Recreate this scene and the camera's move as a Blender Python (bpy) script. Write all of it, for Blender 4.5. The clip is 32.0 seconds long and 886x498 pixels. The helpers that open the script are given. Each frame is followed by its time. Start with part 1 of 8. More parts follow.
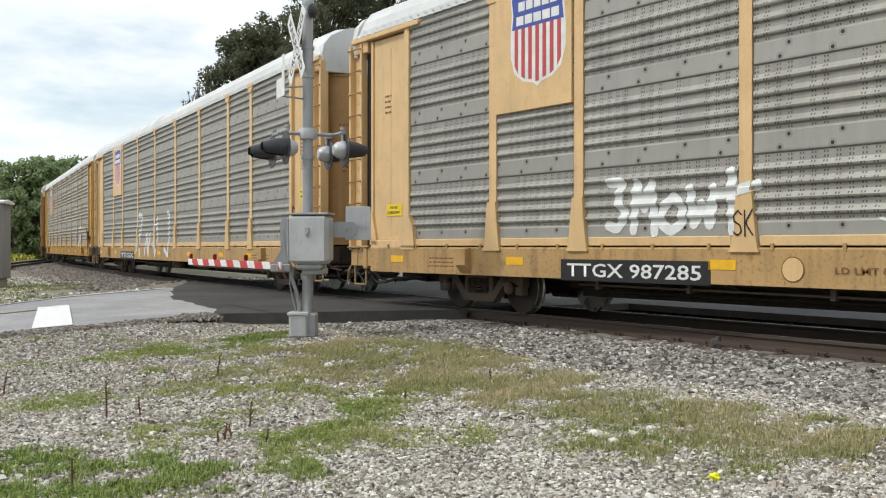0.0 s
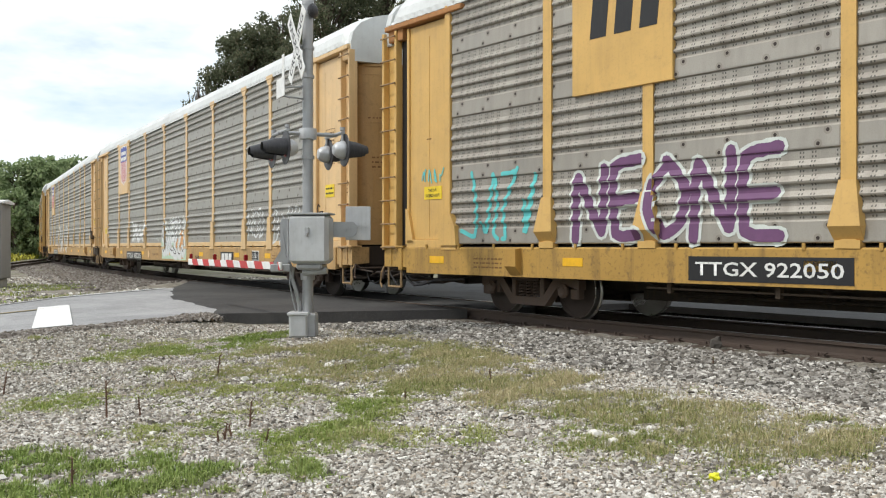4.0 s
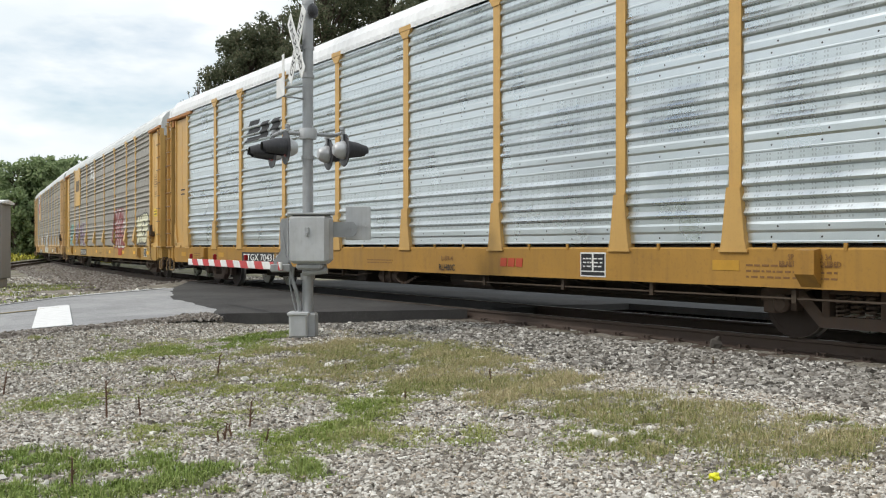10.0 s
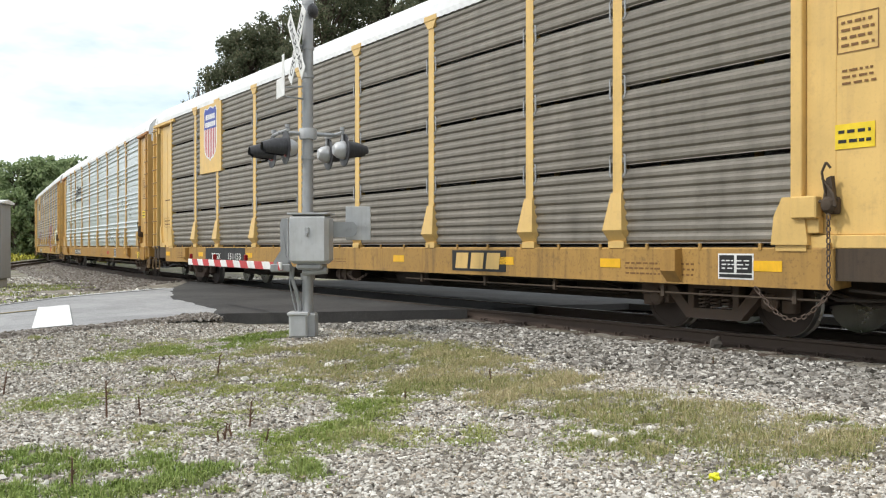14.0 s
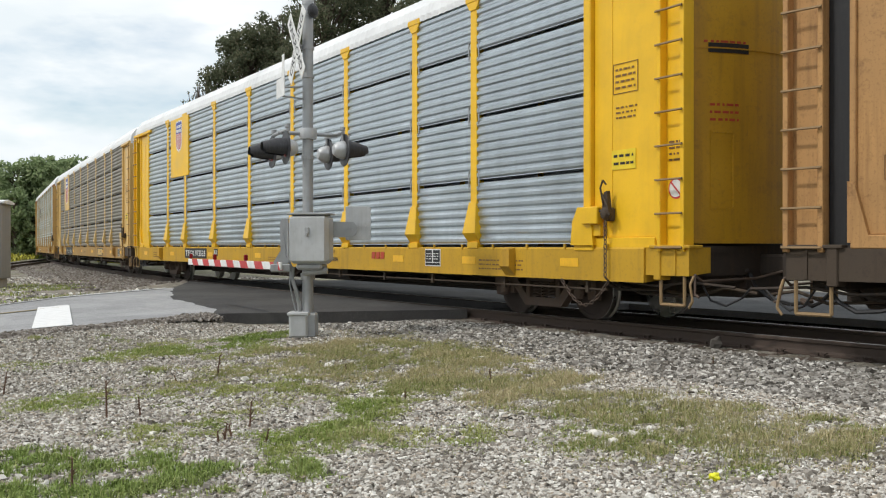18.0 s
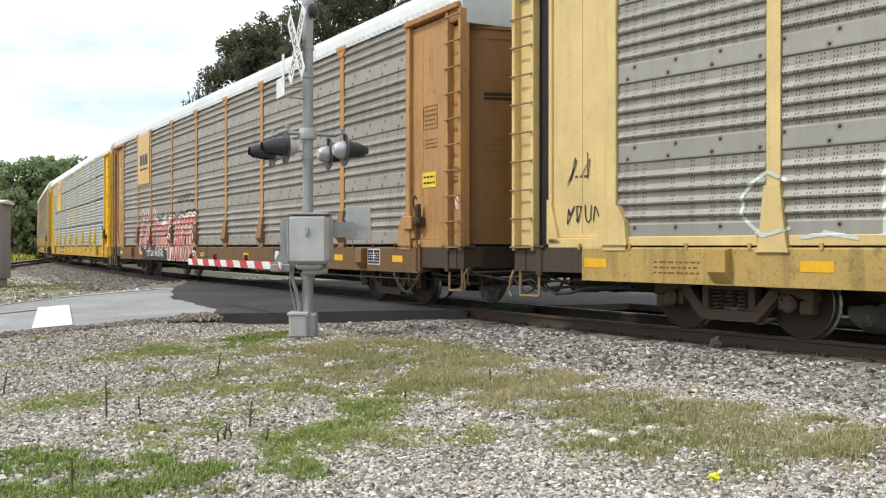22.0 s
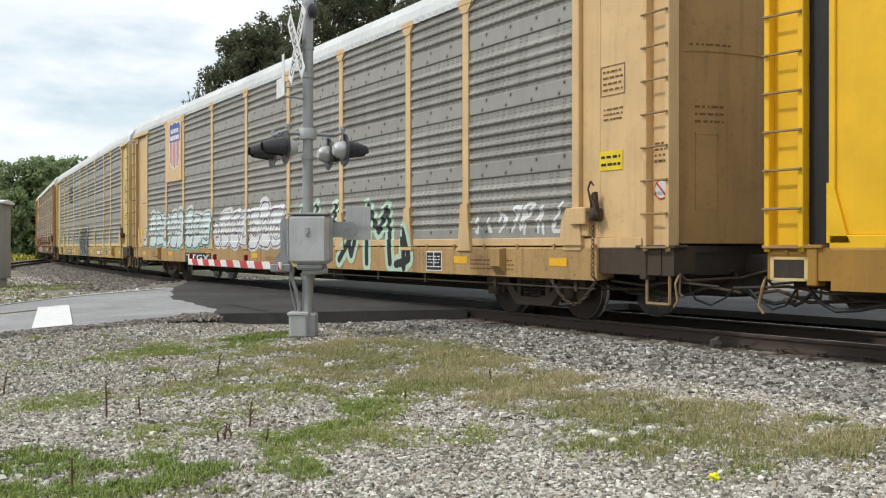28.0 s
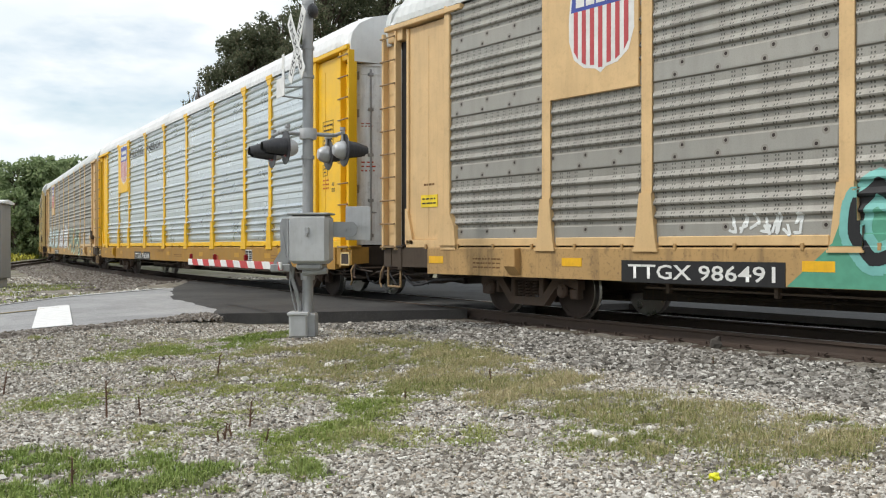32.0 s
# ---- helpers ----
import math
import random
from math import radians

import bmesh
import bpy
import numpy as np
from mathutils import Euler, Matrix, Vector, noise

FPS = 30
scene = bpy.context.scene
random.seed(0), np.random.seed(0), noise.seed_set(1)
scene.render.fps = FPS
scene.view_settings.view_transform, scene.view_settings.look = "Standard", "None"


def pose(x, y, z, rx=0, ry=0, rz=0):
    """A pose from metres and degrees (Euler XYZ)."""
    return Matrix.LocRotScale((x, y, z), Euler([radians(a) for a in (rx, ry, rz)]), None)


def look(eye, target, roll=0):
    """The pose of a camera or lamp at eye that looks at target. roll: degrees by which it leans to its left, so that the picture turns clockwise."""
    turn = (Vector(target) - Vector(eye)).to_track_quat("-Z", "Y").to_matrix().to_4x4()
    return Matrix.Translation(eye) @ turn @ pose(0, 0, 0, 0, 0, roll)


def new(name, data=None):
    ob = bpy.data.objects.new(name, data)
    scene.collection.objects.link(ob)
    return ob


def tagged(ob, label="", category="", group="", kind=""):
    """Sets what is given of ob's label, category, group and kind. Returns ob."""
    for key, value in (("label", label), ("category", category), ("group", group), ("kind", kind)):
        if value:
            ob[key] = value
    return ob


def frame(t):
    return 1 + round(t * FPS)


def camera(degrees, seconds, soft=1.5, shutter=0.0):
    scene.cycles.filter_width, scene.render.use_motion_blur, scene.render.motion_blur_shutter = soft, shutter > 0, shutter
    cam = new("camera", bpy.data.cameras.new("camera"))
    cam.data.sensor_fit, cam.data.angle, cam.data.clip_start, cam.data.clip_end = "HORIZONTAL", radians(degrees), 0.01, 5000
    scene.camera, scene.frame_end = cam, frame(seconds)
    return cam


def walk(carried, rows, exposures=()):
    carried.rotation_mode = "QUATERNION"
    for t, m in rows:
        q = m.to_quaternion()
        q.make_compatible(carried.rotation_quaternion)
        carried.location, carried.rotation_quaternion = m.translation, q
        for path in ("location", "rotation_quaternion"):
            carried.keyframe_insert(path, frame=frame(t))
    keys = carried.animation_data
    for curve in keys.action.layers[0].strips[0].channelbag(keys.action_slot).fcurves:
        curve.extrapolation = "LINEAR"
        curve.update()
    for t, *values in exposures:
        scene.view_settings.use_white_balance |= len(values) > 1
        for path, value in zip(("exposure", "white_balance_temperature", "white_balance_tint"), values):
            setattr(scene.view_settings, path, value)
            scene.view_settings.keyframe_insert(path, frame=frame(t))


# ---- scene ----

# Track centre line: heading by distance along it, level, rail top at z = 0.
HEAD_S = [-60, -30, -15, 0, 15, 30, 45, 60, 75, 90, 105, 140]
HEAD_A = [0.600, 0.821, 0.9316, 0.9999, 1.0657, 1.0946, 1.1054, 1.1117, 1.1868, 1.2709, 1.355, 1.52]
LINE_S = np.arange(-330.0, 430.0, 0.25)
_th = np.interp(LINE_S, HEAD_S, HEAD_A)
_th = np.convolve(np.pad(_th, 20, mode="edge"), np.ones(41) / 41, mode="valid")
LINE_X = np.concatenate([[0], np.cumsum(-(np.cos(_th[1:]) + np.cos(_th[:-1])) / 8)])
LINE_Y = np.concatenate([[0], np.cumsum((np.sin(_th[1:]) + np.sin(_th[:-1])) / 8)])
LINE_X -= np.interp(0, LINE_S, LINE_X)
LINE_Y += 19.05 - np.interp(0, LINE_S, LINE_Y)
LINE_A = _th


def on_line(s, side=0.0):
    """A point on the track at distance s, side metres towards the viewer's side."""
    a = np.interp(s, LINE_S, LINE_A)
    return (np.interp(s, LINE_S, LINE_X) - math.sin(a) * side, np.interp(s, LINE_S, LINE_Y) - math.cos(a) * side)


# How far the train has come, by time: it gathers speed.
RUN = np.polyfit(np.arange(0, 33, 2.0), [-12.76, 0.59, 14.19, 28.14, 42.46, 57.08, 72.01, 87.23, 102.82, 118.8, 135.16, 151.88, 168.79,
                                         186.08, 203.89, 222.04, 240.55], 3)
PITCH = 28.287
TRUCK_AT = 10.05
WHEEL_R = 0.42


def run(t):
    return float(np.polyval(RUN, t))


# ---- camera ----
EYE = (0.0, 0.0, 1.08)
cam = camera(49.375, 32.0, soft=1.15)
CAM_POSE = look(EYE, (0.0, 100.0, 1.08 - 0.246))
# the film camera's own exposure drifts as bright and dark cars pass
walk(cam, [(0, CAM_POSE), (32.0, CAM_POSE)], [
    (0, -0.24), (2, -0.22), (3, -0.1), (6, -0.12), (7, -0.12), (8, -0.23), (9, -0.3), (10, -0.29), (11, -0.22), (12, -0.12), (13, -0.04), (14, -0.02),
    (17, -0.29), (18, -0.32), (19, -0.2), (20, -0.14), (21, -0.03), (22, -0.03), (23, -0.08), (24, -0.12), (25, -0.13), (28, -0.29), (29, -0.32),
    (30, -0.38), (31, -0.41), (32, -0.26)])

# ---- light ----
SUN_EL, SUN_AZ = 50.0, 252.0
world = bpy.data.worlds.new("overcast_sky")
scene.world = world
world.use_nodes = True


def build_world():
    nt = world.node_tree
    nt.nodes.clear()
    N = nt.nodes.new
    out, bg = N("ShaderNodeOutputWorld"), N("ShaderNodeBackground")
    sky = N("ShaderNodeTexSky")
    sky.sky_type, sky.sun_disc = "NISHITA", False
    sky.sun_elevation, sky.sun_rotation = radians(SUN_EL), radians(SUN_AZ)
    dim = N("ShaderNodeMixRGB")
    dim.blend_type = "MULTIPLY"
    dim.inputs[0].default_value = 1
    dim.inputs[2].default_value = (0.19, 0.19, 0.18, 1)
    nt.links.new(sky.outputs[0], dim.inputs[1])
    co, mp = N("ShaderNodeTexCoord"), N("ShaderNodeMapping")
    mp.inputs["Scale"].default_value = (1.0, 1.0, 3.2)
    nt.links.new(co.outputs["Generated"], mp.inputs[0])
    nz = N("ShaderNodeTexNoise")
    nz.inputs["Scale"].default_value, nz.inputs["Detail"].default_value, nz.inputs["Roughness"].default_value = 3.1, 7, 0.55
    nt.links.new(mp.outputs[0], nz.inputs["Vector"])
    rp = N("ShaderNodeValToRGB")
    rp.color_ramp.elements[0].position, rp.color_ramp.elements[1].position = 0.3, 0.5
    nt.links.new(nz.outputs[0], rp.inputs[0])
    nz2 = N("ShaderNodeTexNoise")
    nz2.inputs["Scale"].default_value, nz2.inputs["Detail"].default_value = 5.0, 5
    nt.links.new(mp.outputs[0], nz2.inputs["Vector"])
    cl = N("ShaderNodeValToRGB")
    cl.color_ramp.elements[0].color, cl.color_ramp.elements[1].color = (1.08, 1.17, 1.22, 1), (1.33, 1.36, 1.37, 1)
    cl.color_ramp.elements[0].position, cl.color_ramp.elements[1].position = 0.35, 0.6
    nt.links.new(nz2.outputs[0], cl.inputs[0])
    mx = N("ShaderNodeMixRGB")
    nt.links.new(rp.outputs[0], mx.inputs[0])
    nt.links.new(dim.outputs[0], mx.inputs[1])
    nt.links.new(cl.outputs[0], mx.inputs[2])
    nt.links.new(mx.outputs[0], bg.inputs[0])
    bg.inputs[1].default_value = 1.0
    nt.links.new(bg.outputs[0], out.inputs[0])


build_world()
sun_data = bpy.data.lights.new("sun", "SUN")
sun_data.energy, sun_data.angle, sun_data.color = 2.4, radians(3.5), (1.0, 0.96, 0.9)
sun = new("sun", sun_data)
_e, _a = radians(SUN_EL), radians(SUN_AZ)
sun.matrix_world = look((50 * math.sin(_a) * math.cos(_e), 50 * math.cos(_a) * math.cos(_e), 50 * math.sin(_e)), (0, 0, 0))


# ---- materials ----
def srgb(r, g, b):
    return tuple((c / 255 / 12.92) if c <= 10 else ((c / 255 + 0.055) / 1.055) ** 2.4 for c in (r, g, b))


class Nodes:
    """A small builder for node materials."""

    def __init__(self, name):
        self.m = bpy.data.materials.new(name)
        self.m.use_nodes = True
        self.nt = self.m.node_tree
        self.b = self.nt.nodes["Principled BSDF"]
        self.co = self.nt.nodes.new("ShaderNodeTexCoord")

    def n(self, kind, operation="", blend_type=""):
        node = self.nt.nodes.new(kind)
        if operation:
            node.operation = operation
        if blend_type:
            node.blend_type = blend_type
        return node

    def put(self, sock, v):
        if isinstance(v, bpy.types.NodeSocket):
            self.nt.links.new(v, sock)
        elif isinstance(v, tuple) and len(v) == 3 and sock.type == "RGBA":
            sock.default_value = (*v, 1)
        else:
            sock.default_value = v

    def coords(self, scale=(1, 1, 1), kind="Object"):
        mp = self.n("ShaderNodeMapping")
        self.nt.links.new(self.co.outputs[kind], mp.inputs[0])
        mp.inputs["Scale"].default_value = scale
        return mp.outputs[0]

    def noise(self, scale, detail=4, vec=None, rough=0.55):
        nz = self.n("ShaderNodeTexNoise")
        nz.inputs["Scale"].default_value, nz.inputs["Detail"].default_value, nz.inputs["Roughness"].default_value = scale, detail, rough
        self.put(nz.inputs["Vector"], vec if vec is not None else self.coords())
        return nz.outputs[0]

    def ramp(self, v, *stops):
        rp = self.n("ShaderNodeValToRGB")
        els = rp.color_ramp.elements
        while len(els) < len(stops):
            els.new(0.5)
        for e, (p, c) in zip(els, stops):
            e.position = p
            e.color = (*c, 1) if isinstance(c, tuple) else (c, c, c, 1)
        self.nt.links.new(v, rp.inputs[0])
        return rp.outputs[0]

    def mix(self, f, a, b, blend="MIX"):
        mx = self.n("ShaderNodeMixRGB", blend_type=blend)
        for s, v in zip(mx.inputs, (f, a, b)):
            self.put(s, v)
        return mx.outputs[0]

    def math(self, op, a, b=0.0, c=0.0):
        mt = self.n("ShaderNodeMath", operation=op)
        for s, v in zip(mt.inputs, (a, b, c)):
            self.put(s, v)
        return mt.outputs[0]

    def xyz(self, vec):
        sp = self.n("ShaderNodeSeparateXYZ")
        self.nt.links.new(vec, sp.inputs[0])
        return sp.outputs

    def bump(self, h, strength=0.3, dist=0.01):
        bp = self.n("ShaderNodeBump")
        bp.inputs["Strength"].default_value, bp.inputs["Distance"].default_value = strength, dist
        self.nt.links.new(h, bp.inputs["Height"])
        self.nt.links.new(bp.outputs[0], self.b.inputs["Normal"])

    def done(self, color, rough=0.7, metal=0.0, spec=0.5):
        self.put(self.b.inputs["Base Color"], color)
        self.put(self.b.inputs["Roughness"], rough)
        self.put(self.b.inputs["Metallic"], metal)
        self.b.inputs["Specular IOR Level"].default_value = spec
        return self.m


MATS = {}


def paint(name, color, rough=0.55, metal=0.0, dirt=(0.12, 0.09, 0.06), amount=0.35, scale=3.0, bump=0.08, spec=0.4):
    """Worn paint or plain metal: two scales of variation and vertical streaks."""
    if name in MATS:
        return MATS[name]
    k = Nodes(name)
    v = k.coords()
    big = k.noise(scale, 5, v)
    streak = k.noise(scale * 2.2, 4, k.coords((3.0, 3.0, 0.22)))
    fine = k.noise(scale * 22, 3, v)
    c = k.mix(k.ramp(big, (0.35, 0.0), (0.75, 1.0)), color, tuple(x * 0.8 for x in color))
    f = k.math("MULTIPLY", k.ramp(streak, (0.5, 0.0), (0.75, 1.0)), amount * 0.55)
    c = k.mix(f, c, dirt)
    spot = k.noise(scale * 3.6, 6, v, 0.7)
    c = k.mix(k.math("MULTIPLY", k.ramp(spot, (0.56, 0.0), (0.74, 1.0)), amount * 0.7), c, dirt)
    c = k.mix(k.math("MULTIPLY", k.ramp(fine, (0.55, 0.0), (0.8, 1.0)), amount * 0.6), c, dirt)
    if bump:
        k.bump(fine, bump, 0.004)
    MATS[name] = k.done(c, k.ramp(big, (0.3, min(1, rough + 0.12)), (0.7, max(0, rough - 0.08))), metal, spec)
    return MATS[name]


def panel_mat(name, color, dirt, amount, rough=0.5, metal=0.35, holes=True, bolt=1.0, rows=(0.055, 0.2), pierced=0.72):
    """Galvanised sheet with grime in streaks and rows of small punched holes."""
    if name in MATS:
        return MATS[name]
    k = Nodes(name)
    v = k.coords()
    rnd = k.n("ShaderNodeObjectInfo").outputs["Random"]
    off = k.n("ShaderNodeCombineXYZ")
    k.nt.links.new(k.math("MULTIPLY", rnd, 37.0), off.inputs[0])
    va = k.n("ShaderNodeVectorMath", operation="ADD")
    k.nt.links.new(v, va.inputs[0])
    k.nt.links.new(off.outputs[0], va.inputs[1])
    mp = k.n("ShaderNodeMapping")
    mp.inputs["Scale"].default_value = (2.2, 2.2, 0.35)
    k.nt.links.new(va.outputs[0], mp.inputs[0])
    streak = k.noise(2.4, 6, mp.outputs[0], 0.62)
    cloud = k.noise(1.3, 5, va.outputs[0])
    fine = k.noise(60.0, 2, va.outputs[0])
    c = k.mix(k.ramp(cloud, (0.3, 0.0), (0.7, 1.0)), color, tuple(x * 0.84 for x in color))
    c = k.mix(k.math("MULTIPLY", k.ramp(streak, (0.42, 0.0), (0.68, 1.0)), amount), c, dirt)
    c = k.mix(k.math("MULTIPLY", k.ramp(fine, (0.45, 0.0), (0.75, 1.0)), 0.22), c, dirt)
    c = k.mix(k.math("MULTIPLY", rnd, 0.16), c, dirt)
    if holes:
        x, y, z = k.xyz(v)
        band = k.math("MULTIPLY", k.math("LESS_THAN", z, 0.245), 0.45)
        c = k.mix(band, c, tuple(q * 0.86 for q in color))
        a = k.math("FRACT", k.math("MULTIPLY", x, 1 / 0.15))
        a = k.math("LESS_THAN", k.math("ABSOLUTE", k.math("SUBTRACT", k.math("ABSOLUTE", k.math("SUBTRACT", a, 0.5)), 0.13)), 0.062)
        b = k.math("LESS_THAN", k.math("ABSOLUTE", k.math("SUBTRACT", k.math("FRACT", k.math("MULTIPLY", z, 1 / 0.052)), 0.5)), 0.23)
        col = k.n("ShaderNodeTexWhiteNoise")
        col.noise_dimensions = "1D"
        k.nt.links.new(k.math("ADD", k.math("FLOOR", k.math("MULTIPLY", x, 1 / 0.15)), k.math("MULTIPLY", rnd, 50.0)), col.inputs["W"])
        b = k.math("MULTIPLY", b, k.math("GREATER_THAN", col.outputs["Value"], 0.14))
        b = k.math("MULTIPLY", b, k.math("GREATER_THAN", k.noise(6.0, 2, va.outputs[0]), 0.33))
        b = k.math("MULTIPLY", b, k.math("GREATER_THAN", z, 0.25))
        c = k.mix(k.math("MULTIPLY", k.math("MULTIPLY", a, b), pierced), c, (0.03, 0.028, 0.025))
        for hz in rows:
            hx = k.math("MULTIPLY", k.math("SUBTRACT", k.math("FRACT", k.math("ADD", k.math("MULTIPLY", x, 1 / 0.66), hz * 1.2)), 0.5), 0.66)
            r = k.math("SQRT", k.math("ADD", k.math("POWER", hx, 2.0), k.math("POWER", k.math("SUBTRACT", z, hz), 2.0)))
            c = k.mix(k.math("MULTIPLY", k.math("LESS_THAN", r, 0.05), 0.25 * bolt), c, (0.1, 0.06, 0.04))
            c = k.mix(k.math("LESS_THAN", r, 0.012 + 0.01 * bolt), c, (0.045, 0.035, 0.03))
    k.bump(fine, 0.1, 0.003)
    MATS[name] = k.done(c, k.ramp(cloud, (0.3, rough + 0.15), (0.7, rough - 0.08)), metal, 0.4)
    return MATS[name]


STEEL_DARK = paint("dark_underframe_steel", (0.045, 0.036, 0.03), 0.8, 0.0, (0.1, 0.06, 0.035), 0.6, 2.5, 0.2)
TRUCK_STEEL = paint("rusty_cast_steel", (0.115, 0.085, 0.068), 0.78, 0.1, (0.14, 0.07, 0.035), 0.6, 4, 0.25)
WHEEL_STEEL = paint("worn_wheel_steel", (0.05, 0.036, 0.03), 0.75, 0.1, (0.03, 0.022, 0.018), 0.5, 5, 0.15)
TREAD_STEEL = paint("polished_tread_steel", (0.45, 0.44, 0.43), 0.3, 0.9, (0.15, 0.12, 0.1), 0.2, 5, 0.05)
RAIL_STEEL = paint("brown_rail_steel", (0.085, 0.062, 0.05), 0.8, 0.1, (0.06, 0.04, 0.03), 0.5, 2, 0.2)
RAIL_TOP = paint("rail_head_steel", (0.3, 0.28, 0.26), 0.45, 0.8, (0.2, 0.16, 0.13), 0.3, 4, 0.05)
GALV = paint("galvanised_mast_steel", (0.4, 0.41, 0.42), 0.45, 0.45, (0.22, 0.2, 0.18), 0.35, 5, 0.1)
SILVER = paint("silver_painted_case", (0.55, 0.56, 0.57), 0.4, 0.35, (0.25, 0.24, 0.22), 0.3, 4, 0.08)
BLACK = paint("black_paint", (0.018, 0.018, 0.02), 0.5, 0.0, (0.06, 0.055, 0.05), 0.35, 4, 0.08)
WHITE = paint("white_paint", (0.78, 0.78, 0.76), 0.5, 0.0, (0.35, 0.32, 0.27), 0.25, 4, 0.05)
RED = paint("red_reflective_paint", (0.55, 0.045, 0.05), 0.4, 0.0, (0.2, 0.05, 0.05), 0.25, 5, 0.04)
BLUE = paint("blue_emblem_paint", (0.06, 0.09, 0.36), 0.5, 0.0, (0.12, 0.12, 0.2), 0.25, 5, 0.04)
EMBLEM_RED = paint("red_emblem_paint", (0.5, 0.07, 0.08), 0.5, 0.0, (0.3, 0.15, 0.12), 0.25, 5, 0.04)
AMBER = paint("amber_reflective_strip", (0.85, 0.47, 0.02), 0.4, 0.0, (0.4, 0.22, 0.05), 0.3, 6, 0.03)
AMBER_DULL = paint("grimy_amber_strip", (0.5, 0.27, 0.03), 0.5, 0.0, (0.3, 0.17, 0.04), 0.4, 6, 0.03)
YELLOW_SIGN = paint("yellow_sign_paint", (0.85, 0.62, 0.03), 0.5, 0.0, (0.4, 0.25, 0.05), 0.2, 6, 0.03)
BROWN_INK = paint("brown_stencil_ink", (0.2, 0.1, 0.035), 0.6, 0.0, (0.3, 0.18, 0.07), 0.3, 9, 0.0)
RED_INK = paint("red_stencil_ink", (0.45, 0.06, 0.03), 0.6, 0.0, (0.4, 0.2, 0.05), 0.3, 9, 0.0)
ROOF_OLD = paint("dull_roof_sheet", (0.66, 0.68, 0.67), 0.5, 0.25, (0.42, 0.41, 0.39), 0.4, 1.2, 0.05)
ROOF_NEW = paint("white_roof_sheet", (0.78, 0.79, 0.79), 0.5, 0.1, (0.45, 0.44, 0.42), 0.25, 1.2, 0.05)
RUNG = paint("worn_brown_rung_steel", (0.3, 0.2, 0.1), 0.6, 0.1, (0.1, 0.06, 0.035), 0.5, 6, 0.1)
RUST_ROOF = paint("rusty_door_track", (0.42, 0.2, 0.075), 0.75, 0.0, (0.2, 0.09, 0.04), 0.5, 4, 0.2)

YELLOWS = {
    "a": paint("faded_orange_yellow_paint", srgb(220, 186, 136), 0.44, 0, (0.3, 0.18, 0.09), 0.4, 1.4),
    "b": paint("dusty_golden_yellow_paint", srgb(212, 172, 102), 0.44, 0, (0.3, 0.18, 0.08), 0.42, 1.4),
    "c": paint("dull_golden_yellow_paint", srgb(200, 160, 94), 0.44, 0, (0.26, 0.15, 0.06), 0.38, 1.4),
    "d": paint("pale_lemon_yellow_paint", srgb(222, 186, 116), 0.44, 0, (0.34, 0.2, 0.1), 0.4, 1.4),
    "e": paint("bright_safety_yellow_paint", srgb(240, 190, 36), 0.42, 0, (0.5, 0.25, 0.03), 0.22, 1.4),
    "f": paint("rusty_ochre_yellow_paint", srgb(184, 140, 88), 0.62, 0, (0.13, 0.06, 0.025), 0.85, 1.6),
    "g": paint("pale_cream_yellow_paint", srgb(222, 196, 136), 0.44, 0, (0.32, 0.2, 0.1), 0.42, 1.4),
}
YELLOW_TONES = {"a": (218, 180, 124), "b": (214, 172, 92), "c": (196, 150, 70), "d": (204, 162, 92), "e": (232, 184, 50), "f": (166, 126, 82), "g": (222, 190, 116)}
SILLS = {k: paint(YELLOWS[k].name.replace("_paint", "_grimy_sill"), tuple(c * q for c, q in zip(srgb(*v), ((0.45, 0.44, 0.42) if k == "f" else (0.68, 0.66, 0.62)))), 0.6, 0, (0.075, 0.05, 0.034), 0.45 if k in "ce" else 1.0, 1.1) for k, v in YELLOW_TONES.items()}
# door yellows darkened for the shade between cars, with grime over them
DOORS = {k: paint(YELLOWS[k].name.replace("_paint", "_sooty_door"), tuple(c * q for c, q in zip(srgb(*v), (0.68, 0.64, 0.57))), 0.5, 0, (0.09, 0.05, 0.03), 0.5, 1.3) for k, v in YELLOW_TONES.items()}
SOOT = paint("sooty_rusty_end_sill", (0.07, 0.05, 0.034), 0.75, 0, (0.03, 0.022, 0.018), 0.85, 2.2, 0.2)
OLD_DIRT = (0.12, 0.1, 0.078)
PANELS = {
    "a": panel_mat("grimy_grey_sheet", srgb(171, 169, 162), OLD_DIRT, 0.24, 0.5, 0.5),
    "b": panel_mat("tarnished_grey_sheet", srgb(173, 168, 159), (0.13, 0.11, 0.09), 0.36, 0.5, 0.5),
    "c": panel_mat("bright_galvanised_sheet", srgb(222, 229, 231), (0.4, 0.44, 0.46), 0.14, 0.3, 0.92, True, 0.0, (0.07, 0.19), 0.3),
    "d": panel_mat("dark_weathered_sheet", srgb(154, 148, 138), (0.1, 0.087, 0.072), 0.28, 0.45, 0.55, False),
    "e": panel_mat("clean_galvanised_sheet", srgb(204, 213, 219), (0.3, 0.33, 0.36), 0.22, 0.36, 0.82, False),
    "f": panel_mat("rust_stained_grey_sheet", srgb(174, 168, 158), (0.12, 0.095, 0.075), 0.34, 0.5, 0.5),
}


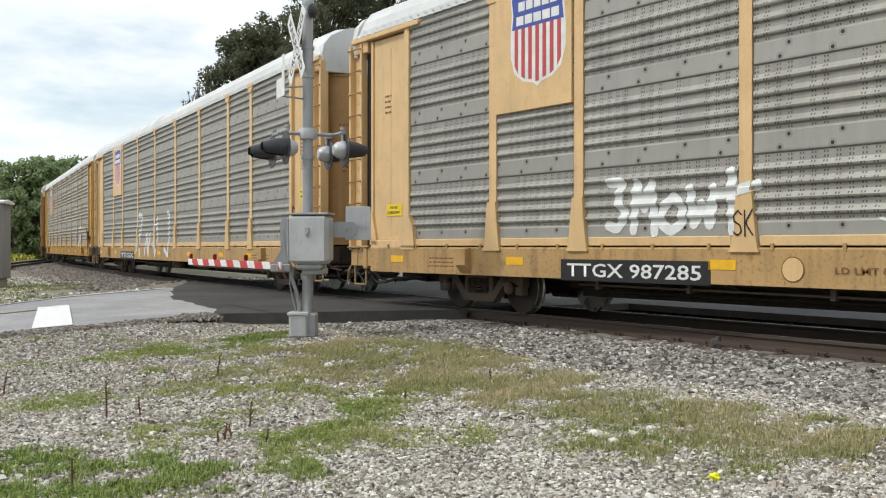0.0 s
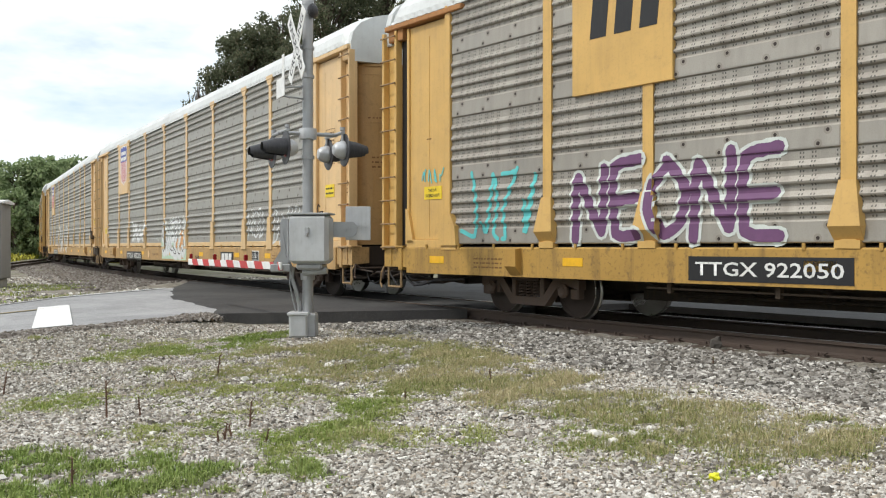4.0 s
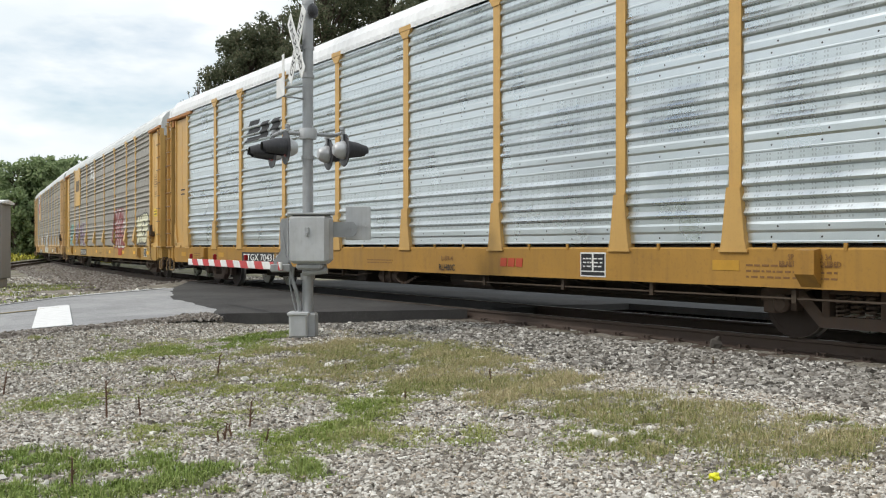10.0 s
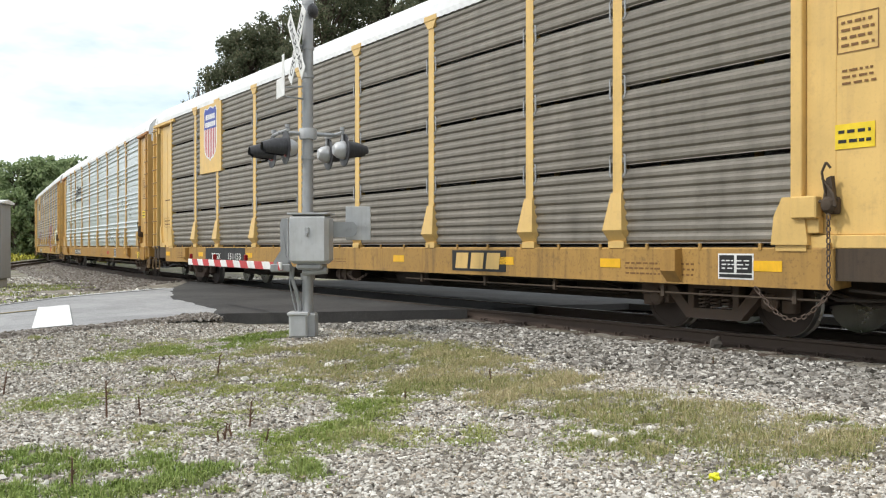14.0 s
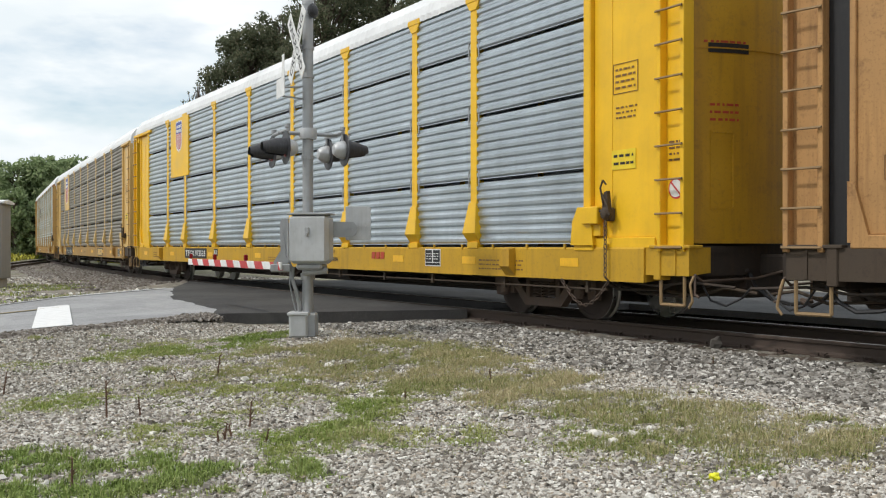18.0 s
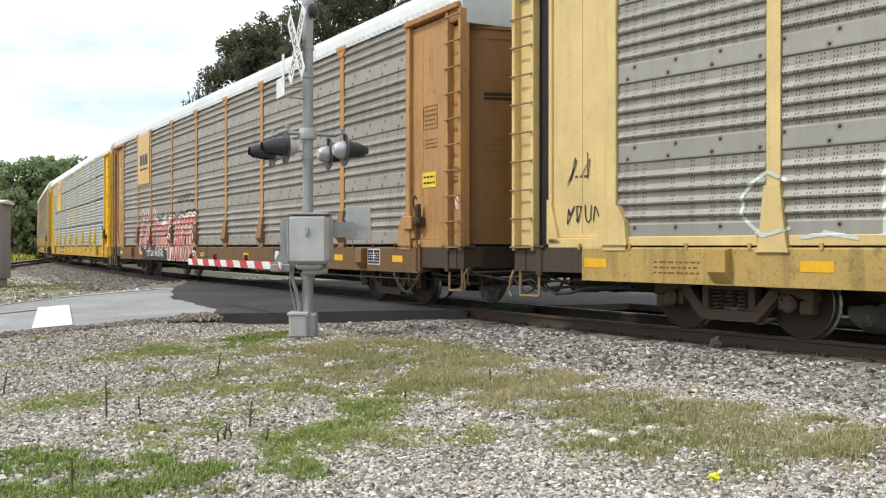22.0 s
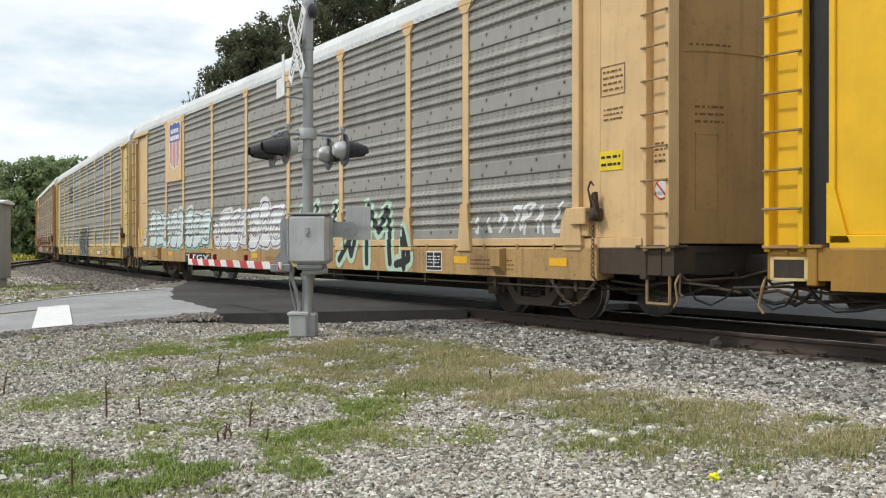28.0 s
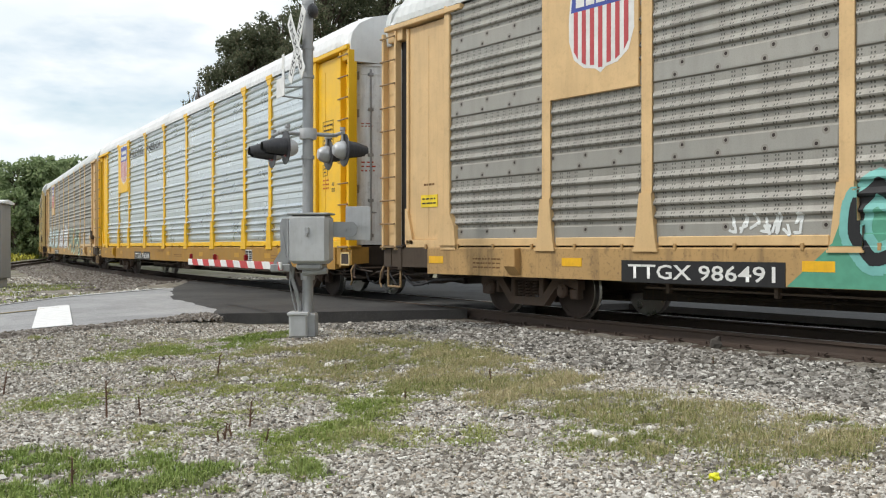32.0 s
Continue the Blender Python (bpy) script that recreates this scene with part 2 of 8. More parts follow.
# ---- mesh building ----
class MB:
    """Collects boxes, rods and prisms into one mesh."""

    def __init__(self):
        self.v, self.f, self.mi, self.cur = [], [], [], 0

    def add(self, vs, fs):
        o = len(self.v)
        self.v += [tuple(p) for p in vs]
        self.f += [tuple(i + o for i in f) for f in fs]
        self.mi += [self.cur] * len(fs)
        return self

    def box(self, x0, x1, y0, y1, z0, z1, c=0.0):
        if x0 > x1: x0, x1 = x1, x0
        if y0 > y1: y0, y1 = y1, y0
        if z0 > z1: z0, z1 = z1, z0
        if not c:
            v = [(x, y, z) for z in (z0, z1) for y in (y0, y1) for x in (x0, x1)]
            return self.add(v, [(0, 2, 3, 1), (4, 5, 7, 6), (0, 1, 5, 4), (2, 6, 7, 3), (0, 4, 6, 2), (1, 3, 7, 5)])
        c = min(c, (x1 - x0) * 0.45, (y1 - y0) * 0.45, (z1 - z0) * 0.45)
        bm = bmesh.new()
        bmesh.ops.create_cube(bm, size=1)
        for p in bm.verts:
            p.co = Vector((x0 if p.co.x < 0 else x1, y0 if p.co.y < 0 else y1, z0 if p.co.z < 0 else z1))
        bmesh.ops.bevel(bm, geom=bm.edges[:], offset=c, segments=1, affect="EDGES")
        bm.verts.index_update()
        self.add([p.co for p in bm.verts], [[p.index for p in f.verts] for f in bm.faces])
        bm.free()
        return self

    def prism(self, pts, axis, a, b):
        """An outline extruded along an axis (x: pts are y, z; y: x, z; z: x, y)."""
        def at(p, k):
            return {"x": (k, p[0], p[1]), "y": (p[0], k, p[1]), "z": (p[0], p[1], k)}[axis]
        n = len(pts)
        vs = [at(p, a) for p in pts] + [at(p, b) for p in pts]
        fs = [(i, (i + 1) % n, n + (i + 1) % n, n + i) for i in range(n)]
        fs += [tuple(range(n - 1, -1, -1)), tuple(range(n, 2 * n))]
        return self.add(vs, fs)

    def rod(self, p, q, r, n=6, r2=None):
        p, q = Vector(p), Vector(q)
        d = (q - p).normalized()
        u = d.orthogonal().normalized()
        w = d.cross(u)
        r2 = r if r2 is None else r2
        ring = [(math.cos(2 * math.pi * i / n), math.sin(2 * math.pi * i / n)) for i in range(n)]
        vs = [p + (u * c + w * s) * r for c, s in ring] + [q + (u * c + w * s) * r2 for c, s in ring]
        fs = [(i, (i + 1) % n, n + (i + 1) % n, n + i) for i in range(n)]
        fs += [tuple(range(n - 1, -1, -1)), tuple(range(n, 2 * n))]
        return self.add(vs, fs)

    def path(self, pts, r, n=6):
        for p, q in zip(pts[:-1], pts[1:]):
            self.rod(p, q, r, n)
        return self

    def lathe(self, prof, centre, axis="y", n=20):
        """A profile of (radius, along) turned about an axis through centre."""
        vs, fs = [], []
        for r, h in prof:
            for i in range(n):
                a = 2 * math.pi * i / n
                c, s = r * math.cos(a), r * math.sin(a)
                vs.append(tuple(centre[k] + {"x": (h, c, s), "y": (c, h, s), "z": (c, s, h)}[axis][k] for k in range(3)))
        for j in range(len(prof) - 1):
            for i in range(n):
                k = (i + 1) % n
                fs.append((j * n + i, j * n + k, (j + 1) * n + k, (j + 1) * n + i))
        fs += [tuple(range(n)), tuple(range((len(prof) - 1) * n, len(prof) * n))]
        return self.add(vs, fs)

    def mesh(self, name, *mats, smooth=False):
        me = bpy.data.meshes.new(name)
        me.from_pydata(self.v, [], self.f)
        for m in mats:
            me.materials.append(m)
        if len(mats) > 1:
            me.polygons.foreach_set("material_index", self.mi)
        bm = bmesh.new()
        bm.from_mesh(me)
        bmesh.ops.recalc_face_normals(bm, faces=bm.faces[:])
        bm.to_mesh(me)
        bm.free()
        if smooth:
            me.shade_smooth()
            me.set_sharp_from_angle(angle=radians(35))
        return me


SHARED = {}


def shared(key, make):
    if key not in SHARED:
        SHARED[key] = make()
    return SHARED[key]


def part(name, mesh, parent, at=None, label=""):
    ob = new(name, mesh)
    ob.parent = parent
    if at is not None:
        ob.matrix_basis = at
    return tagged(ob, label)


def thing(name, label, category, group="", kind="", at=None, mesh=None):
    ob = new(name, mesh)
    if at is not None:
        ob.matrix_basis = at
    return tagged(ob, label, category, group, kind)


def text_mesh(s, h, mat, width=None, lift=0.006):
    """Lettering h metres high, its face towards +y, running along -x, centred."""
    key = ("text", s, h, mat.name, width)
    if key in SHARED:
        return SHARED[key]
    cu = bpy.data.curves.new("lettering", "FONT")
    cu.body, cu.size, cu.align_x, cu.align_y, cu.resolution_u = s, 1.0, "CENTER", "CENTER", 2
    cu.offset = 0.012
    ob = bpy.data.objects.new("lettering", cu)
    scene.collection.objects.link(ob)
    dg = bpy.context.evaluated_depsgraph_get()
    me = bpy.data.meshes.new_from_object(ob.evaluated_get(dg))
    bpy.data.objects.remove(ob)
    n = len(me.vertices)
    co = np.empty(n * 3)
    me.vertices.foreach_get("co", co)
    co = co.reshape(-1, 3)
    lo, hi = co.min(0), co.max(0)
    k = h / 0.73
    kx = k if width is None else width / (hi[0] - lo[0])
    x, y = (co[:, 0] - (lo[0] + hi[0]) / 2) * kx, (co[:, 1] - (lo[1] + hi[1]) / 2) * k
    me.vertices.foreach_set("co", np.stack([-x, np.full(n, lift), y], 1).ravel())
    me.materials.clear()
    me.materials.append(mat)
    me.update()
    SHARED[key] = me
    return me


# ---- the train ----
POSTS = [9.2, 7.28, 4.48, 1.67, -1.17, -4.03, -6.88, -8.82]
EDGES = (11.56, -11.62)
PANEL_Y, FACE_Y = 1.450, 1.50
SILL_LO, SILL_HI, SHEET_LO, SHEET_HI, EAVE = 0.62, 1.07, 1.12, 5.06, 5.12
SHEET_H = 1.045


def sheet_profile(kind):
    """Height and outward swell of one sheet, from its foot up."""
    p = [(0.0, 0.006)]
    if kind == "band":
        p += [(0.012, 0.022), (0.03, 0.024), (0.12, 0.02), (0.24, 0.016), (0.262, 0.0), (0.3, 0.0)]
    elif kind == "rib":
        p += [(0.018, 0.007), (0.03, 0.003), (0.12, 0.0), (0.15, 0.012), (0.22, 0.012), (0.25, 0.0), (0.30, 0.0)]
    if kind != "slat":
        z = 0.31
        for i in range(4):
            p += [(z, 0.0), (z + 0.02, 0.04), (z + 0.042, 0.046), (z + 0.108, 0.0)]
            z += 0.172
        p += [(SHEET_H - 0.004, 0.0)]
    else:
        n = 7
        step = (SHEET_H - 0.075) / n
        for i in range(n):
            z = 0.012 + i * step
            p += [(z, 0.004), (z + step * 0.22, 0.031), (z + step * 0.55, 0.035), (z + step * 0.8, 0.004)]
        p += [(SHEET_H - 0.056, 0.004)]
    return p


def swell(kind, z):
    """Outward place of the side's skin at height z."""
    p = sheet_profile(kind)
    return PANEL_Y + float(np.interp((z - SHEET_LO) % SHEET_H, [a for a, _ in p], [b for _, b in p]))


def sheet_mesh(w, kind, mat):
    def make():
        p = sheet_profile(kind)
        m = MB()
        xs = [-w / 2, w / 2]
        if kind != "slat":
            xs = [-w / 2, -w / 2 + 0.03, w / 2 - 0.03, w / 2]
        nx = len(xs)
        vs = []
        for z, y in p:
            for i, x in enumerate(xs):
                vs.append((x, y * (0.15 if nx == 4 and i in (0, 3) else 1), z))
        for z, y in (p[-1], p[0]):
            vs += [(xs[0], -0.03, z), (xs[-1], -0.03, z)]
        fs = []
        for j in range(len(p) - 1):
            for i in range(nx - 1):
                a = j * nx + i
                fs.append((a, a + nx, a + nx + 1, a + 1))
        k = len(p) * nx
        fs.append(tuple([k - nx + i for i in range(nx)][::-1] + [k, k + 1]))
        fs.append((k + 1, k, k + 2, k + 3))
        return m.add(vs, fs).mesh("side_panel", mat)
    return shared(("sheet", round(w, 3), kind, mat.name), make)


def post_mesh(flare, mat, web):
    def make():
        m = MB()
        m.cur = 1
        m.box(-0.085, 0.085, 1.34, FACE_Y - 0.022, SILL_HI, EAVE - 0.02)
        m.cur = 0
        m.box(-0.09, 0.09, FACE_Y - 0.022, FACE_Y - 0.014, SILL_HI, EAVE - 0.02, 0.003)
        m.box(-0.21, 0.21, 1.40, FACE_Y + 0.014, EAVE - 0.07, EAVE + 0.03, 0.01)
        m.prism([(-0.09, EAVE - 0.2), (0.09, EAVE - 0.2), (0.19, EAVE - 0.065), (-0.19, EAVE - 0.065)], "y", 1.42, FACE_Y + 0.004)
        if flare == "flat":
            m.prism([(-0.2, 1.03), (0.2, 1.03), (0.17, 1.16), (0.1, 1.78), (-0.1, 1.78), (-0.17, 1.16)], "y", 1.4, FACE_Y + 0.022)
            m.box(-0.215, 0.215, 1.4, FACE_Y + 0.03, 1.015, 1.045)
        return m.mesh("side_post", mat, web)
    return shared(("post", flare, mat.name), make)


def post_foot(mat):
    """The outward-bent foot of a post."""
    def make():
        m = MB()
        o = [(-0.1, 1.8), (0.1, 1.8), (0.19, 1.3), (-0.19, 1.3)]
        vs = [(x, FACE_Y + (0.01 if z > 1.5 else 0.085), z) for x, z in o] + [(x, 1.38, z) for x, z in o]
        vs += [(0.17, 1.47, 1.14), (-0.17, 1.47, 1.14)]
        m.add(vs, [(0, 1, 2, 3), (1, 5, 6, 2), (0, 3, 7, 4), (0, 4, 5, 1), (3, 2, 8, 9), (2, 6, 8), (3, 9, 7), (6, 7, 9, 8), (4, 7, 6, 5)])
        m.box(-0.15, 0.15, 1.4, FACE_Y + 0.012, 1.06, 1.15)
        return m.mesh("post_foot", mat)
    return shared(("postfoot", mat.name), make)


def clip_mesh():
    """One bent strap that ties two sheets together beside a post."""
    def make():
        pts = [(0.0, 0, 0.145), (0.045, 0, 0.15), (0.066, 0, 0.1), (0.062, 0, 0.02), (0.062, 0, -0.02), (0.066, 0, -0.1), (0.045, 0, -0.15), (0.0, 0, -0.145)]
        n = 6
        m = MB()
        ring = [(0.014 * math.cos(2 * math.pi * i / n), 0.014 * math.sin(2 * math.pi * i / n)) for i in range(n)]
        vs = [(x + a, b, z) for x, _, z in pts for a, b in ring]
        fs = [(j * n + i, j * n + (i + 1) % n, (j + 1) * n + (i + 1) % n, (j + 1) * n + i) for j in range(len(pts) - 1) for i in range(n)]
        return m.add(vs, fs + [tuple(range(n)), tuple(range((len(pts) - 1) * n, len(pts) * n))]).mesh("panel_clip", GALV)
    return shared(("clip",), make)


def roof_mesh(mat, rib=0.016):
    def make():
        half = [(1.49, 5.07), (1.495, 5.17), (1.45, 5.33), (1.3, 5.52), (0.98, 5.68), (0.5, 5.79), (0.0, 5.83)]
        prof = half + [(-y, z) for y, z in half[-2::-1]]
        m = MB()
        xs = np.arange(-13.42, 13.43, 0.11)
        n = len(prof)
        vs, fs = [], []
        for i, x in enumerate(xs):
            k = rib if i % 2 else 0.0
            if abs(x) > 13.1:
                k -= (abs(x) - 13.1) * 0.35
            for j, (y, z) in enumerate(prof):
                if j in (0, n - 1):
                    vs.append((x, y * (1 + (0.014 if i % 2 else 0.0)), z))
                else:
                    vs.append((x, y * (1 + k / 1.6), z + k * min(1, (z - 5.1) * 4)))
        for i in range(len(xs) - 1):
            for j in range(n - 1):
                a = i * n + j
                fs.append((a, a + 1, a + n + 1, a + n))
        fs += [tuple(range(n)), tuple(range((len(xs) - 1) * n, len(xs) * n))]
        return m.add(vs, fs).mesh("roof", mat)
    return shared(("roof", mat.name, rib), make)


def ladder_mesh(mat, w=0.4, z0=1.02, z1=4.95, rungs=10):
    def make():
        m = MB()
        for x in (-w / 2, w / 2):
            m.box(x - 0.032, x + 0.032, 1.38, FACE_Y + 0.012, z0, z1, 0.008)
        m.cur = 1
        for i in range(rungs):
            z = z0 + 0.05 + (z1 - z0 - 0.15) * i / (rungs - 1)
            m.rod((-w / 2 - 0.03, FACE_Y + 0.04, z), (w / 2 + 0.03, FACE_Y + 0.04, z), 0.015, 5)
            for x in (-w / 2, w / 2):
                m.rod((x, FACE_Y - 0.01, z), (x, FACE_Y + 0.04, z), 0.015, 5)
        return m.mesh("ladder", mat, RUNG)
    return shared(("ladder", mat.name, w, z0, z1, rungs), make)


def side_frame_mesh():
    def make():
        m = MB()
        y0, y1 = -0.07, 0.07
        m.prism([(-1.2, 0.44), (-1.2, 0.58), (-0.9, 0.63), (-0.42, 0.74), (0.42, 0.74), (0.9, 0.63), (1.2, 0.58), (1.2, 0.44), (0.86, 0.52), (0.4, 0.62), (-0.4, 0.62), (-0.86, 0.52)], "y", y0, y1)
        m.prism([(-0.78, 0.54), (-0.62, 0.58), (-0.36, 0.3), (0.36, 0.3), (0.62, 0.58), (0.78, 0.54), (0.42, 0.17), (-0.42, 0.17)], "y", y0, y1)
        for s in (-1, 1):
            m.box(s * 0.3, s * 0.4, y0, y1, 0.28, 0.66, 0.01)
            m.box(s * 0.72, s * 0.8, y0, y1, 0.34, 0.56, 0.01)
            m.box(s * 1.0, s * 1.18, y0, y1, 0.3, 0.46, 0.02)
            m.lathe([(0.03, 0.07), (0.105, 0.075), (0.11, 0.12), (0.075, 0.15), (0.03, 0.155)], (s * 0.89, 0, 0.42), "y", 12)
            for k in (-0.055, 0.055):
                m.lathe([(0.014, 0.15), (0.014, 0.17)], (s * 0.89 + k, 0, 0.42 + 0.04), "y", 6)
        return m.mesh("side_frame", TRUCK_STEEL)
    return shared(("sideframe",), make)


def spring_mesh():
    def make():
        m = MB()
        for x in (-0.18, 0.0, 0.18):
            pts = []
            for i in range(41):
                a = i * 2 * math.pi / 8
                pts.append((x + 0.065 * math.cos(a), 0.065 * math.sin(a), 0.31 + 0.24 * i / 40))
            m.path(pts, 0.016, 4)
        m.box(-0.29, 0.29, -0.09, 0.09, 0.55, 0.63, 0.01)
        return m.mesh("spring_set", TRUCK_STEEL)
    return shared(("spring",), make)


def wheelset_mesh():
    def make():
        m = MB()
        for s in (-1, 1):
            f = [(0.05, 0.84), (0.1, 0.84), (0.12, 0.80), (0.3, 0.775), (0.345, 0.79), (0.35, 0.835), (0.40, 0.835), (0.415, 0.83)]
            m.cur = 0
            m.lathe([(r, s * y) for r, y in f], (0, 0, 0), "y", 28)
            m.cur = 1
            m.lathe([(0.408, s * 0.829), (0.42, s * 0.82), (0.424, s * 0.735), (0.448, s * 0.715), (0.44, s * 0.69)], (0, 0, 0), "y", 28)
            m.cur = 0
            m.lathe([(0.44, s * 0.692), (0.35, s * 0.69), (0.33, s * 0.73), (0.1, s * 0.7), (0.05, s * 0.6)], (0, 0, 0), "y", 28)
            for i in range(3):
                a = i * 2 * math.pi / 3
                m.rod((0.22 * math.cos(a), s * 0.782, 0.22 * math.sin(a)), (0.22 * math.cos(a), s * 0.79, 0.22 * math.sin(a)), 0.022, 6)
        m.rod((0, -0.95, 0), (0, 0.95, 0), 0.075, 10)
        return m.mesh("wheelset", WHEEL_STEEL, TREAD_STEEL, smooth=True)
    return shared(("wheelset",), make)


def bolster_mesh():
    def make():
        m = MB()
        m.box(-0.2, 0.2, -0.95, 0.95, 0.42, 0.64, 0.02)
        m.box(-0.28, 0.28, -0.4, 0.4, 0.6, 0.7, 0.02)
        for s in (-1, 1):
            m.box(s * 0.4, s * 0.47, -0.75, 0.75, 0.3, 0.42, 0.01)
            m.box(s * 0.42, s * 0.46, -0.85, -0.6, 0.22, 0.55)
            m.box(s * 0.42, s * 0.46, 0.6, 0.85, 0.22, 0.55)
        return m.mesh("bolster", STEEL_DARK)
    return shared(("bolster",), make)


TRUCKS, WHEELSETS, CARS = [], [], []


def bars(parent, u0, u1, z0, z1, rows, mat, y=FACE_Y, seed=1, label="small stencilled text too fine to read", plane="y"):
    """Rows of small writing as plain bars."""
    rng = random.Random(seed)
    m = MB()
    h = (z1 - z0) / rows
    for i in range(rows):
        u = u0
        while u > u1 + 0.02:
            w = min(rng.uniform(0.025, 0.1), u - u1)
            a, b = z1 - h * (i + 0.68), z1 - h * (i + 0.34)
            if plane == "y":
                m.box(u, u - w, y, y + 0.004, a, b)
            else:
                door_strip(m, u - w, u, a, b, 0.004, 0.004)
            u -= w + rng.uniform(0.018, 0.04)
    return tagged(part("stencil", m.mesh("stencil", mat), parent, None, label), kind="stuff")


def make_truck(car, x):
    t = part("truck", bolster_mesh(), car, pose(x, 0, 0))
    for s in (-1, 1):
        part("side_frame", side_frame_mesh(), t, pose(0, s * 0.99, 0, 0, 0, 0 if s > 0 else 180))
        part("spring_set", spring_mesh(), t, pose(0, s * 0.99, 0))
    for a in (0.89, -0.89):
        WHEELSETS.append(part("wheelset", wheelset_mesh(), t, pose(a, 0, WHEEL_R)))
    TRUCKS.append((t, x))


DOOR_GREY = paint("pale_grey_door_sheet", (0.82, 0.84, 0.85), 0.5, 0.2, (0.2, 0.18, 0.16), 0.5, 2.5, 0.08)


def lock_rod_mesh():
    def make():
        m = MB()
        m.rod((0.56, 0, 1.2), (0.56, 0, 4.6), 0.022, 6)
        for z in (1.3, 2.0, 2.9, 3.8, 4.5):
            m.box(0.5, 0.59, -0.05, 0.05, z - 0.03, z + 0.03, 0.006)
        m.rod((0.57, -0.22, 1.75), (0.57, 0.22, 1.78), 0.018, 6)
        return m.mesh("lock_rod", GALV)
    return shared(("lockrod",), make)


def step_pocket(car, mat, s):
    """An open box in the sill's end to step into."""
    m = MB()
    for a, b, c, d in ((13.06, 13.5, 0.71, 0.74), (13.06, 13.5, 0.94, 0.97), (13.06, 13.1, 0.71, 0.97), (13.46, 13.5, 0.71, 0.97)):
        m.box(a, b, FACE_Y - 0.04, FACE_Y - 0.003, c, d)
    p = part("step_pocket", m.mesh("step_pocket", mat), car, Matrix.Diagonal((s, 1, 1, 1)), "open step pocket with a pale rim")
    part("pocket_lining", MB().box(13.09, 13.47, FACE_Y - 0.05, FACE_Y - 0.008, 0.73, 0.95).mesh("pocket_lining", STEEL_DARK), p)


DOOR_OUT, DOOR_HALF = 0.58, 1.36


def door_x(y):
    """How far a radial end door stands out at y from the middle."""
    return DOOR_OUT * math.sqrt(max(0.0, 1 - (y / DOOR_HALF) ** 2))


def door_strip(m, y0, y1, z0, z1, lift=0.012, back=0.02):
    """A strip that follows the door's bend."""
    ys = np.linspace(y0, y1, max(2, int((y1 - y0) / 0.08) + 1))
    m.prism([(door_x(y) + lift, y) for y in ys] + [(door_x(y) - back, y) for y in ys[::-1]], "z", z0, z1)


def end_door(car, mat, m):
    """One radial leaf of an end door, with its rails, seam and inset hatch."""
    def leaf():
        bend = [(DOOR_OUT * math.cos(q), DOOR_HALF * math.sin(q)) for q in np.linspace(0, math.pi / 2, 20)]
        prof = bend + [((DOOR_OUT - 0.05) * math.cos(q), (DOOR_HALF - 0.05) * math.sin(q)) for q in np.linspace(math.pi / 2, 0, 14)]
        return MB().prism(prof, "z", 1.17, 4.72).mesh("end_door", mat, smooth=True)

    def rail():
        k = MB()
        door_strip(k, 0.0, 1.33, 0.0, 0.05, 0.03, 0.1)
        return k.mesh("door_rail", mat)

    def hatch():
        k = MB()
        for y0, y1, z0, z1 in ((0.66, 0.98, 1.55, 1.58), (0.66, 0.98, 2.5, 2.53), (0.66, 0.685, 1.58, 2.5), (0.955, 0.98, 1.58, 2.5)):
            door_strip(k, y0, y1, z0, z1)
        return k.mesh("door_hatch", mat)

    def seam(z):
        k = MB()
        door_strip(k, 0.0, 1.32, z, z + 0.016)
        return k.mesh("door_seam", mat)

    def slot():
        k = MB()
        door_strip(k, 0.45, 1.0, 3.5, 3.62, 0.006)
        return k.mesh("door_slot", BLACK)
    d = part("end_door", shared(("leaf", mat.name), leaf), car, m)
    for z in (3.55, 4.5):
        part("door_seam", shared(("dseam", z, mat.name), lambda: seam(z)), d)
    for z in (1.12, 4.66):
        part("door_rail", shared(("drail", mat.name), rail), d, pose(0, 0, z))
    if mat in (DOORS["e"], DOORS["f"]):
        part("door_slot", shared(("dslot",), slot), d, None, "black open slot")
    if mat != DOOR_GREY:
        ink = RED_INK if mat == DOORS["e"] else BROWN_INK
        bars(d, 1.05, 0.45, 3.6, 3.68, 1, ink, 0, 8, plane="door")
        bars(d, 0.98, 0.6, 2.62, 2.9, 3, ink, 0, 9, plane="door")
    part("door_hatch", shared(("dhatch", mat.name), hatch), d)
    for y in (0.55, 1.0) if mat == DOOR_GREY else ():
        part("lock_rod", lock_rod_mesh(), d, pose(door_x(y) - 0.54, y, 0))
    for z in (1.4, 2.15, 2.9, 3.65, 4.4) if mat == DOOR_GREY else ():
        k = MB()
        door_strip(k, 1.2, 1.34, z, z + 0.16, 0.03)
        part("door_hinge", shared(("dhinge", z), lambda: k.mesh("door_hinge", GALV)), d)
    if mat == DOOR_GREY:
        bars(d, 1.16, 0.9, 2.55, 2.8, 3, RED_INK, 0, 12, plane="door")
        bars(d, 1.16, 0.95, 3.45, 3.55, 2, RED_INK, 0, 13, plane="door")


def end_cap_mesh(mat):
    def make():
        m = MB()
        half = [(1.44, 4.72), (1.47, 5.1), (1.42, 5.3), (1.27, 5.48), (0.95, 5.64), (0.47, 5.75), (0.0, 5.79)]
        pts = half + [(-y, z) for y, z in half[-2::-1]]
        m.prism(pts, "x", 13.35, 13.5)
        return m.mesh("roof_end", mat)
    return shared(("endcap", mat.name), make)


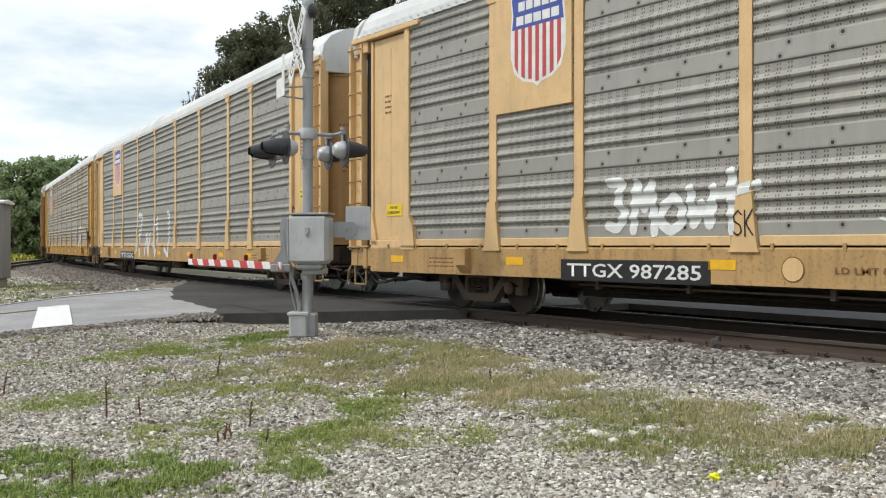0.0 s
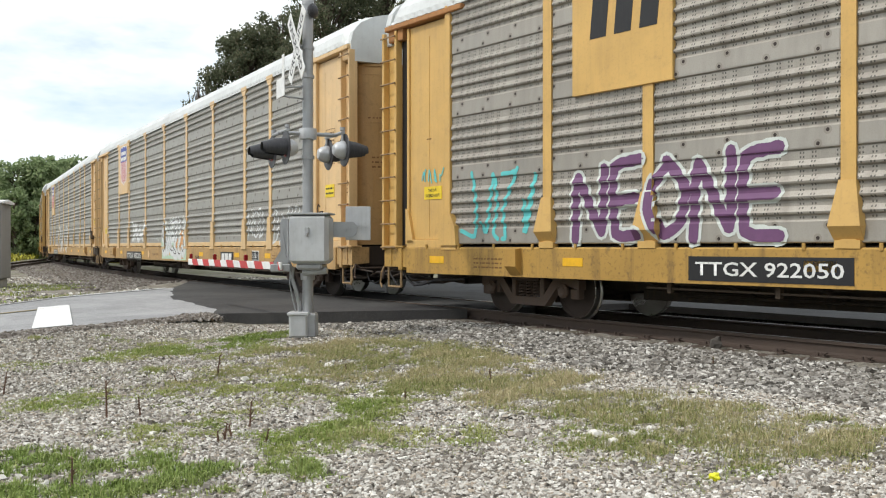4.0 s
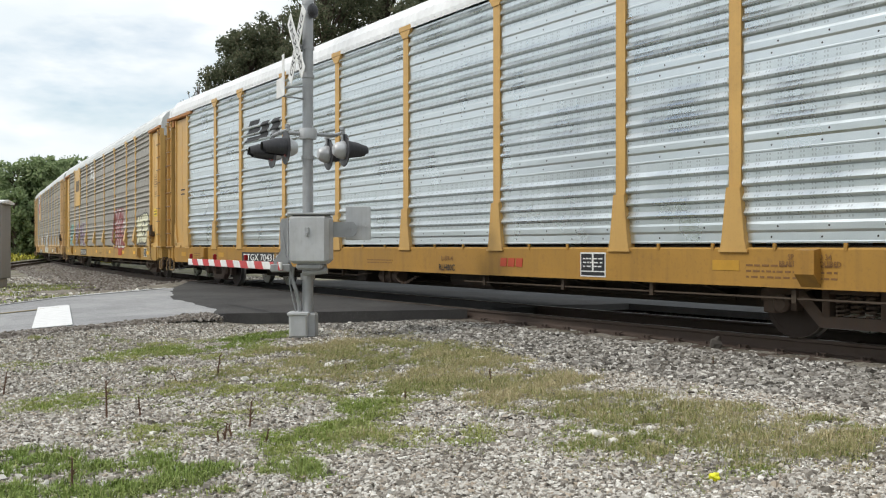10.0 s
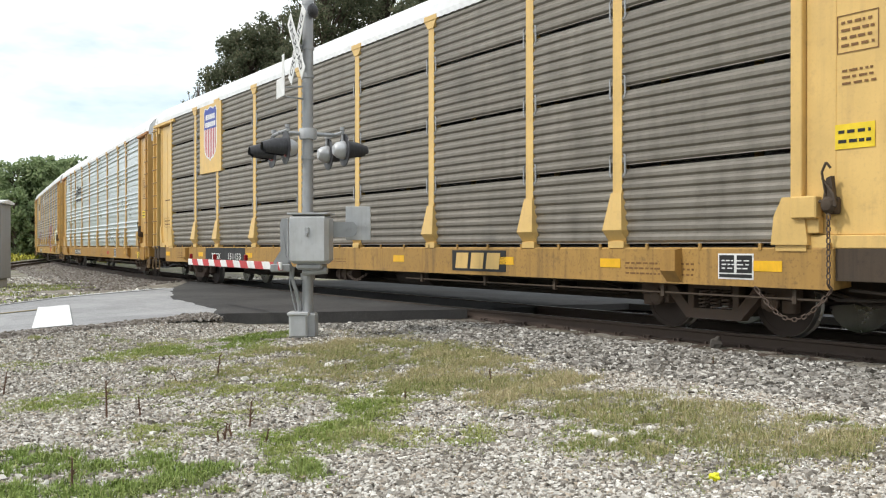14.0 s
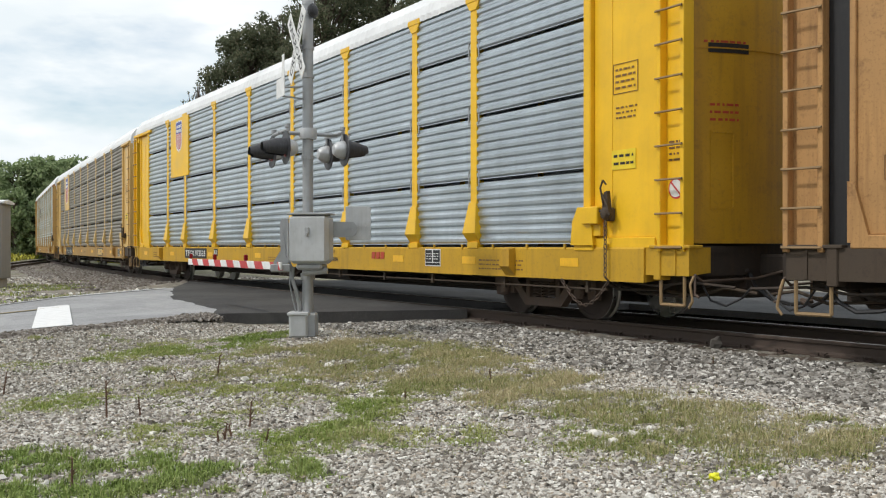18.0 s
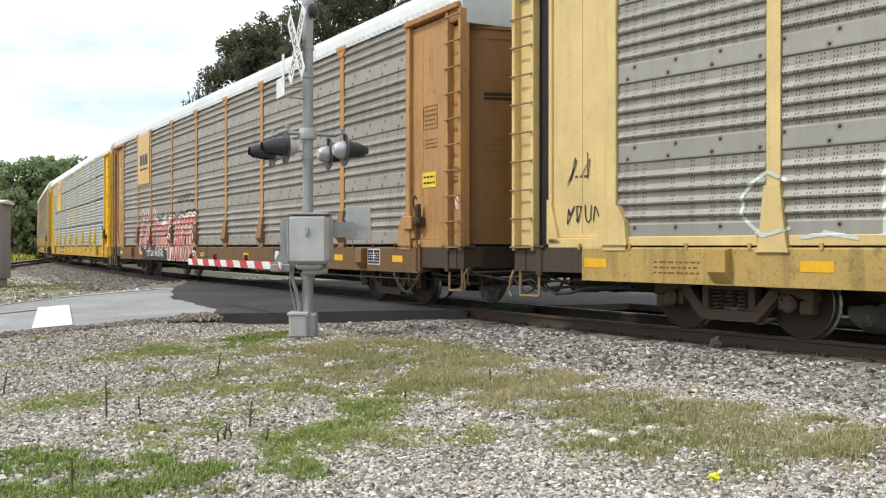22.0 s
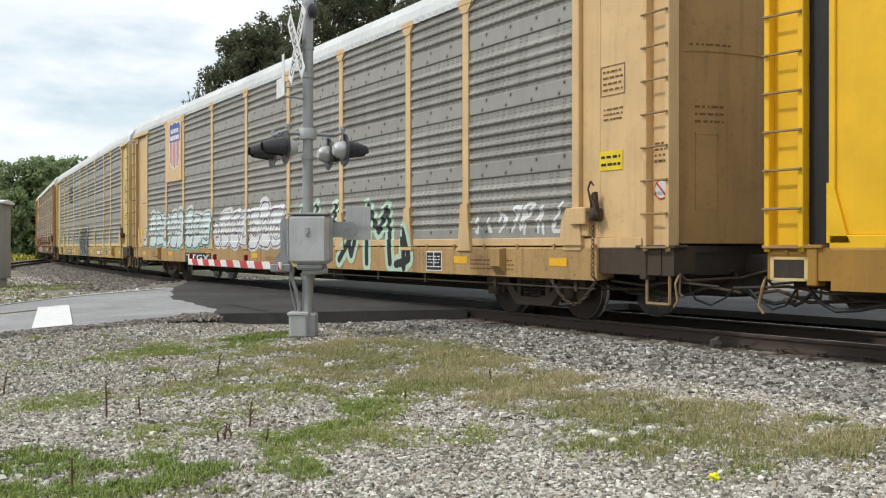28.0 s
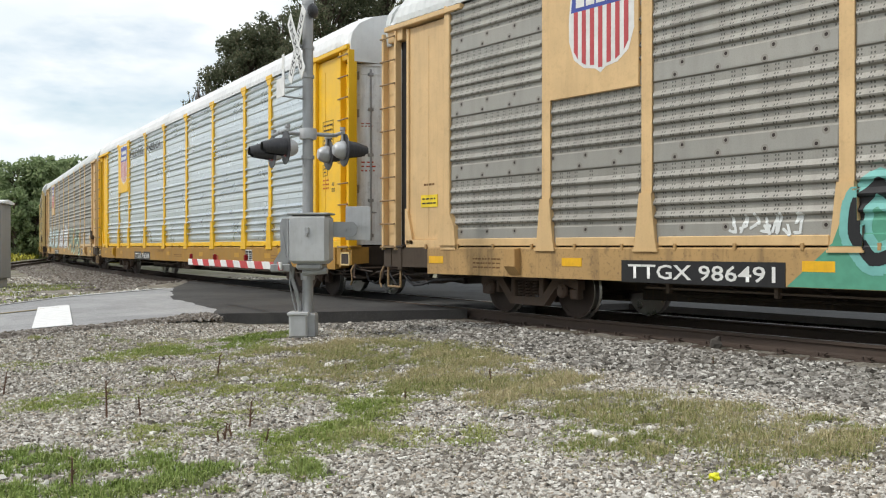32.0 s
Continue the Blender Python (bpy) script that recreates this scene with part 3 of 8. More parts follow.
def corner_parts(car, mat, front):
    """The flat painted stretch between the last sheet and the end."""
    s = 1 if front else -1
    e = EDGES[0] if front else EDGES[1]
    a, b = (e + 0.13, 12.83) if front else (e - 0.13, -12.98)

    def post():
        return MB().box(e - 0.02 * s, e + 0.13 * s, 1.34, FACE_Y, SILL_HI, EAVE - 0.02, 0.012).mesh("edge_post", mat)

    def flat():
        m = MB().box(a, b, 1.36, 1.425, 1.2, 4.93, 0.01)
        m.box(b - 0.05 * s, b + 0.02 * s, 1.36, 1.46, 1.16, 4.93, 0.01)
        m.box(a + (0.52 if front else 0.36) * s, a + (0.535 if front else 0.375) * s, 1.42, 1.431, 1.25, 4.7)
        m.box(a, b, 1.3, FACE_Y - 0.02, 1.06, 1.2, 0.01)
        return m.mesh("corner_panel", mat)

    def gusset():
        return MB().prism([(e - 0.24, 1.1), (e + 0.24, 1.1), (e + 0.2, 1.42), (e + 0.09, 1.62), (e - 0.09, 1.62), (e - 0.2, 1.42)], "y", 1.4, FACE_Y + 0.045).box(e - 0.2, e + 0.2, 1.4, FACE_Y + 0.015, 1.03, 1.11).mesh("corner_gusset", mat)

    def back():
        return MB().box((13.12 if front else 13.03) * s, (13.55 if front else 13.5) * s, 1.374 if front else 1.33, 1.40, 1.08, 4.72, 0.008).mesh("ladder_panel", mat)
    if front:
        brace = shared(("brace", mat.name), lambda: MB().prism([(12.86, 1.12), (12.6, 1.12), (12.64, 1.2), (12.78, 1.7), (12.86, 1.75)], "y", 1.42, FACE_Y - 0.02).mesh("corner_brace", mat))
        part("corner_brace", brace, car)
    for name, make in (("edge_post", post), ("corner_panel", flat), ("corner_gusset", gusset), ("ladder_panel", back)):
        part(name, shared((name, mat.name, front), make), car)


def track_mesh(mat, front):
    def make():
        m = MB()
        s = 1 if front else -1
        m.box((11.2 if front else 11.6) * s, 13.45 * s, 1.3, FACE_Y + 0.04, 4.96, 5.05, 0.012)
        m.box(12.95 * s, 13.4 * s, 1.33, FACE_Y - 0.02, 4.76, 4.97, 0.01)
        return m.mesh("door_track", mat)
    return shared(("track", mat.name, front), make)


def sill_mesh(mat, half=12.8):
    def make():
        m = MB()
        m.prism([(1.2, SILL_LO + 0.03), (FACE_Y, SILL_LO), (FACE_Y, SILL_HI - 0.02), (FACE_Y - 0.02, SILL_HI), (1.2, SILL_HI)], "x", -half, half)
        for x in np.arange(-12.1, 12.3, 0.9):
            m.box(x - 0.02, x + 0.02, FACE_Y - 0.01, FACE_Y + 0.012, SILL_HI - 0.03, SILL_HI + 0.05)
        return m.mesh("side_sill", mat)
    return shared(("sill", mat.name, half), make)


def end_sill_mesh(mat, half=12.8):
    def make():
        m = MB()
        m.prism([(1.1, 0.76), (FACE_Y - 0.03, 0.72), (FACE_Y - 0.03, SILL_HI), (1.1, SILL_HI)], "x", half, 13.55)
        m.box(12.96, 13.08, 1.3, FACE_Y - 0.005, 0.66, SILL_HI + 0.02, 0.012)
        m.box(13.3, 13.34, FACE_Y - 0.035, FACE_Y - 0.015, 0.74, SILL_HI - 0.02)
        m.box(12.9, 13.6, 1.28, FACE_Y + 0.01, SILL_HI - 0.01, SILL_HI + 0.03, 0.008)
        return m.mesh("end_sill", mat)
    return shared(("endsill", mat.name, half), make)


def underframe_mesh():
    def make():
        m = MB()
        m.box(-13.4, 13.4, -0.28, 0.28, 0.42, 0.98, 0.01)
        m.box(-8.4, 8.4, -0.3, 0.3, 0.3, 0.45, 0.01)
        m.box(-13.5, 13.5, -1.4, 1.4, 1.0, 1.09)
        for x in np.arange(-7.8, 8.0, 1.3):
            m.prism([(-1.2, 0.98), (-1.2, 0.66), (-0.3, 0.42), (0.3, 0.42), (1.2, 0.66), (1.2, 0.98)], "x", x - 0.05, x + 0.05)
        for x in (-13.3, 13.3, -10.05, 10.05):
            m.box(x - 0.18, x + 0.18, -1.25, 1.25, 0.72, 1.0)
        for y in (-0.7, 0.7):
            m.box(-8.6, 8.6, y - 0.04, y + 0.04, 0.55, 0.98)
        return m.mesh("underframe", STEEL_DARK)
    return shared(("under",), make)


def gear_mesh():
    def make():
        m = MB()
        m.rod((-3.2, 0.85, 0.55), (-2.0, 0.85, 0.55), 0.2, 12)
        m.box(1.1, 1.5, 0.7, 1.1, 0.36, 0.75, 0.03)
        m.rod((0.1, 0.8, 0.52), (0.8, 0.8, 0.52), 0.16, 12)
        m.rod((-8.0, 0.5, 0.4), (7.5, 0.5, 0.4), 0.022, 5)
        return m.mesh("brake_gear", STEEL_DARK)
    return shared(("gear",), make)


def rod_mesh(mat):
    def make():
        m = MB()
        m.rod((-12.0, 1.40, 0.50), (-3.0, 1.40, 0.50), 0.016, 5)
        for x in (-11.6, -9.6, -7.4, -5.6, -3.6):
            m.box(x - 0.03, x + 0.03, 1.38, 1.43, 0.45, 0.6)
        return m.mesh("brake_rod", mat)
    return shared(("rod", mat.name), make)


def reservoir_mesh():
    def make():
        m = MB()
        m.rod((-0.42, 1.12, 0.5), (0.32, 1.12, 0.5), 0.12, 12)
        m.rod((0.32, 1.12, 0.5), (0.38, 1.12, 0.5), 0.09, 10)
        m.box(-0.2, -0.14, 1.0, 1.26, 0.38, 0.72)
        m.box(0.06, 0.12, 1.0, 1.26, 0.38, 0.72)
        return m.mesh("air_reservoir", TRUCK_STEEL)
    return shared(("reservoir",), make)


def loop_chain_mesh():
    def make():
        m = MB()
        n = 14
        pts = [(-0.55 - 0.85 * i / n, 1.36, 0.54 - 0.13 * math.sin(math.pi * i / n) - 0.03 * math.sin(2 * math.pi * i / n)) for i in range(n + 1)]
        for i, (p, q) in enumerate(zip(pts[:-1], pts[1:])):
            p, q = Vector(p), Vector(q)
            d = q - p
            w = Vector((0, 1, 0)) if i % 2 else d.normalized().cross(Vector((0, 1, 0)))
            m.path([p - d * 0.1, p + d * 0.2 + w * 0.02, q - d * 0.2 + w * 0.02, q + d * 0.1, q - d * 0.2 - w * 0.02, p + d * 0.2 - w * 0.02, p - d * 0.1], 0.008, 4)
        return m.mesh("hanging_chain", TRUCK_STEEL)
    return shared(("loopchain",), make)


def fore_rod_mesh():
    def make():
        m = MB()
        m.path([(0.4, 1.34, 0.56), (1.0, 1.36, 0.5), (3.2, 1.36, 0.52), (7.4, 1.36, 0.54)], 0.016, 5)
        for x in (1.6, 3.4, 5.4, 7.0):
            m.box(x - 0.03, x + 0.03, 1.33, 1.4, 0.48, 0.66)
        return m.mesh("brake_rod", SOOT)
    return shared(("forerod",), make)


def step_mesh(mat):
    def make():
        m = MB()
        x0, x1 = -0.2, 0.2
        m.path([(x0, 1.44, 0.74), (x0, 1.44, 0.36), (x1, 1.44, 0.36), (x1, 1.44, 0.74)], 0.022, 6)
        return m.mesh("step_stirrup", mat)
    return shared(("step", mat.name), make)


def coupler_mesh():
    def make():
        m = MB()
        m.box(13.4, 13.95, -0.13, 0.13, 0.72, 0.98, 0.03)
        m.prism([(13.9, -0.2), (14.16, -0.22), (14.2, -0.05), (14.05, 0.04), (14.18, 0.2), (13.95, 0.22)], "z", 0.7, 1.0)
        return m.mesh("coupler", STEEL_DARK)
    return shared(("coupler",), make)


def tube(name, pts, r, mat, ends=None):
    """A bent pipe, with a metal fitting at its last point where asked."""
    def make():
        m = MB()
        m.path(pts, r, 6)
        if ends:
            m.cur = 1
            p, q = Vector(pts[-2]), Vector(pts[-1])
            d = (q - p).normalized()
            m.rod(q - d * 0.05, q + d * 0.09, r * 1.5, 8)
            return m.mesh(name, mat, ends)
        return m.mesh(name, mat)
    return shared((name, tuple(pts[0])), make)


def end_rigging(car, m, yel):
    """Hoses, lever and pipes that hang between the cars."""
    hose = tube("air_hose", [(13.5, 0.34, 0.74), (13.62, 0.36, 0.56), (13.8, 0.28, 0.42), (13.98, 0.16, 0.36), (14.12, 0.06, 0.4)], 0.024, BLACK, TRUCK_STEEL)
    part("air_hose", hose, car, m, "black rubber air hose with a metal coupling")
    lever = tube("uncoupling_lever", [(13.85, 0.1, 0.78), (13.6, 0.35, 0.68), (13.6, 1.3, 0.66), (13.6, 1.42, 0.74), (13.64, 1.46, 0.5), (13.7, 1.46, 0.47)], 0.016, TRUCK_STEEL)
    part("uncoupling_lever", lever, car, m)
    for a in (tube("brake_pipe", [(10.9, 0.5, 0.7), (11.6, 0.95, 0.6), (12.3, 1.05, 0.46), (12.9, 0.9, 0.44), (13.5, 0.36, 0.78)], 0.028, STEEL_DARK),
              tube("brake_pipe", [(11.3, 1.2, 0.74), (12.0, 1.2, 0.5), (12.7, 1.12, 0.52), (13.3, 1.2, 0.7)], 0.02, STEEL_DARK)):
        part("brake_pipe", a, car, m)
    for a in (tube("train_line_pipe", [(12.2, 1.3, 0.62), (12.9, 1.34, 0.58), (13.4, 1.3, 0.64), (14.1, 1.28, 0.6)], 0.017, STEEL_DARK),
              tube("train_line_pipe", [(12.7, 1.0, 0.5), (13.3, 1.05, 0.46), (13.7, 1.0, 0.58), (14.1, 0.9, 0.52)], 0.02, SOOT),
              tube("train_line_pipe", [(13.35, 1.1, 0.7), (13.55, 1.1, 0.42), (13.75, 1.05, 0.36), (13.95, 1.0, 0.46), (14.1, 1.0, 0.6)], 0.014, BLACK)):
        part("train_line_pipe", a, car, m, "thin pipe slung between the cars")
    hook = tube("cut_lever_handle", [(13.6, 1.44, 0.72), (13.6, 1.5, 0.62), (13.64, 1.5, 0.42), (13.58, 1.5, 0.34)], 0.016, RUNG)
    part("cut_lever_handle", hook, car, m, "bent lever handle at the corner")
    if m == Matrix.Identity(4):
        loop = tube("brake_hose", [(13.2, 1.25, 0.66), (13.05, 1.3, 0.5), (12.85, 1.3, 0.4), (12.6, 1.28, 0.42), (12.3, 1.24, 0.5), (11.5, 1.2, 0.54)], 0.024, BLACK)
        part("brake_hose", loop, car, m, "hanging black rubber brake hose")
    pocket = shared(("draft",), lambda: MB().prism([(12.6, 0.4), (13.45, 0.46), (13.45, 0.72), (12.6, 0.72)], "y", -0.34, 0.34).box(13.0, 13.4, -1.2, 1.2, 0.62, 0.74, 0.01).mesh("draft_sill", STEEL_DARK))
    part("draft_sill", pocket, car, m)


def hand_brake(car, mat):
    def make():
        m = MB()
        m.box(-12.0, -11.68, 1.48, 1.6, 1.38, 1.62, 0.015)
        m.box(-11.98, -11.7, 1.43, 1.52, 1.22, 1.4, 0.01)
        return m.mesh("brake_bracket", mat)
    part("brake_bracket", shared(("hb", mat.name), make), car)

    def lock():
        m = MB()
        m.lathe([(0.03, 0.0), (0.085, 0.01), (0.095, 0.05), (0.06, 0.09), (0.02, 0.1)], (-12.12, 1.5, 1.52), "y", 10)
        m.box(-12.2, -12.04, 1.43, 1.52, 1.42, 1.6, 0.02)
        m.prism([(-12.19, 1.58), (-12.06, 1.58), (-12.1, 1.8), (-12.16, 1.82)], "y", 1.5, 1.56)
        m.path([(-12.1, 1.56, 1.62), (-12.08, 1.6, 1.86), (-12.13, 1.6, 1.96), (-12.17, 1.58, 1.9)], 0.014, 5)
        m.path([(-12.06, 1.57, 1.8), (-12.22, 1.6, 1.62), (-12.24, 1.6, 1.52)], 0.014, 5)
        m.rod((-12.24, 1.56, 1.5), (-12.02, 1.56, 1.56), 0.018, 6)
        return m.mesh("brake_lock", SOOT)
    part("brake_lock", shared(("hbl",), lock), car)

    def chain():
        m = MB()
        pts = [(-12.13, 1.56, 1.42 - 0.062 * i) for i in range(13)]
        n = 16
        for i in range(n + 1):
            a = i / n
            pts.append((-12.13 + 1.0 * a, 1.5, 0.62 - 0.34 * math.sin(math.pi * a)))
        for i, (p, q) in enumerate(zip(pts[:-1], pts[1:])):
            p, q = Vector(p), Vector(q)
            d = (q - p)
            w = Vector((0, 1, 0)) if i % 2 else d.normalized().cross(Vector((0, 1, 0)))
            m.path([p - d * 0.1, p + d * 0.2 + w * 0.02, q - d * 0.2 + w * 0.02, q + d * 0.1, q - d * 0.2 - w * 0.02, p + d * 0.2 - w * 0.02, p - d * 0.1], 0.008, 4)
        return m.mesh("brake_chain", TRUCK_STEEL)
    part("brake_chain", shared(("hbc",), chain), car)


def make_car(index, name_label, sheets, mat, yel, roof, flare, strip):
    """One bilevel autorack, its nose towards +x, the viewer's side +y."""
    car = thing("autorack_car", name_label, "railroad car", "cars of the train")
    Y, S = YELLOWS[yel], PANELS[mat]
    part("underframe", underframe_mesh(), car)
    part("brake_gear", gear_mesh(), car)
    half = 12.8 if index in (0, 1, 2, 4, 8) else 12.15
    part("side_sill", sill_mesh(SILLS["c" if index == 8 else yel], half), car)
    part("side_sill", sill_mesh(SILLS[yel], half), car, pose(0, 0, 0, 0, 0, 180))
    part("roof", roof_mesh(roof, 0.006 if index in (-4, -3, 0, 1, 3, 5) else 0.014), car)
    part("brake_rod", rod_mesh(SOOT), car)
    for x in (-13.25, 13.25):
        for r in (0, 180):
            if index != 8:
                part("step_stirrup", step_mesh(RUNG), car, pose(x, 0, 0, 0, 0, r))
            part("end_sill", end_sill_mesh(SILLS["c"] if index == 8 else SILLS[yel] if index in (0, 1, 2, 4) or (index == 7 and x > 0) else SOOT, half), car, Matrix.Diagonal((1 if x > 0 else -1, -1 if r else 1, 1, 1)))
    bays = [EDGES[0] - 0.02] + POSTS + [EDGES[1] + 0.02]
    for k, x in enumerate(POSTS):
        p = part("side_post", post_mesh(flare, Y, Y), car, pose(x, 0, 0))
        part("side_post", post_mesh(flare, Y, Y), car, pose(x, 0, 0, 0, 0, 180))
        if flare != "flat":
            part("post_foot", post_foot(DOORS[yel] if index == 5 else Y), p)
        if sheets == "slat":
            for i in (1, 2, 3):
                for s in (0, 180):
                    part("panel_clip", clip_mesh(), p, pose(0.085 if not s else -0.085, FACE_Y - 0.02, SHEET_LO + i * SHEET_H, 0, 0, s))
    for a, b in zip(bays[:-1], bays[1:]):
        w = a - b
        c0, c1 = a - (0.084 if a in POSTS else 0.0), b + (0.084 if b in POSTS else 0.0)
        for i in range(4):
            z = SHEET_LO + i * SHEET_H
            part("side_panel", sheet_mesh(c0 - c1, sheets, S), car, pose((c0 + c1) / 2, PANEL_Y, z))
        if strip:
            part("kick_rail", shared(("kick", round(w, 3), yel), lambda: MB().box(-w / 2 + 0.2, w / 2 - 0.2, 1.4, 1.492, 1.09, 1.21, 0.01).mesh("kick_rail", Y)), car, pose((a + b) / 2, 0, 0))
    far = MB().box(-12.7, 12.7, -1.42, -1.36, 1.085, 5.1)
    part("far_side_wall", shared(("far", mat), lambda: far.mesh("far_side_wall", S)), car)
    top = MB()
    top.box(-11.5, 11.5, 1.36, 1.45, SHEET_HI - 0.01, EAVE - 0.01)
    part("top_rail", shared(("toprail", roof.name), lambda: top.mesh("top_rail", roof)), car)
    for front in (True, False):
        s = 1 if front else -1
        corner_parts(car, Y, front)
        part("door_track", track_mesh(RUST_ROOF if yel in "bcf" else Y, front), car)
        part("ladder", ladder_mesh(Y), car, pose(13.34 if front else -13.27, 0, 0))
        part("ladder", ladder_mesh(Y), car, pose(13.27 * s, 0, 0, 0, 0, 180))
        part("roof_end", end_cap_mesh(roof), car, pose(0, 0, 0, 0, 0, 0 if front else 180))
        part("coupler", coupler_mesh(), car, pose(0, 0, 0, 0, 0, 0 if front else 180))
        end_rigging(car, pose(0, 0, 0) if front else Matrix.Diagonal((-1, 1, 1, 1)), yel)
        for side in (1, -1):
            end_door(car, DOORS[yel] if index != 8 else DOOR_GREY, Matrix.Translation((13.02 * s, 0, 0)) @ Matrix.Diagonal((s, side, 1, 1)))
        # the gap's shade is put into the colour: a black box closes it
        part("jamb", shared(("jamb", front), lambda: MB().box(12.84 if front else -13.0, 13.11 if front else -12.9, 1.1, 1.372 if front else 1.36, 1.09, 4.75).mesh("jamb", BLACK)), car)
        part("bulkhead", shared(("bulkhead",), lambda: MB().box(12.68, 12.72, -1.36, 1.36, 1.09, 5.1).mesh("bulkhead", STEEL_DARK)), car, pose(0, 0, 0, 0, 0, 0 if front else 180))
        make_truck(car, TRUCK_AT * s)
        if index == 8:
            step_pocket(car, YELLOWS["g"], s)
    if index != 8:
        hand_brake(car, Y)
    part("air_reservoir", reservoir_mesh(), car)
    part("hanging_chain", loop_chain_mesh(), car)
    part("brake_rod", fore_rod_mesh(), car)
    CARS.append((car, index))
    return car


SPECS = [
    (-4, "weathered yellow and grey autorack rail car", "band", "b", "f", ROOF_OLD, "flat", True),
    (-3, "brown-grey weathered autorack car far down the line", "band", "b", "f", ROOF_OLD, "flat", True),
    (-2, "weathered grey autorack car with yellow posts", "band", "a", "c", ROOF_OLD, "flat", True),
    (-1, "grey autorack car with white spray lettering", "band", "a", "a", ROOF_OLD, "flat", True),
    (0, "grey autorack with orange-yellow posts and red-blue shield", "band", "a", "a", ROOF_OLD, "flat", True),
    (1, "tarnished autorack car with bubble-letter graffiti", "band", "b", "b", ROOF_OLD, "foot", False),
    (2, "bright galvanised autorack car with golden posts", "rib", "c", "c", ROOF_NEW, "flat", False),
    (3, "dark weathered autorack car with lemon-yellow posts", "slat", "d", "d", ROOF_NEW, "foot", False),
    (4, "clean galvanised autorack car with bright yellow frame", "slat", "e", "e", ROOF_NEW, "foot", False),
    (5, "rust-stained autorack car with red block graffiti", "band", "f", "f", ROOF_OLD, "foot", False),
    (6, "grey autorack car with pale cream-yellow posts", "band", "a", "g", ROOF_OLD, "flat", True),
    (7, "grimy autorack car covered in pale graffiti", "band", "a", "a", ROOF_OLD, "flat", True),
    (8, "bright galvanised autorack car with safety-yellow posts", "rib", "c", "e", ROOF_NEW, "flat", True),
    (9, "grimy grey autorack car with pale orange posts", "band", "a", "a", ROOF_OLD, "flat", True),
]
TRAIN = {sp[0]: make_car(*sp) for sp in SPECS}


def car_pose(index, t):
    s = run(t) - index * PITCH
    (ax, ay), (bx, by) = on_line(s + TRUCK_AT), on_line(s - TRUCK_AT)
    return (ax + bx) / 2, (ay + by) / 2, math.atan2(ay - by, ax - bx), s


def motions():
    times = [i * 0.4 for i in range(81)]
    for car, index in CARS:
        rows = []
        for t in times:
            x, y, a, s = car_pose(index, t)
            rows.append((t, pose(x, y, 0, 0, 0, math.degrees(a))))
        walk(car, rows)
    for k, (truck, at) in enumerate(TRUCKS):
        index = CARS[k // 2][1]
        rows = []
        for t in times[::2]:
            x, y, a, s = car_pose(index, t)
            head = math.pi - np.interp(s + at, LINE_S, LINE_A)
            rows.append((t, pose(at, 0, 0, 0, 0, math.degrees(head - a))))
        walk(truck, rows)
    turn = [i / 15 for i in range(481)]
    for k, ws in enumerate(WHEELSETS):
        at = ws.location.x
        walk(ws, [(t, pose(at, 0, WHEEL_R, 0, math.degrees(run(t) / WHEEL_R) + 40 * k, 0)) for t in turn])


# ---- ground, road and tracks ----
def line_distance(x, y, lx, ly):
    """Distance of points to a polyline's samples."""
    x, y = np.asarray(x, float), np.asarray(y, float)
    best = np.full(x.shape, 1e9)
    for i in range(0, len(lx), 1):
        best = np.minimum(best, (x - lx[i]) ** 2 + (y - ly[i]) ** 2)
    return np.sqrt(best)


_pick = (LINE_S > -70) & (LINE_S < 150)
MAIN_X, MAIN_Y = LINE_X[_pick][::4], LINE_Y[_pick][::4]
# the second track leaves the first down the line and swings to the near side
_k = np.linspace(0, 1, 90)
_p0, _p1, _p2, _p3 = np.array(on_line(92)), np.array(on_line(76)), np.array((-25.3, 57.0)), np.array((-15.0, 14.0))
SIDE = ((1 - _k) ** 3)[:, None] * _p0 + (3 * _k * (1 - _k) ** 2)[:, None] * _p1 + (3 * _k ** 2 * (1 - _k))[:, None] * _p2 + (_k ** 3)[:, None] * _p3

ROAD = [((-24.0, -3.5, -0.62), (-29.0, 2.0, -0.62)), ((-6.55, 14.2, -0.22), (-9.9, 21.4, -0.22)),
        ((-5.3, 15.4, -0.16), (-9.2, 23.0, -0.13)), ((-4.0, 16.8, -0.09), (-7.4, 25.5, -0.02))]
CROSS = (-2.1, 14.2)


def grid_mesh(name, pts, mats, skirt=0.12):
    """A sheet from rows of points, with a skirt down at its edges."""
    a = np.array(pts, float)
    n, k = a.shape[:2]
    vs = [tuple(p) for p in a.reshape(-1, 3)]
    fs = [(i * k + j, i * k + j + 1, (i + 1) * k + j + 1, (i + 1) * k + j) for i in range(n - 1) for j in range(k - 1)]
    rim = [j for j in range(k)] + [i * k + k - 1 for i in range(1, n)] + [(n - 1) * k + j for j in range(k - 2, -1, -1)] + [i * k for i in range(n - 2, 0, -1)]
    o = len(vs)
    vs += [(vs[i][0], vs[i][1], vs[i][2] - skirt) for i in rim]
    fs += [(rim[i], rim[(i + 1) % len(rim)], o + (i + 1) % len(rim), o + i) for i in range(len(rim))]
    return MB().add(vs, fs).mesh(name, *mats, smooth=False)


def joint(v):
    """The ragged seam between the old road and the crossing's newer asphalt."""
    p = [ROAD[-1][0][k] * (1 - v) + ROAD[-1][1][k] * v for k in range(3)]
    q = (0.2 * math.sin(7 * v + 1) + 0.05 * math.sin(21 * v) + 0.025 * math.sin(57 * v + 2)) * min(1, 8 * v)
    return [p[0] + 0.75 * q, p[1] + 0.66 * q, p[2]]


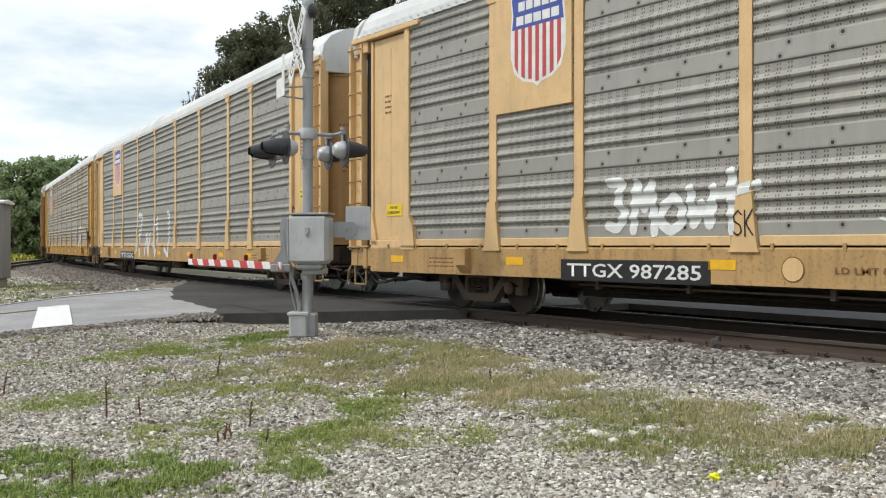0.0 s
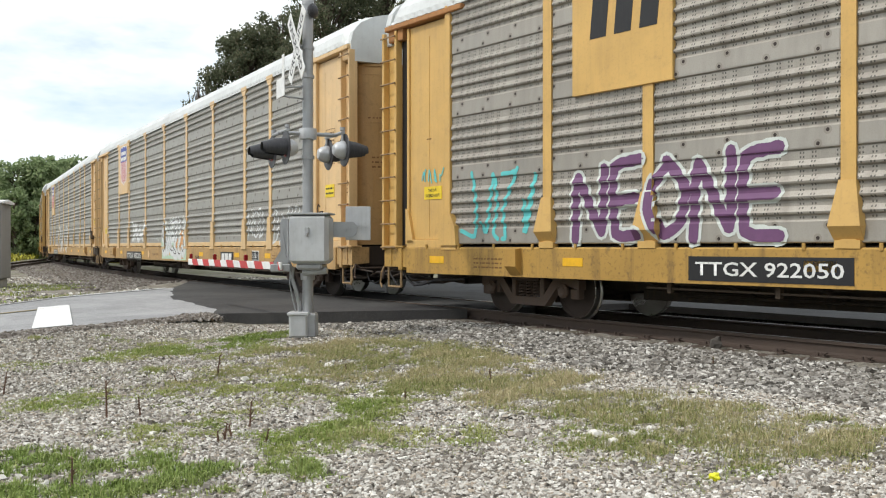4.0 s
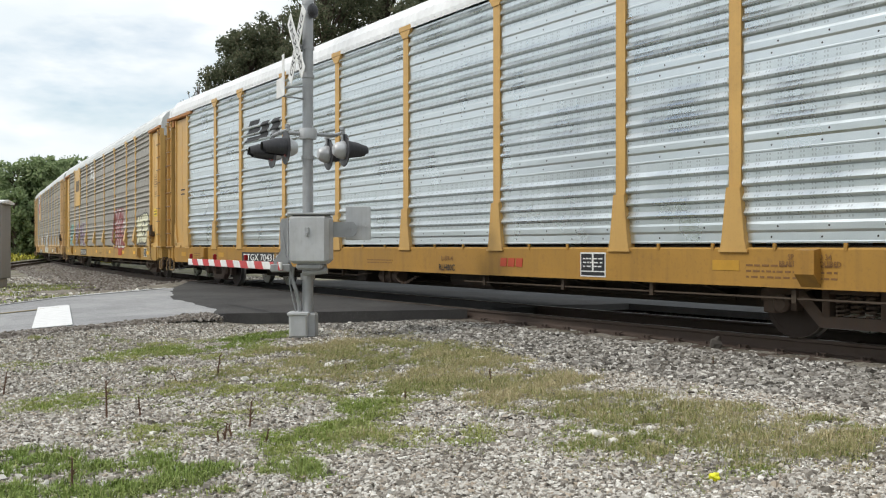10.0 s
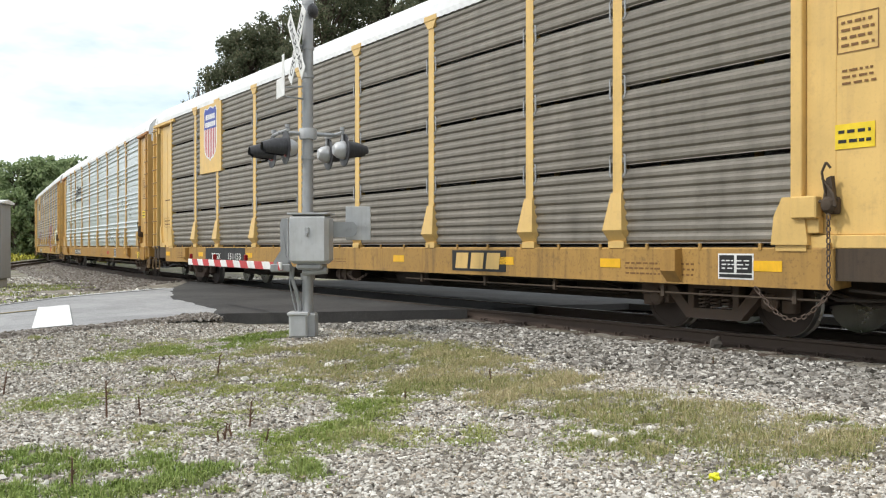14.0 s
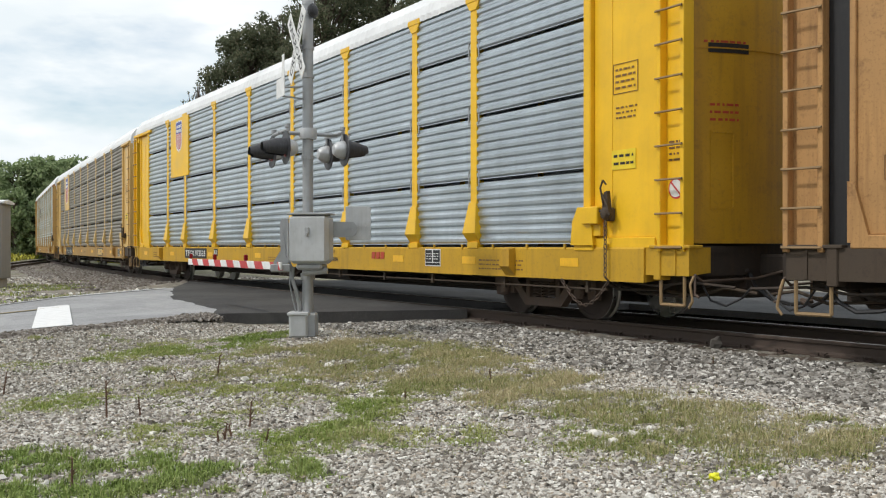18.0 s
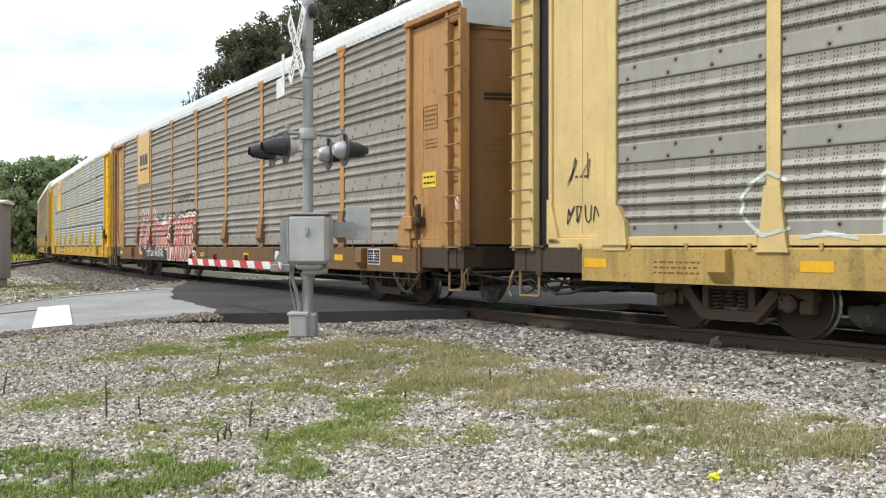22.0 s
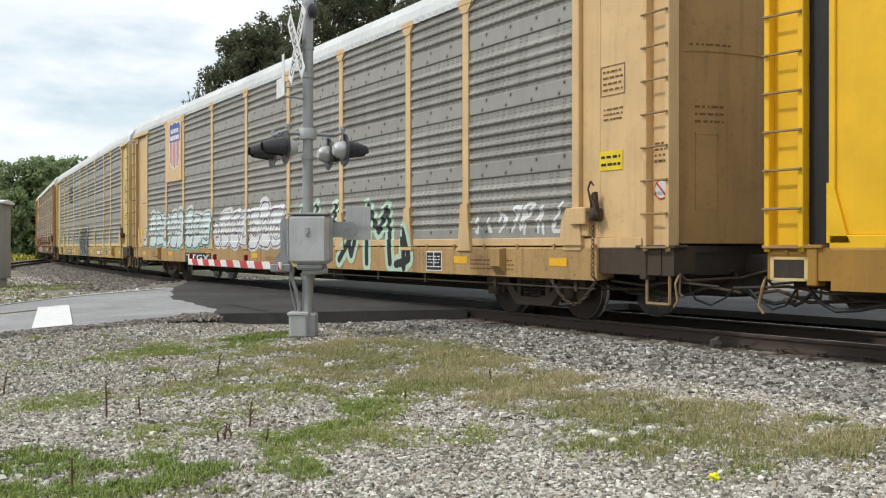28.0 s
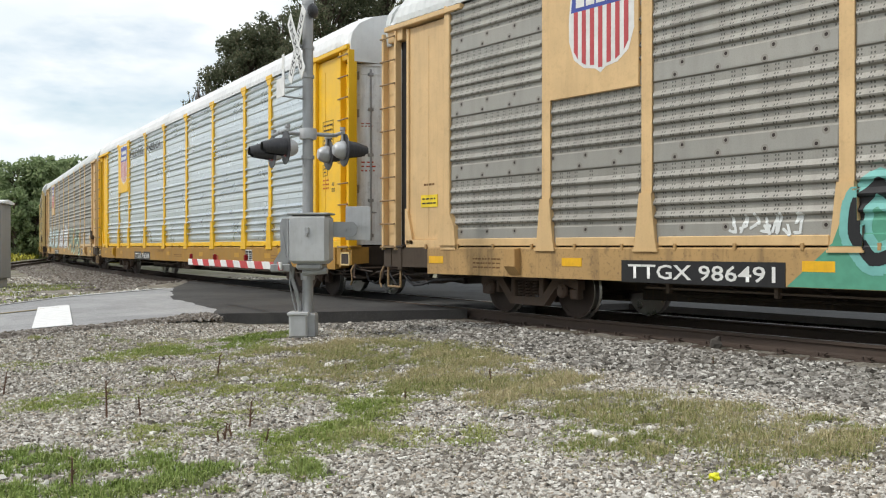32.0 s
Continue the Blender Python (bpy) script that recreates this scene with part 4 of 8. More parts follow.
def road_rows(nu=40, nv=16):
    out = []
    for seg in range(len(ROAD) - 1):
        for i in range(nu):
            t = i / nu
            a = [ROAD[seg][0][k] * (1 - t) + ROAD[seg + 1][0][k] * t for k in range(3)]
            b = [ROAD[seg][1][k] * (1 - t) + ROAD[seg + 1][1][k] * t for k in range(3)]
            out.append([[a[k] * (1 - v) + b[k] * v for k in range(3)] for v in np.linspace(0, 1, nv)])
    out.append([joint(v) for v in np.linspace(0, 1, nv)])
    return out


def apron_rows(n=14, k=24):
    out = []
    for i in range(n + 1):
        t = i / n
        row = []
        for v in np.linspace(0, 1, k):
            a = joint(v)
            b = (*on_line(CROSS[0] + (CROSS[1] - CROSS[0]) * v, 0.86), -0.012)
            row.append([a[j] * (1 - t) + b[j] * t for j in range(3)])
        out.append(row)
    return out


_rr, _ar = np.array(road_rows()), np.array(apron_rows())
PAVED = np.concatenate([_rr.reshape(-1, 3), _ar.reshape(-1, 3)])


def ground_z(x, y):
    """The ground's height, without what lies on it."""
    x, y = np.asarray(x, float), np.asarray(y, float)
    d = np.minimum(line_distance(x, y, MAIN_X, MAIN_Y), line_distance(x, y, SIDE[::2, 0], SIDE[::2, 1]) + 0.1)
    z = np.interp(d, [1.25, 1.7, 2.9, 4.2, 6.5, 9, 40], [-0.19, -0.2, -0.26, -0.28, -0.38, -0.46, -0.6])
    return z


def paved(x, y):
    """True where the road lies, and its height there."""
    x, y = np.asarray(x, float), np.asarray(y, float)
    dist, height = np.full(x.shape, 99.0), np.zeros(x.shape)
    lo, hi = PAVED.min(0) - 3.1, PAVED.max(0) + 3.1
    # the road runs down to the left: nothing of it lies on the viewer's side of this line
    near = (x > lo[0]) & (x < hi[0]) & (y > lo[1]) & (y < hi[1]) & (y - x * 0.55 > 12.4)
    px, py = x[near], y[near]
    best, z = np.full(px.shape, 1e9), np.zeros(px.shape)
    for p in PAVED:
        q = (px - p[0]) ** 2 + (py - p[1]) ** 2
        m = q < best
        best[m], z[m] = q[m], p[2]
    dist[near], height[near] = np.sqrt(best), z
    return dist < 0.28, height, dist


def shoulder(x, y):
    """Where the soil is banked up to the paving: not along the crossing's broken edge."""
    return np.where(y < 19, np.clip((-3.4 - x) / 1.2, 0, 1), 1.0)


def asphalt(name, tone, light):
    k = Nodes(name)
    v = k.coords()
    big, mid, fine = k.noise(0.5, 5, v), k.noise(3.5, 5, v), k.noise(70, 3, v)
    c = k.mix(k.ramp(big, (0.35, 0.0), (0.7, 1.0)), tone, light)
    c = k.mix(k.math("MULTIPLY", k.ramp(mid, (0.45, 0.0), (0.75, 1.0)), 0.35), c, tuple(q * 0.6 for q in tone))
    c = k.mix(k.math("MULTIPLY", k.ramp(fine, (0.5, 0.0), (0.72, 1.0)), 0.4), c, tuple(min(1, q * 1.9) for q in light))
    k.bump(fine, 0.5, 0.006)
    return k.done(c, 0.92, 0, 0.12)


ASPHALT = asphalt("worn_grey_asphalt", (0.25, 0.25, 0.252), (0.37, 0.37, 0.37))
ASPHALT_DARK = asphalt("dark_asphalt_patch", (0.052, 0.05, 0.05), (0.085, 0.083, 0.08))


def build_ground():
    k = Nodes("gravelly_soil")
    v = k.coords()
    big, mid, fine = k.noise(0.35, 5, v), k.noise(2.6, 6, v), k.noise(38, 4, v)
    c = k.mix(k.ramp(mid, (0.35, 0.0), (0.65, 1.0)), (0.17, 0.15, 0.12), (0.31, 0.285, 0.245))
    vor = k.n("ShaderNodeTexVoronoi")
    vor.inputs["Scale"].default_value = 30
    k.nt.links.new(v, vor.inputs["Vector"])
    grain = k.ramp(vor.outputs["Distance"], (0.1, 0.9), (0.6, 0.25))
    c = k.mix(0.5, c, grain, "OVERLAY")
    x, y, z = k.xyz(v)
    far = k.ramp(k.math("MULTIPLY", y, 0.01), (0.30, 0.0), (0.62, 1.0))
    green = k.mix(k.ramp(fine, (0.3, 0.0), (0.7, 1.0)), (0.09, 0.12, 0.035), (0.2, 0.21, 0.08))
    f = k.math("MULTIPLY", k.ramp(big, (0.42, 0.0), (0.6, 1.0)), 0.75)
    c = k.mix(k.math("MULTIPLY", f, k.math("ADD", k.math("MULTIPLY", far, 0.9), 0.12)), c, green)
    k.bump(fine, 0.8, 0.02)
    soil = k.done(c, 0.95, 0, 0.2)

    def axis(lo, hi, near0, near1, fine_step):
        a = list(np.arange(near0, near1 + 1e-6, fine_step))
        step, q = fine_step, near1
        while q < hi:
            step *= 1.18
            q += step
            a.append(min(q, hi))
        step, q = fine_step, near0
        while q > lo:
            step *= 1.18
            q -= step
            a.insert(0, max(q, lo))
        return np.array(a)
    xs, ys = axis(-2500, 2500, -12, 9, 0.22), axis(-2500, 2500, 3, 28, 0.22)
    gx, gy = np.meshgrid(xs, ys)
    gz = ground_z(gx, gy)
    near = (gx > -32) & (gx < 8) & (gy > -8) & (gy < 34)
    on, pz, rd = np.zeros(gx.shape, bool), np.zeros(gx.shape), np.full(gx.shape, 99.0)
    a, b, c = paved(gx[near], gy[near])
    on[near], pz[near], rd[near] = a, b, c
    w = np.clip(1 - (rd - 0.35) / 1.6, 0, 1)
    w = w * shoulder(gx, gy)
    gz = np.where(rd < 3, gz * (1 - w) + (pz - 0.035) * w, gz)
    gz = np.where(on, np.minimum(gz, pz - 0.07), gz)
    rng = np.random.default_rng(3)
    bump = np.where((np.abs(gx) < 14) & (gy < 30) & (gy > 2), 0.022, 0.0)
    gz = gz + (rng.random(gx.shape) - 0.5) * bump
    ny, nx = gx.shape
    me = bpy.data.meshes.new("ground")
    idx = np.arange(nx * ny).reshape(ny, nx)
    fs = np.stack([idx[:-1, :-1], idx[:-1, 1:], idx[1:, 1:], idx[1:, :-1]], -1).reshape(-1, 4)
    me.from_pydata(np.stack([gx, gy, gz], -1).reshape(-1, 3).tolist(), [], fs.tolist())
    me.materials.append(soil)
    me.shade_smooth()
    tagged(new("ground", me), "gravelly soil with patches of dry grass", "ground", kind="structure")

    road = tagged(new("road", grid_mesh("road", road_rows(40, 70), [ASPHALT])), "worn grey two-lane asphalt road rising to the crossing", "road", kind="structure")
    tagged(new("crossing_apron", grid_mesh("crossing_apron", apron_rows(14, 70), [ASPHALT_DARK], 0.3)), "dark newer asphalt at the level crossing", "road", kind="structure")
    strips = []
    for a, b in ((-0.66, 0.66), (-0.86, -3.0)):
        rows = [[(*on_line(s, q), -0.012 if abs(q) < 2 else -0.03) for q in np.linspace(a, b, 6)] for s in np.linspace(CROSS[0], CROSS[1], 24)]
        strips.append(rows)
    tagged(new("crossing_panel", grid_mesh("crossing_panel", strips[0], [ASPHALT_DARK])), "asphalt infill between the rails", "road", kind="structure")
    tagged(new("crossing_panel", grid_mesh("crossing_panel", strips[1], [ASPHALT_DARK])), "asphalt strip beyond the far rail", "road", kind="structure")
    rows = [[(*on_line(s, -q), -0.035 - 0.002 * (q - 3)) for q in np.linspace(3.0, 10.5, 14)] for s in np.linspace(-15, 13, 40)]
    tagged(new("far_road", grid_mesh("far_road", rows, [asphalt("far_asphalt", (0.055, 0.055, 0.057), (0.09, 0.09, 0.09))])), "grey asphalt beyond the railway track", "road", kind="structure")


build_ground()
PAINT_WHITE = paint("worn_white_road_paint", (0.8, 0.8, 0.79), 0.7, 0, (0.3, 0.3, 0.29), 0.3, 6, 0.2)
PAINT_YELLOW = paint("faded_yellow_road_paint", (0.32, 0.27, 0.16), 0.8, 0, (0.2, 0.19, 0.17), 0.6, 6, 0.2)


def on_road(x, y, lift):
    q = np.argsort((PAVED[:, 0] - x) ** 2 + (PAVED[:, 1] - y) ** 2)[:4]
    w = 1 / (1e-3 + (PAVED[q, 0] - x) ** 2 + (PAVED[q, 1] - y) ** 2)
    return (x, y, float((PAVED[q, 2] * w).sum() / w.sum()) + lift)


def road_strip(name, a0, a1, b0, b1, mat, label, n=24, m=4, lift=0.022):
    rows = []
    for t in np.linspace(0, 1, n):
        p, q = np.array(a0) * (1 - t) + np.array(a1) * t, np.array(b0) * (1 - t) + np.array(b1) * t
        rows.append([on_road(*(p * (1 - v) + q * v), lift) for v in np.linspace(0, 1, m)])
    tagged(new(name, grid_mesh(name, rows, [mat], 0.01)), label, "road marking", kind="structure")


road_strip("stop_line", (-6.36, 14.9), (-8.28, 19.7), (-5.9, 15.35), (-7.72, 19.9), PAINT_WHITE, "thick white painted stop line on asphalt")
_f0, _f1, _f2 = np.array(ROAD[1][1][:2]), np.array(ROAD[2][1][:2]), np.array(ROAD[3][1][:2])
_o = np.array((0.11, -0.16))
_q0 = np.array(ROAD[0][1][:2])
_qq = _f0 + (_q0 - _f0) * 0.3
for _a, _b in ((_qq, _f0), (_f0, _f1), (_f1, _f2)):
    road_strip("edge_line", tuple(_a + _o * 0.7), tuple(_b + _o * 0.7), tuple(_a + _o * 1.7), tuple(_b + _o * 1.7), PAINT_WHITE, "white painted road edge line", 30, 2)
_c0 = np.array(ROAD[1][0][:2]) * 0.4 + _f0 * 0.6
_c1 = _c0 + (np.array(ROAD[0][0][:2]) * 0.4 + _q0 * 0.6 - _c0) * 0.3
_c2 = np.array(ROAD[2][0][:2]) * 0.42 + _f1 * 0.58
road_strip("centre_line", tuple(_c1), tuple(_c0), tuple(_c1 + _o * 0.6), tuple(_c0 + _o * 0.6), PAINT_YELLOW, "faded yellow road centre line", 30, 2)
road_strip("centre_line", tuple(_c0), tuple(_c0 * 0.2 + _c2 * 0.8), tuple(_c0 + _o * 0.6), tuple((_c0 + _o * 0.6) * 0.2 + (_c2 + _o * 0.6) * 0.8), PAINT_YELLOW, "faded yellow road centre line", 10, 2)

# rails
RAIL_PROF = [(-0.075, -0.185), (0.075, -0.185), (0.075, -0.172), (0.018, -0.155), (0.01, -0.13), (0.01, -0.05), (0.036, -0.04), (0.037, -0.012),
             (0.028, 0.0), (-0.028, 0.0), (-0.037, -0.012), (-0.036, -0.04), (-0.01, -0.05), (-0.01, -0.13), (-0.018, -0.155), (-0.075, -0.172)]


def rail_mesh(pts):
    m = MB()
    n = len(RAIL_PROF)
    pts = np.array(pts)
    tan = np.gradient(pts, axis=0)
    tan /= np.linalg.norm(tan, axis=1)[:, None]
    vs, fs = [], []
    for p, t in zip(pts, tan):
        for o, z in RAIL_PROF:
            vs.append((p[0] - t[1] * o, p[1] + t[0] * o, z))
    for i in range(len(pts) - 1):
        for j in range(n):
            a, b = i * n + j, i * n + (j + 1) % n
            fs.append((a, b, b + n, a + n))
            m.mi.append(1 if j == 8 else 0)
    fs += [tuple(range(n)), tuple(range((len(pts) - 1) * n, len(pts) * n))]
    m.mi += [0, 0]
    m.v, m.f = vs, fs
    return m.mesh("rail", RAIL_STEEL, RAIL_TOP)


def build_tracks():
    root = tagged(new("track"), "railway track of brown steel rails on timber ties", "railway track", kind="structure")
    for side in (0.755, -0.755):
        part("rail", rail_mesh([on_line(s, side) for s in np.arange(-60, 150, 1.0)]), root, None, "brown steel rail with a worn bright head")
    wood = paint("dark_creosoted_timber", (0.085, 0.06, 0.045), 0.9, 0, (0.2, 0.17, 0.14), 0.5, 5, 0.4)
    tie = MB().box(-1.3, 1.3, -0.115, 0.115, -0.36, -0.186, 0.012).mesh("tie", wood)
    plate = MB()
    for s in (-1, 1):
        plate.box(s * 0.755 - 0.17, s * 0.755 + 0.17, -0.1, 0.1, -0.188, -0.174)
        for q in (-0.11, 0.11):
            plate.box(s * 0.755 + q - 0.012, s * 0.755 + q + 0.012, -0.05, -0.025, -0.18, -0.14)
            plate.box(s * 0.755 + q - 0.012, s * 0.755 + q + 0.012, 0.03, 0.055, -0.18, -0.138)
            plate.box(s * 0.755 + q - 0.03, s * 0.755 + q + 0.02, 0.02, 0.075, -0.145, -0.135)
    plate = plate.mesh("tie_plate", RAIL_STEEL)
    for s in np.arange(-22, 60, 0.54):
        if CROSS[0] + 0.1 < s < CROSS[1]:
            continue
        x, y = on_line(s)
        a = math.degrees(math.atan2(*reversed(np.array(on_line(s, 1)) - np.array(on_line(s)))))
        m = pose(x, y, 0, 0, 0, a + random.uniform(-1, 1))
        t = part("tie", tie, root, m)
        if s < 30:
            part("tie_plate", plate, t)
    side = tagged(new("side_track"), "second railway track curving off beside the cabinet", "railway track", kind="structure")
    tan = np.gradient(SIDE, axis=0)
    tan /= np.linalg.norm(tan, axis=1)[:, None]
    nrm = np.stack([-tan[:, 1], tan[:, 0]], 1)
    for q in (0.755, -0.755):
        part("rail", rail_mesh((SIDE + nrm * q)[18:]), side)
    cum = np.concatenate([[0], np.cumsum(np.linalg.norm(np.diff(SIDE, axis=0), axis=1))])
    for s in np.arange(24, 66, 0.6):
        p = [np.interp(s, cum, SIDE[:, k]) for k in (0, 1)]
        n = [np.interp(s, cum, nrm[:, k]) for k in (0, 1)]
        part("tie", tie, side, pose(p[0], p[1], 0, 0, 0, math.degrees(math.atan2(n[1], n[0]))))


build_tracks()


# ---- stones and grass ----
def full_ground(x, y):
    z = ground_z(x, y)
    on, pz, rd = paved(x, y)
    w = np.clip(1 - (rd - 0.35) / 1.6, 0, 1)
    w = w * shoulder(x, y)
    z = np.where(rd < 3, z * (1 - w) + (pz - 0.035) * w, z)
    return z, on | (rd < 0.3)


# where grass grows: centre, half sizes, turn in degrees, strength
DRY_PATCHES = [
    (-1.38, 12.81, 0.73, 1.76, -14, 1), (-0.64, 11.58, 0.76, 1.85, -14, 1), (0.1, 10.86, 0.7, 1.74, -12, 1), (0.82, 9.57, 0.66, 1.03, -11, 1),
    (1.38, 8.51, 0.58, 0.63, -11, 1), (1.91, 7.82, 0.57, 0.59, -10, 1), (2.28, 7.13, 0.56, 0.69, -9, 0.95), (2.66, 6.52, 0.47, 0.66, 0, 0.9),
    (-2.43, 10.79, 0.53, 0.79, -11, 0.7), (1.36, 6.71, 0.42, 0.36, -8, 0.6), (2.11, 6.36, 0.39, 0.27, -8, 0.65), (2.58, 5.81, 0.19, 0.26, 0, 0.5),
]
GREEN_PATCHES = [
    (-4.0, 13.41, 0.64, 0.96, -14, 0.95), (-2.8, 14.08, 0.53, 1.32, -16, 0.95), (-1.99, 9.88, 0.72, 0.66, -10, 0.85), (-0.67, 8.52, 0.4, 0.9, -9, 1),
    (-1.19, 7.12, 0.43, 0.57, -7, 0.9), (-3.68, 9.24, 0.72, 0.58, 0, 0.8), (-2.33, 7.65, 0.33, 0.45, -7, 0.75), (0.29, 7.46, 0.26, 0.52, -9, 0.8),
    (-0.17, 7.49, 0.31, 0.33, -8, 0.7), (-0.97, 7.75, 0.32, 0.54, -7, 0.75), (0.93, 7.35, 0.17, 0.23, -9, 0.6), (-0.67, 6.19, 0.22, 0.23, -6, 0.7),
]
SPARSE_PATCHES = [
    (-7.25, 16.41, 0.65, 0.55, 0, 0.8), (-5.15, 12.29, 0.55, 0.36, 0, 0.5), (-1.39, 16.45, 0.24, 0.56, -21, 0.7), (-0.34, 14.76, 0.44, 0.6, -19, 0.7),
    (1.53, 5.85, 0.2, 0.2, -7, 0.6), (1.79, 7.91, 0.8, 0.37, -10, 0.6), (-2.39, 8.99, 0.55, 0.37, -8, 0.45), (2.61, 7.24, 0.48, 0.4, 0, 0.6),
    (0.33, 5.93, 0.17, 0.13, -6, 0.35), (0.85, 6.18, 0.28, 0.2, -7, 0.3), (0.85, 9.31, 0.32, 0.37, -12, 0.5),
]
THIN_TURF = [
    (1.13, 6.5, 0.6, 0.52, -8, 0.5), (2.33, 5.98, 0.53, 0.41, 0, 0.5), (0.32, 8.29, 0.58, 0.49, -10, 0.45),
    (-1.58, 8.88, 0.64, 0.65, -8, 0.8), (-1.18, 7.61, 0.41, 0.43, -7, 0.7),
    (-2.07, 10.56, 1.09, 2.13, -11, 0.62), (-2.23, 7.85, 0.95, 0.81, -7, 0.45), (1.28, 6.89, 0.75, 0.62, -9, 0.55),
    (1.92, 6.1, 0.69, 0.42, -8, 0.5), (-0.47, 9.58, 0.79, 1.0, -12, 0.6), 
]
LUSH_PATCHES = [
    (-2.6, 6.48, 0.77, 0.52, 0, 0.72), (-1.67, 6.26, 0.71, 0.39, -5, 0.68), (-0.82, 6.26, 0.33, 0.26, -6, 0.68),
    (-2.97, 6.68, 0.24, 0.67, 0, 1), (-2.72, 6.99, 0.11, 0.43, 0, 1), (-2.55, 6.09, 0.47, 0.34, 0, 1), (-1.98, 6.15, 0.48, 0.35, -4, 0.95),
    (-1.58, 6.5, 0.51, 0.35, -6, 0.85), (-1.18, 6.41, 0.23, 0.25, -6, 0.7), (-0.71, 8.35, 0.27, 0.61, -9, 0.6), (-2.87, 14.24, 0.32, 1.05, -17, 0.6),
]
BARE_SOIL = [
    (1.82, 6.02, 0.78, 0.41, -8, 0.5), (1.08, 6.67, 0.53, 0.42, -8, 0.4), (2.66, 6.52, 0.54, 0.66, 0, 0.5),
    (-2.41, 7.03, 0.72, 0.31, -5, 0.9), (-1.27, 5.95, 0.71, 0.27, -5, 0.9), (-1.82, 6.84, 0.58, 0.32, -6, 0.7), (-3.02, 7.43, 0.4, 0.22, 0, 0.5),
]


def patches(x, y, which):
    g = np.zeros(x.shape)
    for cx, cy, a, b, r, k in which:
        c, s = math.cos(radians(r)), math.sin(radians(r))
        u, v = (x - cx) * c + (y - cy) * s, -(x - cx) * s + (y - cy) * c
        g = np.maximum(g, k * np.exp(-((u / a) ** 2 + (v / b) ** 2) * 0.75))
    return g


def grass_at(x, y):
    return patches(x, y, DRY_PATCHES + GREEN_PATCHES + SPARSE_PATCHES + THIN_TURF + LUSH_PATCHES)


def smooth_noise(x, y, scale, seed):
    """Cheap value noise over the plane."""
    rng = np.random.default_rng(seed)
    tab = rng.random((64, 64))
    u, v = x / scale + 1000, y / scale + 1000
    i, j = np.floor(u).astype(int), np.floor(v).astype(int)
    f, g = u - i, v - j
    f, g = f * f * (3 - 2 * f), g * g * (3 - 2 * g)
    t = lambda a, b: tab[a % 64, b % 64]
    return (t(i, j) * (1 - f) + t(i + 1, j) * f) * (1 - g) + (t(i, j + 1) * (1 - f) + t(i + 1, j + 1) * f) * g


def quick_mesh(name, verts, faces, mat, smooth=False):
    """A mesh from arrays of points and of equal-sided faces."""
    me = bpy.data.meshes.new(name)
    n, k = faces.shape
    me.vertices.add(len(verts))
    me.vertices.foreach_set("co", verts.astype(np.float32).ravel())
    me.loops.add(n * k)
    me.loops.foreach_set("vertex_index", faces.astype(np.int32).ravel())
    me.polygons.add(n)
    me.polygons.foreach_set("loop_start", np.arange(0, n * k, k, dtype=np.int32))
    me.polygons.foreach_set("loop_total", np.full(n, k, np.int32))
    me.materials.append(mat)
    me.update(calc_edges=True)
    if smooth:
        me.shade_smooth()
    else:
        me.shade_flat()
    return me


def stone_mesh(name, x, y, z, size, mat, seed):
    """Angular broken stones: cubes bent out of shape, one by one."""
    rng = np.random.default_rng(seed)
    n = len(x)
    base = np.array([(a, b, c) for c in (-1, 1) for b in (-1, 1) for a in (-1, 1)], float) * 0.5
    v = np.repeat(base[None], n, 0)
    top = v[:, 4:, :]
    top *= rng.uniform(0.35, 0.9, (n, 1, 1)) * np.array([1, 1, 0]) + np.array([0, 0, 1])
    v = v + rng.uniform(-0.24, 0.24, v.shape)
    v *= (size[:, None] * rng.uniform(0.62, 1.25, (n, 3)) * np.array([1.15, 1.0, 0.72]))[:, None, :]
    ang = rng.uniform(0, 2 * math.pi, n)
    tilt = rng.normal(0, 0.45, n)
    ct, st = np.cos(tilt)[:, None], np.sin(tilt)[:, None]
    vy, vz = v[:, :, 1] * ct - v[:, :, 2] * st, v[:, :, 1] * st + v[:, :, 2] * ct
    ca, sa = np.cos(ang)[:, None], np.sin(ang)[:, None]
    vx, vy = v[:, :, 0] * ca - vy * sa, v[:, :, 0] * sa + vy * ca
    v = np.stack([vx + x[:, None], vy + y[:, None], vz + z[:, None]], -1)
    f = np.array([(4, 5, 7, 6), (0, 1, 5, 4), (2, 6, 7, 3), (0, 4, 6, 2), (1, 3, 7, 5)])
    faces = (f[None] + 8 * np.arange(n)[:, None, None]).reshape(-1, 4)
    return quick_mesh(name, v.reshape(-1, 3), faces, mat)


def stone_mat(name, stops):
    k = Nodes(name)
    geo = k.n("ShaderNodeNewGeometry")
    v = k.coords()
    c = k.ramp(geo.outputs["Random Per Island"], *stops)
    fine = k.noise(120, 3, v)
    big = k.noise(1.1, 4, v)
    c = k.mix(k.math("MULTIPLY", k.ramp(big, (0.4, 0.0), (0.7, 1.0)), 0.22), c, (0.16, 0.13, 0.1))
    c = k.mix(k.math("MULTIPLY", k.ramp(fine, (0.4, 0.0), (0.7, 1.0)), 0.3), c, (0.2, 0.18, 0.16))
    k.bump(fine, 0.4, 0.004)
    return k.done(c, 0.9, 0, 0.3)


